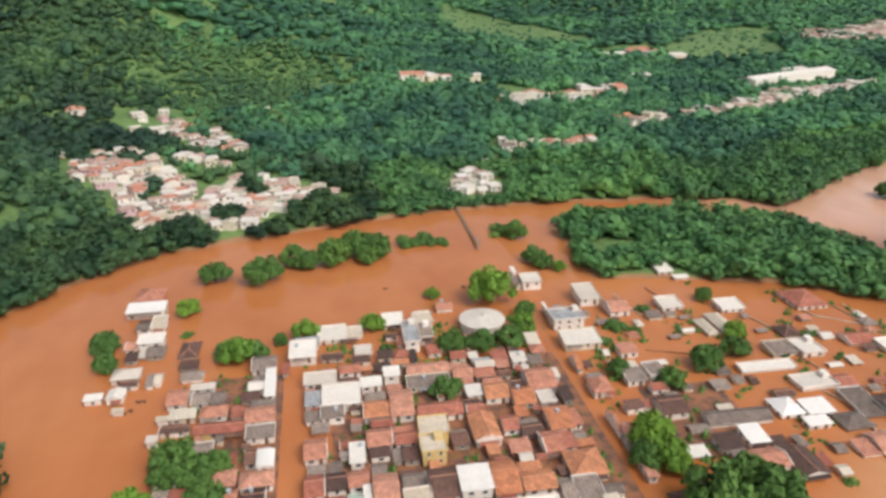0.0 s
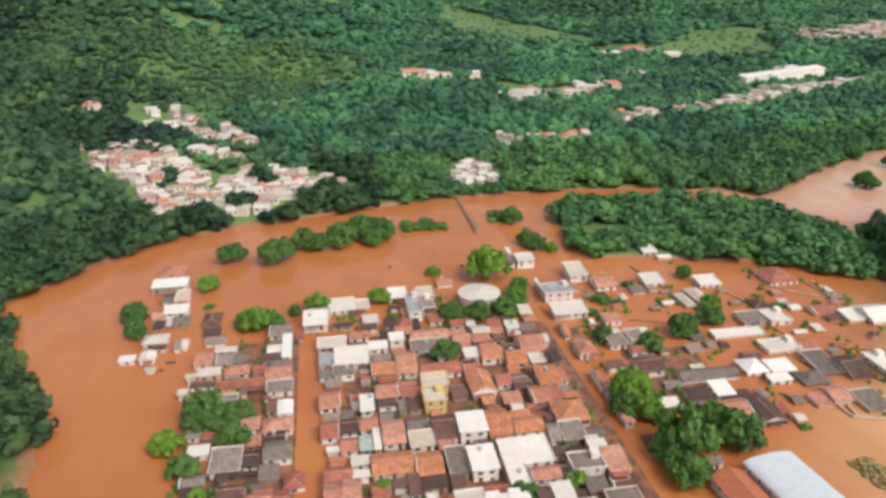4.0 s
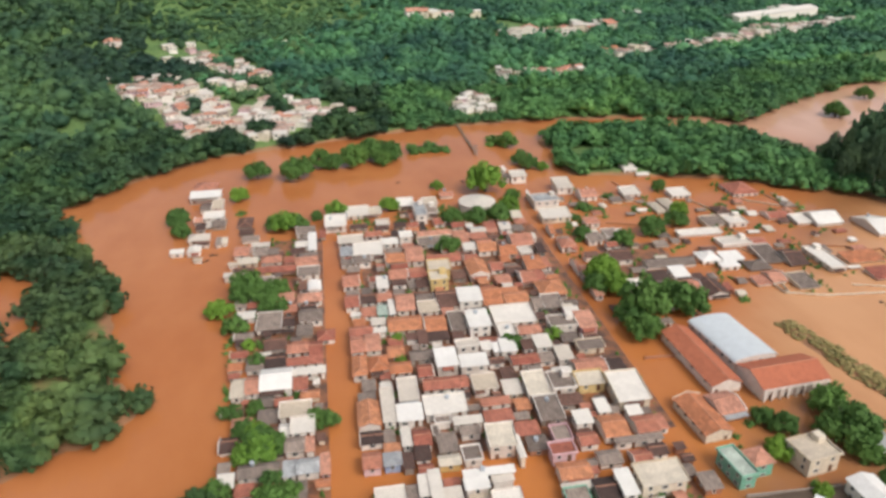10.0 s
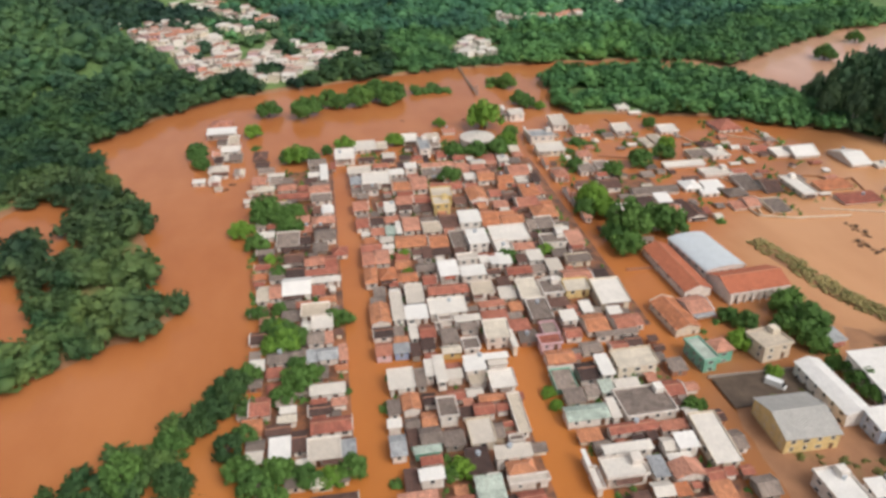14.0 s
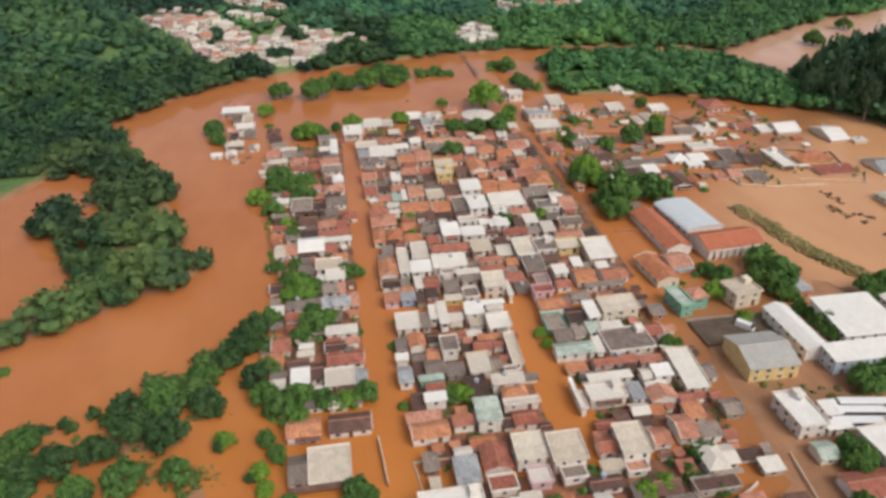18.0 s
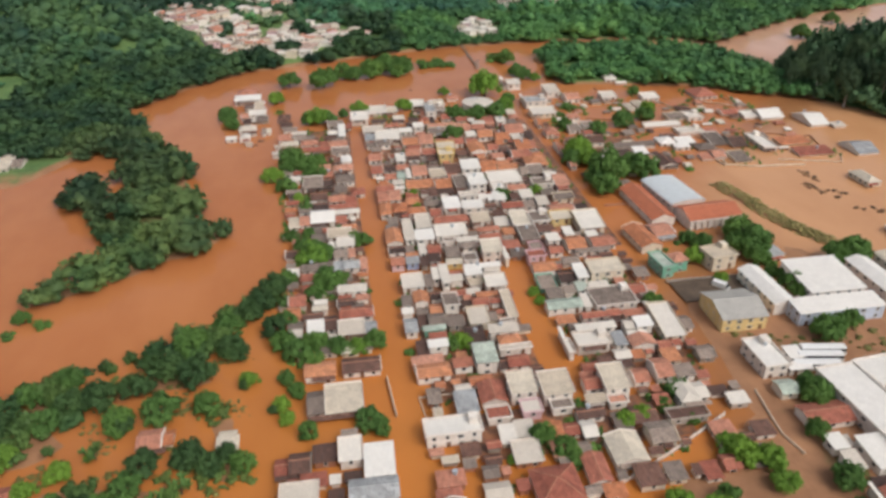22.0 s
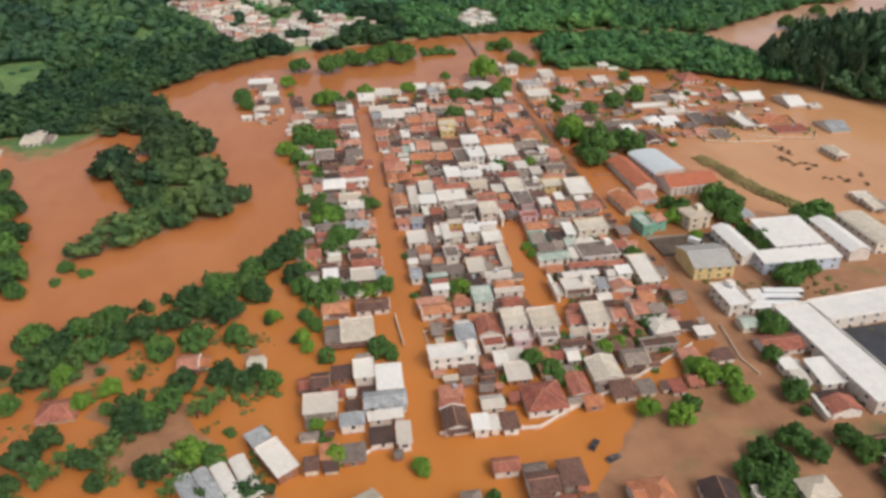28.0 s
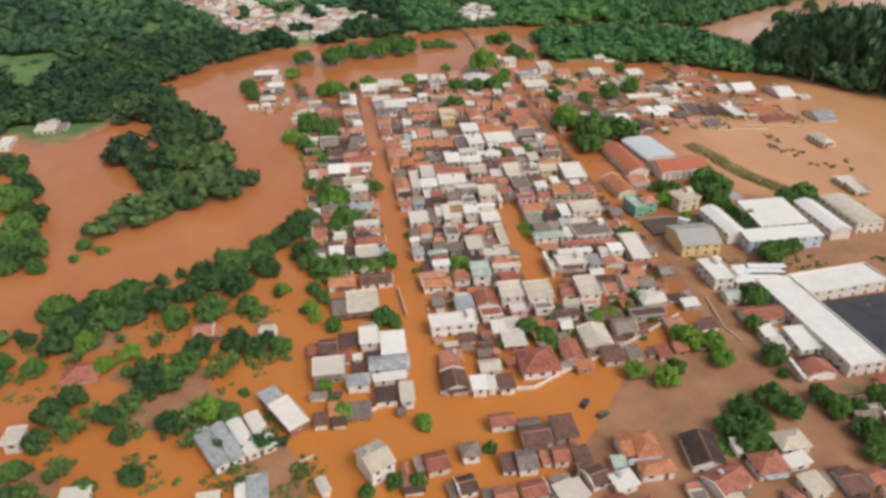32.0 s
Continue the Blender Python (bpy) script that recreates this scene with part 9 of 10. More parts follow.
tree("b", -69.7, 32.5, 6.4, 8.8)
tree("b", -59.6, 41.0, 5.4, 7.6)
tree("b", -55.0, 46.3, 5.2, 7.4)
tree("b", -46.9, 60.7, 5.5, 7.7)
tree("b", -51.1, 52.0, 5.1, 7.2)
tree("b", -58.5, 28.9, 5.6, 7.9)
tree("b", -119.3, -10.9, 3.8, 5.7)
tree("b", -125.7, 3.3, 3.0, 4.7)
tree("b", -116.3, -2.6, 4.8, 6.8)
tree("y", -108.4, -1.9, 4.0, 5.5)
tree("n", -110.0, -8.1, 3.5, 5.1)
tree("n", -88.1, -4.2, 3.4, 5.0)
tree("y", -95.0, -8.7, 3.7, 5.2)
tree("y", -100.7, -13.1, 3.4, 4.8)
tree("b", -87.3, -23.1, 5.0, 7.2)
tree("b", -82.5, -21.8, 4.3, 6.3)
tree("b", -78.7, -17.3, 4.4, 6.4)
tree("b", -76.4, -10.4, 4.8, 6.8)
tree("n", -69.5, -21.0, 4.4, 6.0)
tree("n", -71.5, -23.4, 3.5, 5.1)
tree("n", -66.7, -19.2, 3.6, 5.2)
tree("b", -65.6, -10.0, 4.8, 6.9)
tree("b", -61.6, -13.5, 3.9, 5.8)
tree("y", -53.1, 15.9, 3.3, 4.7)
tree("s", -63.0, -30.6, 2.1, 2.3)
tree("b", -109.9, -31.7, 5.5, 7.7)
tree("b", -105.6, -25.6, 4.3, 6.3)
tree("n", -105.7, -38.7, 4.2, 5.9)
tree("n", -102.2, -37.3, 3.9, 5.6)
tree("b", -110.6, -40.5, 4.0, 5.9)
tree("n", -99.8, -33.9, 4.0, 5.6)
tree("b", -95.9, -34.6, 3.6, 5.5)
tree("b", -92.1, -42.1, 2.6, 4.3)
tree("b", -86.6, -55.8, 3.5, 5.3)
tree("n", -103.2, -51.0, 3.7, 5.3)
tree("b", -95.9, -56.9, 2.9, 4.6)
tree("b", -79.9, -41.4, 4.5, 6.5)
tree("n", -75.4, -40.3, 4.0, 5.6)
tree("y", -71.2, -37.4, 4.6, 6.2)
tree("b", -65.6, -39.9, 3.8, 5.7)
tree("n", -74.7, -47.7, 3.0, 4.5)
tree("n", -72.4, -44.9, 3.0, 4.6)
tree("b", -113.5, -48.7, 3.0, 4.7)
tree("b", -127.9, -6.5, 2.8, 4.5)
tree("y", -42.1, -33.2, 2.7, 4.0)
tree("y", -38.2, -44.4, 3.1, 4.5)
tree("s", -40.2, -37.2, 2.3, 2.4)
tree("y", -18.9, -51.9, 2.9, 4.2)
tree("s", -76.6, -58.0, 1.3, 1.6)
tree("b", -33.2, 78.8, 5.9, 8.2)
tree("b", -15.5, 85.7, 3.6, 5.5)
tree("b", -40.6, 94.7, 3.1, 4.8)
tree("b", -73.0, 236.1, 5.1, 7.3)
tree("y", 39.7, -45.0, 3.7, 5.2)
tree("y", 46.2, -49.7, 4.2, 5.8)
tree("b", 50.5, -46.0, 3.3, 5.1)
tree("y", 60.7, -36.0, 4.6, 6.2)
tree("y", 65.8, -38.4, 4.1, 5.7)
tree("y", 64.8, -45.5, 4.0, 5.5)
tree("y", 59.2, -32.4, 3.6, 5.0)
tree("b", 59.5, -63.9, 4.0, 5.9)
tree("b", 52.4, -69.4, 4.1, 6.0)
tree("b", 55.1, -74.3, 5.2, 7.3)
tree("b", 68.4, -61.9, 4.6, 6.7)
tree("b", 70.8, -66.6, 4.0, 5.9)
tree("b", 61.5, -68.1, 3.6, 5.4)
tree("b", 80.7, -63.9, 3.7, 5.6)
tree("b", 82.4, -69.0, 4.0, 5.9)
tree("b", 83.7, -78.1, 4.7, 6.7)
tree("b", 96.0, -67.0, 3.7, 5.6)
tree("b", 88.1, -69.0, 2.7, 4.4)
tree("b", 78.6, -47.7, 4.4, 6.4)
tree("b", 81.8, -33.2, 3.6, 5.5)
tree("b", 80.7, -83.5, 3.4, 5.2)
tree("b", 111.5, 2.7, 5.0, 7.1)
tree("b", 90.0, -18.5, 3.9, 5.8)
tree("b", 147.6, 39.5, 7.2, 9.8)
tree("b", 140.9, 38.5, 5.7, 8.0)
tree("b", -4.9, -63.1, 2.1, 3.6)
tree("b", -23.3, -69.9, 2.5, 4.1)
tree("b", -28.2, -68.9, 2.5, 4.1)
tree("b", -34.7, -70.8, 2.4, 4.0)
tree("b", -159.2, 115.4, 5.2, 7.3)
tree("b", -149.9, 87.2, 5.1, 7.2)
tree("b", -167.5, 135.6, 4.8, 6.9)
tree("b", -142.7, 68.4, 4.0, 5.9)
tree("b", -142.1, 51.8, 6.3, 8.6)
tree("b", -135.5, 46.5, 4.2, 6.2)
tree("b", -144.6, 47.8, 4.9, 7.1)
tree("b", -122.4, 59.5, 3.4, 5.2)
tree("s", -124.8, 52.5, 2.8, 2.8)
tree("s", -116.3, 56.6, 3.1, 3.1)
tree("b", 328.6, 325.3, 8.1, 10.8)
tree("b", 330.4, 327.6, 8.3, 11.1)
tree("b", 381.9, 362.9, 7.6, 10.2)
tree("b", -170.2, 138.6, 8.1, 10.8)
tree("b", -156.5, 111.2, 8.3, 11.0)
tree("b", -158.4, 100.3, 8.7, 11.6)
tree("b", -147.6, 87.1, 7.0, 9.5)
tree("b", -148.6, 74.5, 8.1, 10.8)
tree("b", -145.3, 57.2, 7.6, 10.3)
tree("b", -138.7, 57.4, 5.9, 8.2)
tree("b", 18.7, -20.3, 2.6, 3.6)
tree("y", 23.3, -26.5, 2.4, 3.2)
tree("b", 16.3, -5.0, 1.8, 3.0)
tree("b", 50.9, -15.8, 2.6, 3.8)
tree("b", 55.2, -21.9, 2.2, 3.2)
tree("y", 8.1, -25.3, 1.6, 2.6)
tree("b", 28.4, -19.1, 1.8, 2.8)
tree("y", 34.4, 41.6, 2.4, 3.4)
tree("b", 41.0, 42.4, 2.0, 3.2)
tree("b", 71.1, 28.7, 2.0, 3.4)
tree("b", 3.6, 18.8, 2.2, 4.6)
tree("y", 55.9, 112.0, 2.4, 3.6)
tree("b", 42.5, 109.7, 3.0, 4.6)
tree("y", 8.4, 121.1, 2.2, 4.2)
tree("b", 8.4, 111.6, 1.8, 3.0)
tree("y", 6.8, 127.6, 2.0, 3.4)
tree("b", -25.2, 61.7, 3.0, 5.5)
tree("b", -67.8, -11.0, 3.4, 4.6)
tree("n", -69.8, -21.7, 3.2, 4.2)
tree("y", -84.5, -22.9, 3.0, 4.2)
tree("b", -54.7, -15.7, 1.6, 2.4)
tree("b", -94.4, -16.9, 2.4, 3.6)
tree("y", -89.5, -4.0, 1.6, 2.2)
tree("b", -46.6, 3.3, 2.0, 3.2)
tree("b", -54.4, 13.9, 1.6, 4.0)
tree("b", 77.5, -47.3, 1.8, 3.0)
tree("b", 77.6, -53.5, 1.8, 3.0)
tree("b", 90.1, -19.5, 2.2, 3.6)
tree("b", 92.2, -23.1, 2.0, 3.4)



# ---- villages over the river ----
def village(name, seed, poly, step, chance, covers, high=(2.6, 4.4), turn=0, size=(5.5, 10)):
    """Hillside houses, joined as one: walls with gables, roofs, dark windows."""
    rng = random.Random(seed)
    mats = list(WALL.values()) + list(ROOF.values()) + [GLASS]
    names = list(WALL) + list(ROOF)
    v, f, slot = [], [], []

    def add(shape, m, index):
        k = len(v)
        v.extend((m @ Vector(q))[:] for q in shape.v)
        f.extend(tuple(k + n for n in q) for q in shape.f)
        slot.extend([index] * len(shape.f))

    xs, ys = [p[0] for p in poly], [p[1] for p in poly]
    y = min(ys)
    while y < max(ys):
        x = min(xs) + rng.uniform(0, step)
        while x < max(xs):
            px, py = x + rng.uniform(-1.5, 1.5), y + rng.uniform(-1.5, 1.5)
            if inside(np.array([px]), np.array([py]), poly)[0] and rng.random() < chance and (seed > 3 or village_gap(np.array([px]), np.array([py]))[0] > -0.4):
                cover, paint = rng.choice(covers), rng.choice("wwwwccpw")
                hw, hd, h = rng.uniform(*size) / 2, rng.uniform(*size) / 2, rng.uniform(*high)
                m = pose(px, py, float(land(px, py)), 0, 0, turn + rng.uniform(-22, 22) + rng.choice((0, 0, 90)))
                up = hd * 0.36 if cover in "tprd" else hd * 0.12
                body = [(-hd, -2), (hd, -2), (hd, h), (0, h + up), (-hd, h)]
                if seed == 4:
                    root = new("house")
                    root.matrix_world = m
                    tagged(root, f"small {WALL_WORD[paint]} hillside house with a {ROOF_WORD[cover]} roof", "house", "houses of the villages over the river")
                    block = Shape().solid([(hw, q, z) for q, z in body], [(-hw, q, z) for q, z in body])
                    n = len(block.f)
                    for u in (-0.5, 0.5):
                        block.box(u * hw - 0.5, u * hw + 0.5, -hd - 0.05, -hd + 0.05, h - 1.9, h - 0.8)
                    part("wall", mesh_of("wall", block.v, block.f, [WALL[paint], GLASS], [0] * n + [1] * (len(block.f) - n)), root)
                    bent = [(-hd - 0.4, h - 0.1), (0, h + up), (hd + 0.4, h - 0.1), (hd + 0.4, h + 0.06), (0, h + up + 0.16), (-hd - 0.4, h + 0.06)]
                    part("roof", Shape().solid([(hw + 0.3, q, z) for q, z in bent], [(-hw - 0.3, q, z) for q, z in bent]).mesh("roof", ROOF[cover]), root)
                    x += step * rng.uniform(0.9, 1.25)
                    continue
                add(Shape().solid([(hw, q, z) for q, z in body], [(-hw, q, z) for q, z in body]), m, list(WALL).index(paint))
                bent = [(-hd - 0.4, h - 0.1), (0, h + up), (hd + 0.4, h - 0.1), (hd + 0.4, h + 0.06), (0, h + up + 0.16), (-hd - 0.4, h + 0.06)]
                add(Shape().solid([(hw + 0.3, q, z) for q, z in bent], [(-hw - 0.3, q, z) for q, z in bent]), m, len(WALL) + list(ROOF).index(cover))
                for u in (-0.5, 0.5):
                    add(Shape().box(u * hw - 0.5, u * hw + 0.5, -hd - 0.05, -hd + 0.05, h - 1.9, h - 0.8), m, len(mats) - 1)
            x += step * rng.uniform(0.9, 1.25)
        y += step * rng.uniform(0.95, 1.15)
    if not v:
        return
    tagged(new(name, mesh_of(name, v, f, mats, slot)), "village of small houses with clay-tile and white roofs", "village", kind="stuff")


village("riverside_village", 1, VILLAGES[0], 7.0, 1.0, "qqqppwwcckw", turn=20, size=(4.5, 8.5))
village("landing_village", 2, VILLAGES[1], 7.0, 1.0, "qqqpwwwcc", turn=-10, size=(4.5, 8.5))
village("hillside_village", 3, VILLAGES[2], 8.6, 0.72, "wwwwcqqpk", turn=25, size=(5, 10.5))
village("bridge_hamlet", 4, VILLAGES[3], 7.6, 0.9, "qqpwwwcc", turn=15, size=(4.5, 9))
village("road_hamlet", 5, VILLAGES[4], 8.0, 0.95, "wwpck", high=(4, 6))
village("road_village", 6, VILLAGES[5], 8.6, 0.9, "wwwqqcck", turn=25, size=(6, 13), high=(4, 7))
village("meadow_hamlet", 7, VILLAGES[6], 12.0, 0.6, "wwcpp", size=(8, 18), high=(4, 7))
village("wood_hamlet", 8, VILLAGES[7], 13.0, 0.55, "wwpp", size=(8, 16), high=(4, 7))
village("far_town", 9, VILLAGES[8], 15.0, 0.9, "wwwqqqc", size=(10, 18), high=(4, 8))
for x, y, w, d, turn, high, kind, cover, paint in ((-163, 575, 14, 10, 15, 5, "h", "p", "w"), (-199, 540, 10, 8, 0, 4, "m", "w", "w"), (-154, 491, 9, 7, 0, 3, "m", "w", "w"),
                                                  (-26, 600, 9, 7, 0, 3, "m", "w", "w"), (540, 705, 150, 24, 21, 9, "g", "w", "w"), (415, 885, 36, 16, 5, 7, "m", "w", "w"),
                                                  (452, 893, 44, 28, 5, 9, "h", "p", "p"), (497, 880, 34, 14, 5, 5, "m", "w", "w"), (255, 530, 22, 9, 8, 4, "g", "t", "c"),
                                                  (590, 760, 40, 10, 21, 6, "m", "w", "w"), (352, 690, 26, 10, 10, 5, "m", "w", "w"), (375, 640, 18, 10, 0, 4, "g", "p", "w")):
    house(x, y, w, d, turn, high, kind, cover, paint, far=2, group="outlying buildings", base=float(land(x, y)))


# ---- the round hall ----
def round_hall(x, y, r):
    root = new("round_hall")
    root.matrix_world = pose(x, y, 0)
    tagged(root, "round hall with a shallow white cone roof in flood water", "hall")
    n = 20
    ring = [(math.cos(6.2832 * i / n), math.sin(6.2832 * i / n)) for i in range(n)]
    part("wall", Shape().solid([(0.93 * r * a, 0.93 * r * b, -1.2) for a, b in ring], [(0.93 * r * a, 0.93 * r * b, 4.0) for a, b in ring]).mesh("wall", WALL["w"]), root)
    cone = Shape().solid([(r * a, r * b, 3.9) for a, b in ring], [(r * a, r * b, 4.15) for a, b in ring])
    cone.v.append((0, 0, 5.6))
    cone.f.pop(1)
    cone.f += [(n + i, n + (i + 1) % n, 2 * n) for i in range(n)]
    part("roof", cone.mesh("roof", ROOF["w"]), root)
    part("finial", Shape().tube((0, 0, 5.4), (0, 0, 6.3), 0.35, 0.2, 8).mesh("finial", CONCRETE), root)


round_hall(60.6, 224.8, 8.6)


# ---- footbridge over the river ----
def footbridge(x0, y0, x1, y1):
    span = math.hypot(x1 - x0, y1 - y0)
    root = new("footbridge")
    root.matrix_world = pose(x0, y0, 0, 0, 0, math.degrees(math.atan2(y1 - y0, x1 - x0)))
    tagged(root, "narrow dark timber footbridge, sagging into the flooded river", "bridge")
    n = 30
    sag = [0.45 + 1.3 * (2 * i / n - 1) ** 2 for i in range(n + 1)]
    for i in range(n):
        a, b = span * i / n, span * (i + 1) / n
        part("deck_board", Shape().solid([(a, -0.6, sag[i] - 0.15), (b - 0.1, -0.6, sag[i + 1] - 0.15), (b - 0.1, 0.6, sag[i + 1] - 0.15), (a, 0.6, sag[i] - 0.15)],
                                         [(a, -0.6, sag[i]), (b - 0.1, -0.6, sag[i + 1]), (b - 0.1, 0.6, sag[i + 1]), (a, 0.6, sag[i])]).mesh("deck_board", TIMBER), root)
    for side in (-0.65, 0.65):
        for i in range(0, n + 1, 3):
            part("post", Shape().tube((span * i / n, side, sag[i] - 0.2), (span * i / n, side, sag[i] + 1.1), 0.07, 0.06).mesh("post", STEEL), root)
        for i in range(0, n, 3):
            part("rail", Shape().tube((span * i / n, side, sag[i] + 1.05), (span * (i + 3) / n, side, sag[i + 3] + 1.05), 0.05, 0.05).mesh("rail", STEEL), root)
        for u in (0, span):
            part("tower", Shape().tube((u, side, -1.5), (u, side, 6.5), 0.28, 0.2).mesh("tower", CONCRETE), root)


footbridge(83.5, 385, 79.5, 303)


# ---- walls of yards and gardens ----
def yard_wall(paint, high, *pts):
    for (x0, y0), (x1, y1) in zip(pts, pts[1:]):
        span = math.hypot(x1 - x0, y1 - y0)
        root = new("yard_wall", Shape().box(0, span, -0.1, 0.1, -0.8, high).mesh("yard_wall", WALL[paint]))
        root.matrix_world = pose(x0, y0, 0, 0, 0, math.degrees(math.atan2(y1 - y0, x1 - x0)))
        tagged(root, f"low {WALL_WORD[paint]} yard wall stained by brown water", "wall", "yard walls")
        n = max(2, int(span / 4))
        for i in range(n + 1):
            u = min(max(span * i / n, 0.14), span - 0.14)
            part("pillar", Shape().box(u - 0.14, u + 0.14, -0.14, 0.14, -0.8, high + 0.12).mesh("pillar", WALL[paint]), root)


yard_wall("w", 1.3, (-12.7, -41.7), (11.7, -44.5), (23.8, -38.9), (33.2, -35.9), (45.6, -30.6), (64.2, -21.7))
yard_wall("c", 1.5, (-16.8, 9.7), (-16.3, -5.0))
yard_wall("w", 1.2, (-33.7, -45.9), (-29.5, -43.6))
yard_wall("c", 0.9, (-49.3, -58.2), (-45.9, -56.7))
yard_wall("c", 0.7, (183.3, 216.7), (186.4, 206.0), (197.9, 196.2))
yard_wall("g", 0.5, (199.4, 213.0), (200.9, 188.8))
yard_wall("c", 0.6, (160.7, 214.3), (166.5, 192.3))
yard_wall("o", 0.6, (135.7, 244.1), (140.9, 209.3), (150, 203))
yard_wall("c", 0.9, (147.7, 136.6), (148.8, 123.1), (161.0, 118.2), (183.4, 115.3))
yard_wall("c", 0.8, (91.0, 95.3), (95.3, 77.0))
yard_wall("o", 1.0, (81.2, 96.2), (91.0, 95.3))
yard_wall("c", 1.0, (76.8, -15.2), (74.1, -30.7), (75.4, -37.6))
yard_wall("g", 1.2, (78.7, 38.7), (103.2, 36.8), (103.0, 28.0))
yard_wall("c", 0.6, (-9.6, 0.5), (-9.0, -8.5))
yard_wall("c", 0.6, (-9.6, 0.5), (-1.0, 0.2))
yard_wall("c", 0.6, (203.7, 212.1), (204.8, 189.5))
yard_wall("c", 0.9, (157.5, 152.2), (150.0, 122.9))
yard_wall("o", 0.7, (190.1, 146.0), (208.6, 146.9), (204.5, 133.3))
yard_wall("c", 0.7, (176.0, 123.2), (201.2, 114.2), (207.6, 122.4))
yard_wall("g", 0.5, (159.1, 191.3), (162.7, 169.3))
yard_wall("o", 0.5, (112, 196), (126, 190), (128, 176))
yard_wall("c", 0.6, (120, 240), (122, 222), (136, 216))
yard_wall("o", 0.6, (172, 160), (196, 152), (204, 140))
yard_wall("c", 0.6, (150, 170), (158, 150), (176, 146))


# ---- vehicles ----
def car(x, y, turn, body_mat, label, long=4.1, wide=1.7, sunk=0.55):
    root = new("car")
    root.matrix_world = pose(x, y, max(float(land(x, y)), -1.0 + 0.45) if sunk == 0 else -sunk, 0, 0, turn)
    tagged(root, label, "car")
    a, b = long / 2, wide / 2
    part("body", Shape().solid([(-a, -b, 0.25), (a, -b, 0.25), (a, b, 0.25), (-a, b, 0.25)], [(-a * 0.97, -b * 0.95, 0.85), (a * 0.94, -b * 0.95, 0.8), (a * 0.94, b * 0.95, 0.8), (-a * 0.97, b * 0.95, 0.85)]).mesh("body", body_mat), root)
    cabin = part("cabin", Shape().solid([(-a * 0.8, -b * 0.92, 0.84), (a * 0.42, -b * 0.92, 0.82), (a * 0.42, b * 0.92, 0.82), (-a * 0.8, b * 0.92, 0.84)],
                                        [(-a * 0.62, -b * 0.76, 1.38), (a * 0.12, -b * 0.76, 1.38), (a * 0.12, b * 0.76, 1.38), (-a * 0.62, b * 0.76, 1.38)]).mesh("cabin", GLASS), root)
    part("roof_panel", Shape().box(-a * 0.6, a * 0.1, -b * 0.74, b * 0.74, 1.38, 1.44).mesh("roof_panel", body_mat), cabin)
    for u in (-a * 0.62, a * 0.62):
        for v in (-b * 0.9, b * 0.9):
            part("wheel", Shape().tube((u, v - 0.1, 0.3), (u, v + 0.1, 0.3), 0.3, 0.3, 12).mesh("wheel", GLASS), root)


def van(x, y, turn, label):
    root = new("van")
    root.matrix_world = pose(x, y, max(float(land(x, y)), 0), 0, 0, turn)
    tagged(root, label, "van")
    paint = plain("white_van_paint", (0.78, 0.77, 0.74), 0.35, 0.08)
    part("body", Shape().solid([(-2.7, -1, 0.4), (1.7, -1, 0.4), (1.7, 1, 0.4), (-2.7, 1, 0.4)], [(-2.7, -0.95, 2.4), (1.6, -0.95, 2.4), (1.6, 0.95, 2.4), (-2.7, 0.95, 2.4)]).mesh("body", paint), root)
    part("bonnet", Shape().solid([(1.7, -0.98, 0.4), (2.7, -0.95, 0.4), (2.7, 0.95, 0.4), (1.7, 0.98, 0.4)], [(1.7, -0.93, 1.35), (2.6, -0.9, 1.1), (2.6, 0.9, 1.1), (1.7, 0.93, 1.35)]).mesh("bonnet", paint), root)
    part("windscreen", Shape().solid([(1.7, -0.88, 1.36), (2.25, -0.88, 1.28), (2.25, 0.88, 1.28), (1.7, 0.88, 1.36)], [(1.62, -0.82, 2.3), (1.68, -0.82, 2.28), (1.68, 0.82, 2.28), (1.62, 0.82, 2.3)]).mesh("windscreen", GLASS), root)
    for u in (-1.7, 1.7):
        for v in (-0.92, 0.92):
            part("wheel", Shape().tube((u, v - 0.12, 0.36), (u, v + 0.12, 0.36), 0.36, 0.36, 12).mesh("wheel", GLASS), root)


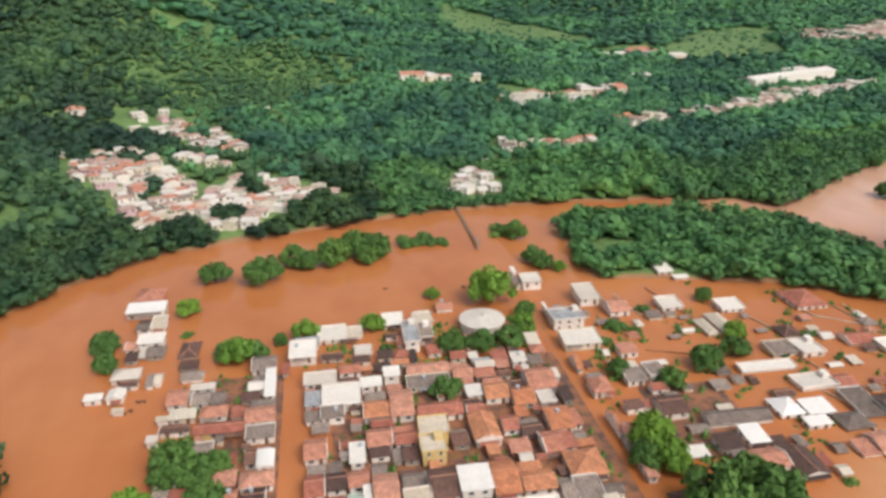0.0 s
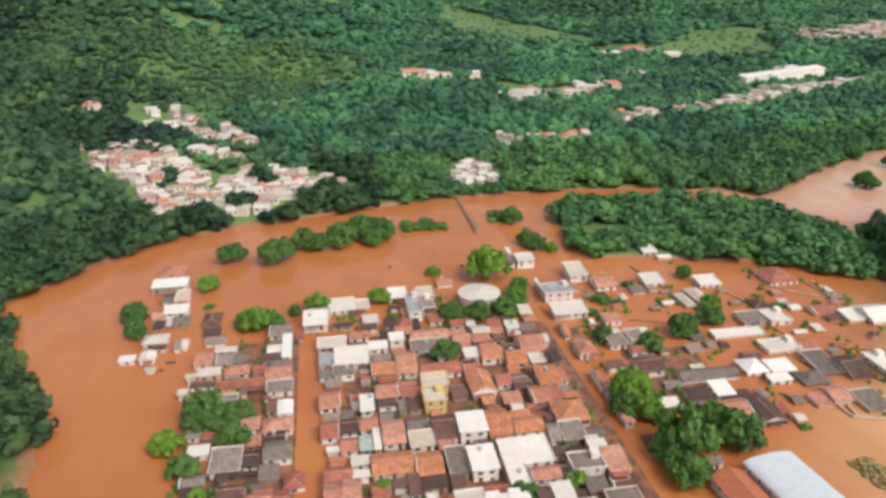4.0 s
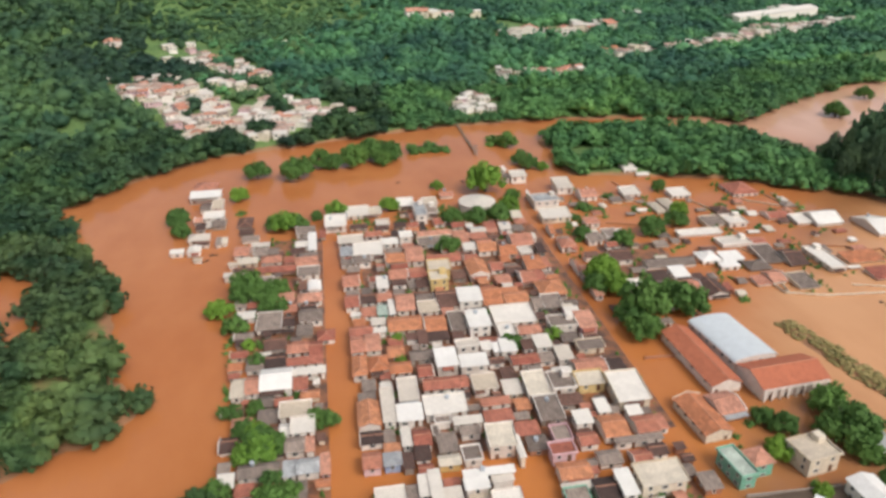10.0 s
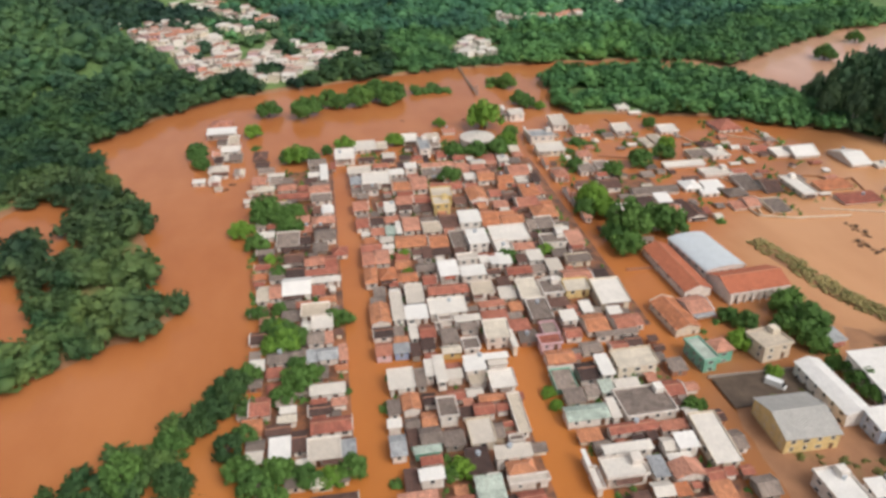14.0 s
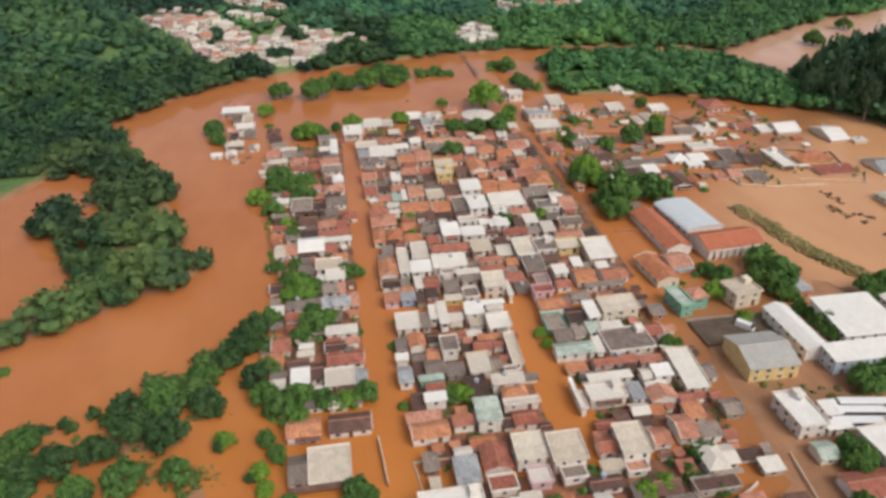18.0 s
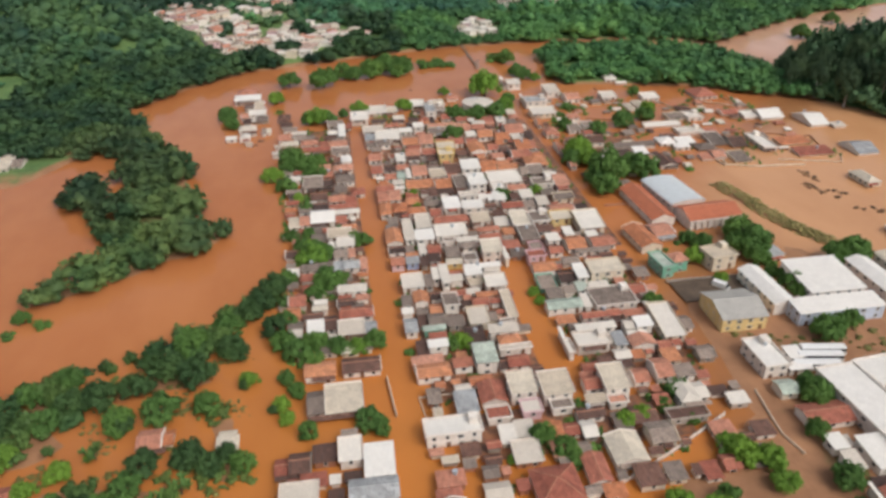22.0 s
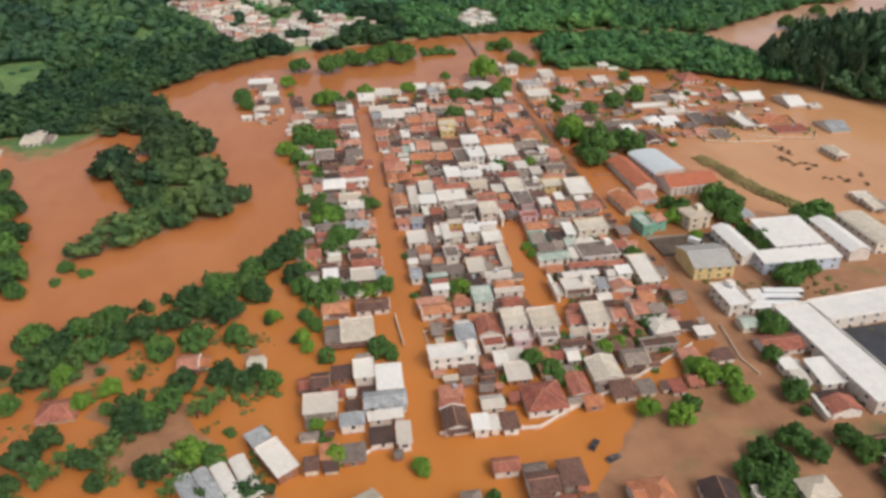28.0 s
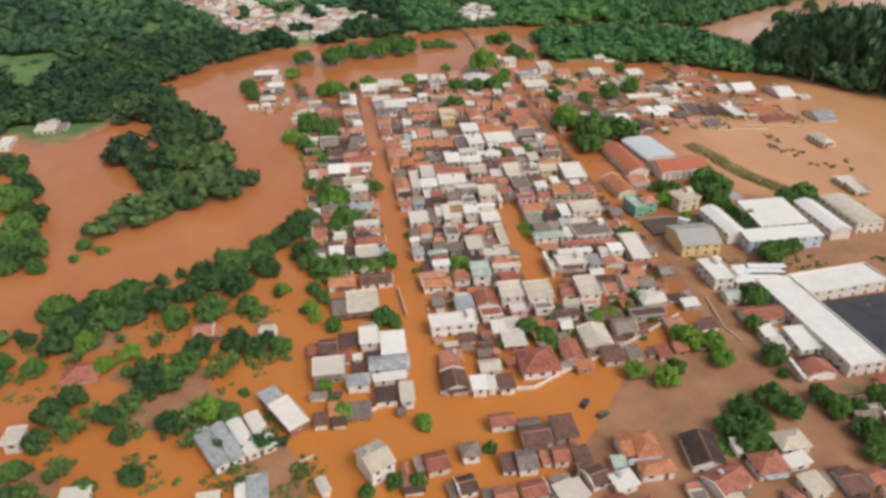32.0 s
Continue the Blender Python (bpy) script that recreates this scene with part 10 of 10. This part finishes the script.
def bus(x, y, turn, span):
    root = new("bus")
    root.matrix_world = pose(x, y, max(float(land(x, y)), 0), 0, 0, turn)
    tagged(root, "long white bus parked on the muddy works yard", "bus", "buses on the works yard")
    a, b = span / 2, 1.2
    part("body", Shape().solid([(-a, -b, 0.45), (a, -b, 0.45), (a, b, 0.45), (-a, b, 0.45)], [(-a, -b, 1.5), (a, -b, 1.5), (a, b, 1.5), (-a, b, 1.5)]).mesh("body", BUS_PAINT), root)
    part("window_band", Shape().solid([(-a + 0.05, -b + 0.03, 1.5), (a - 0.05, -b + 0.03, 1.5), (a - 0.05, b - 0.03, 1.5), (-a + 0.05, b - 0.03, 1.5)],
                                      [(-a + 0.15, -b + 0.08, 2.45), (a - 0.15, -b + 0.08, 2.45), (a - 0.15, b - 0.08, 2.45), (-a + 0.15, b - 0.08, 2.45)]).mesh("window_band", GLASS), root, None, "dark glass band")
    part("roof", Shape().solid([(-a + 0.08, -b + 0.04, 2.45), (a - 0.08, -b + 0.04, 2.45), (a - 0.08, b - 0.04, 2.45), (-a + 0.08, b - 0.04, 2.45)],
                               [(-a + 0.2, -b + 0.25, 2.85), (a - 0.2, -b + 0.25, 2.85), (a - 0.2, b - 0.25, 2.85), (-a + 0.2, b - 0.25, 2.85)]).mesh("roof", BUS_PAINT), root)
    for u in (-a * 0.6, a * 0.62):
        for v in (-b + 0.1, b - 0.1):
            part("wheel", Shape().tube((u, v - 0.12, 0.48), (u, v + 0.12, 0.48), 0.48, 0.48, 12).mesh("wheel", GLASS), root)


BUS_PAINT = plain("white_bus_paint", (0.80, 0.79, 0.77), 0.35, 0.06)
bus(103.5, -5.0, -12.1, 12.5)
bus(100.8, -7.5, -12.2, 12.5)
bus(97.7, -10.7, -12.3, 12.5)
DARK_PAINT = plain("dark_car_paint", (0.06, 0.05, 0.05), 0.3)
car(22.7, -52.3, 48, DARK_PAINT, "dark car standing deep in the flooded street")
car(25.6, -57.2, 20, plain("grey_car_paint", (0.12, 0.10, 0.09), 0.3), "dark grey car at the edge of the flood")
van(94.4, 31.9, -50, "white van parked on a muddy yard")


# ---- paved yards ----
def yard_slab(label, mat, x0, x1, y0, y1, top):
    slab = Shape().box(x0, x1, y0, y1, top - 0.3, top).mesh("pavement", mat)
    tagged(new("pavement", slab), label, "pavement", kind="structure")


DARK_EARTH = plain("dark_wet_earth", (0.11, 0.075, 0.05), 0.7, 0.35, 0.25)
DARK_COURT = plain("near_black_concrete", (0.045, 0.046, 0.052), 0.5, 0.35, 0.25)
yard_slab("dark wet earth yard", DARK_EARTH, 79.3, 103, 26, 37.8, 0.75)
yard_slab("near-black concrete courtyard of the long hall", DARK_COURT, 106.4, 134, -54, -24.2, 0.8)


# ---- drifted debris in the flooded field ----
def debris_heap(x, y, size):
    rng = np.random.RandomState(int(x * 7 + y * 3))
    n = 5
    cs = np.stack([rng.uniform(-1, 1, n) * size, rng.uniform(-0.6, 0.6, n) * size, rng.uniform(-0.1, 0.25, n)], 1)
    v1, f1 = lumps(rng, cs, rng.uniform(0.35, 0.7, n) * size * 0.7, ICO1, 0.35)
    v2, f2 = tufts(rng, cs, np.full(n, 0.55 * size), 60, 0.22)
    v = np.concatenate([v1, v2])
    v[:, 2] = np.clip(v[:, 2] * 0.55, -0.3, 1.2)
    ob = new("driftwood", tri_mesh("driftwood", v, np.concatenate([f1, f2 + len(v1)]), DEBRIS))
    ob.matrix_world = pose(x, y, 0, 0, 0, rng.uniform(0, 360))
    tagged(ob, "brown tangle of drifted brush in flood water", "driftwood", "drifted debris")


DEBRIS = plain("rotten_brush", (0.10, 0.06, 0.035), 0.95, 0.5, 0.8)
for x, y, size in ((178, 109, 2.0), (178, 104, 2.2), (178, 100, 1.6), (172, 97, 2.0), (172, 94, 2.2), (173, 89, 1.8), (177, 89, 1.6), (176, 84, 2.0), (181, 86, 2.2),
                   (177, 72, 1.8), (183, 72, 1.5), (184, 68, 2.0), (194, 73, 1.8), (190, 64, 1.7), (150, 196, 1.2), (128, 204, 1.3), (133, 186, 1.2), (44.5, 312, 1.2),
                   (-58, 196, 1.2), (-55, 201, 1.4), (62, 262, 1.3), (30, 268, 1.0)):
    debris_heap(x, y, size)
# slabs over the block interiors darken the gaps as house shade would
for x0, x1, y0, y1 in ((-42, -18.5, 28, 208), (-4, 73, 68, 205), (-6, 25, -2, 60), (38, 68, -2, 52), (2, 56, -24, -8), (92, 118, 142, 178)):
    yard = Shape().box(x0, x1, y0, y1, -0.5, 0.05).mesh("pavement", YARD)
    ob = tagged(new("pavement", yard), "silted brown back yards, darkened for shade between the houses", "yard", kind="structure")
    ob.matrix_world = pose(0, 0, 0, 0, 0, -2)


# ---- bushes in the back yards ----
def yard_bushes():
    rng = np.random.RandomState(91)
    p = np.concatenate([strew(92 + i, *zone, 2.3) for i, zone in enumerate(((-44, -18, 22, 212), (-4, 75, 68, 232), (-6, 25, -4, 60), (38, 68, -4, 52), (0, 58, -34, -8), (84, 210, 112, 245), (84, 120, 34, 70)))])
    for x, y, hw, hd in FOOT:
        p = p[(np.abs(p[:, 0] - x) > hw + 0.3) | (np.abs(p[:, 1] - y) > hd + 0.3)]
    near = np.min([np.hypot(np.maximum(np.abs(p[:, 0] - x) - hw, 0), np.maximum(np.abs(p[:, 1] - y) - hd, 0)) for x, y, hw, hd in FOOT], axis=0)
    p = p[(near < np.where(p[:, 0] > 84, 3.5, 9)) & (waves(p[:, 0], p[:, 1], 57, 21) > np.where(p[:, 0] > 84, 0.1, -0.15))]
    p = p[rng.uniform(0, 1, len(p)) < 0.55]
    woods("yard_bushes", p, rng.uniform(0.8, 1.9, len(p)), rng.uniform(1.4, 3.6, len(p)), FAR_T, LEAF_TREE, "green bushes and small trees in flooded back yards", 15)


yard_bushes()


# ---- covered walk along the school's wing ----
def arcade(x, y, turn, span, high):
    root = new("arcade")
    root.matrix_world = pose(x, y, 0, 0, 0, turn)
    tagged(root, "white arcade of square columns before the long school wing", "arcade")
    part("beam", Shape().box(-span / 2, span / 2, -0.2, 0.2, high - 0.55, high).mesh("beam", WALL["w"]), root)
    n = 9
    for i in range(n):
        u = -span / 2 + 0.25 + (span - 0.5) * i / (n - 1)
        part("column", Shape().box(u - 0.28, u + 0.28, -0.28, 0.22, -1.2, high - 0.5).mesh("column", WALL["w"]), root)


arcade(114.4, 70.2, 2.0, 21.0, 3.9)
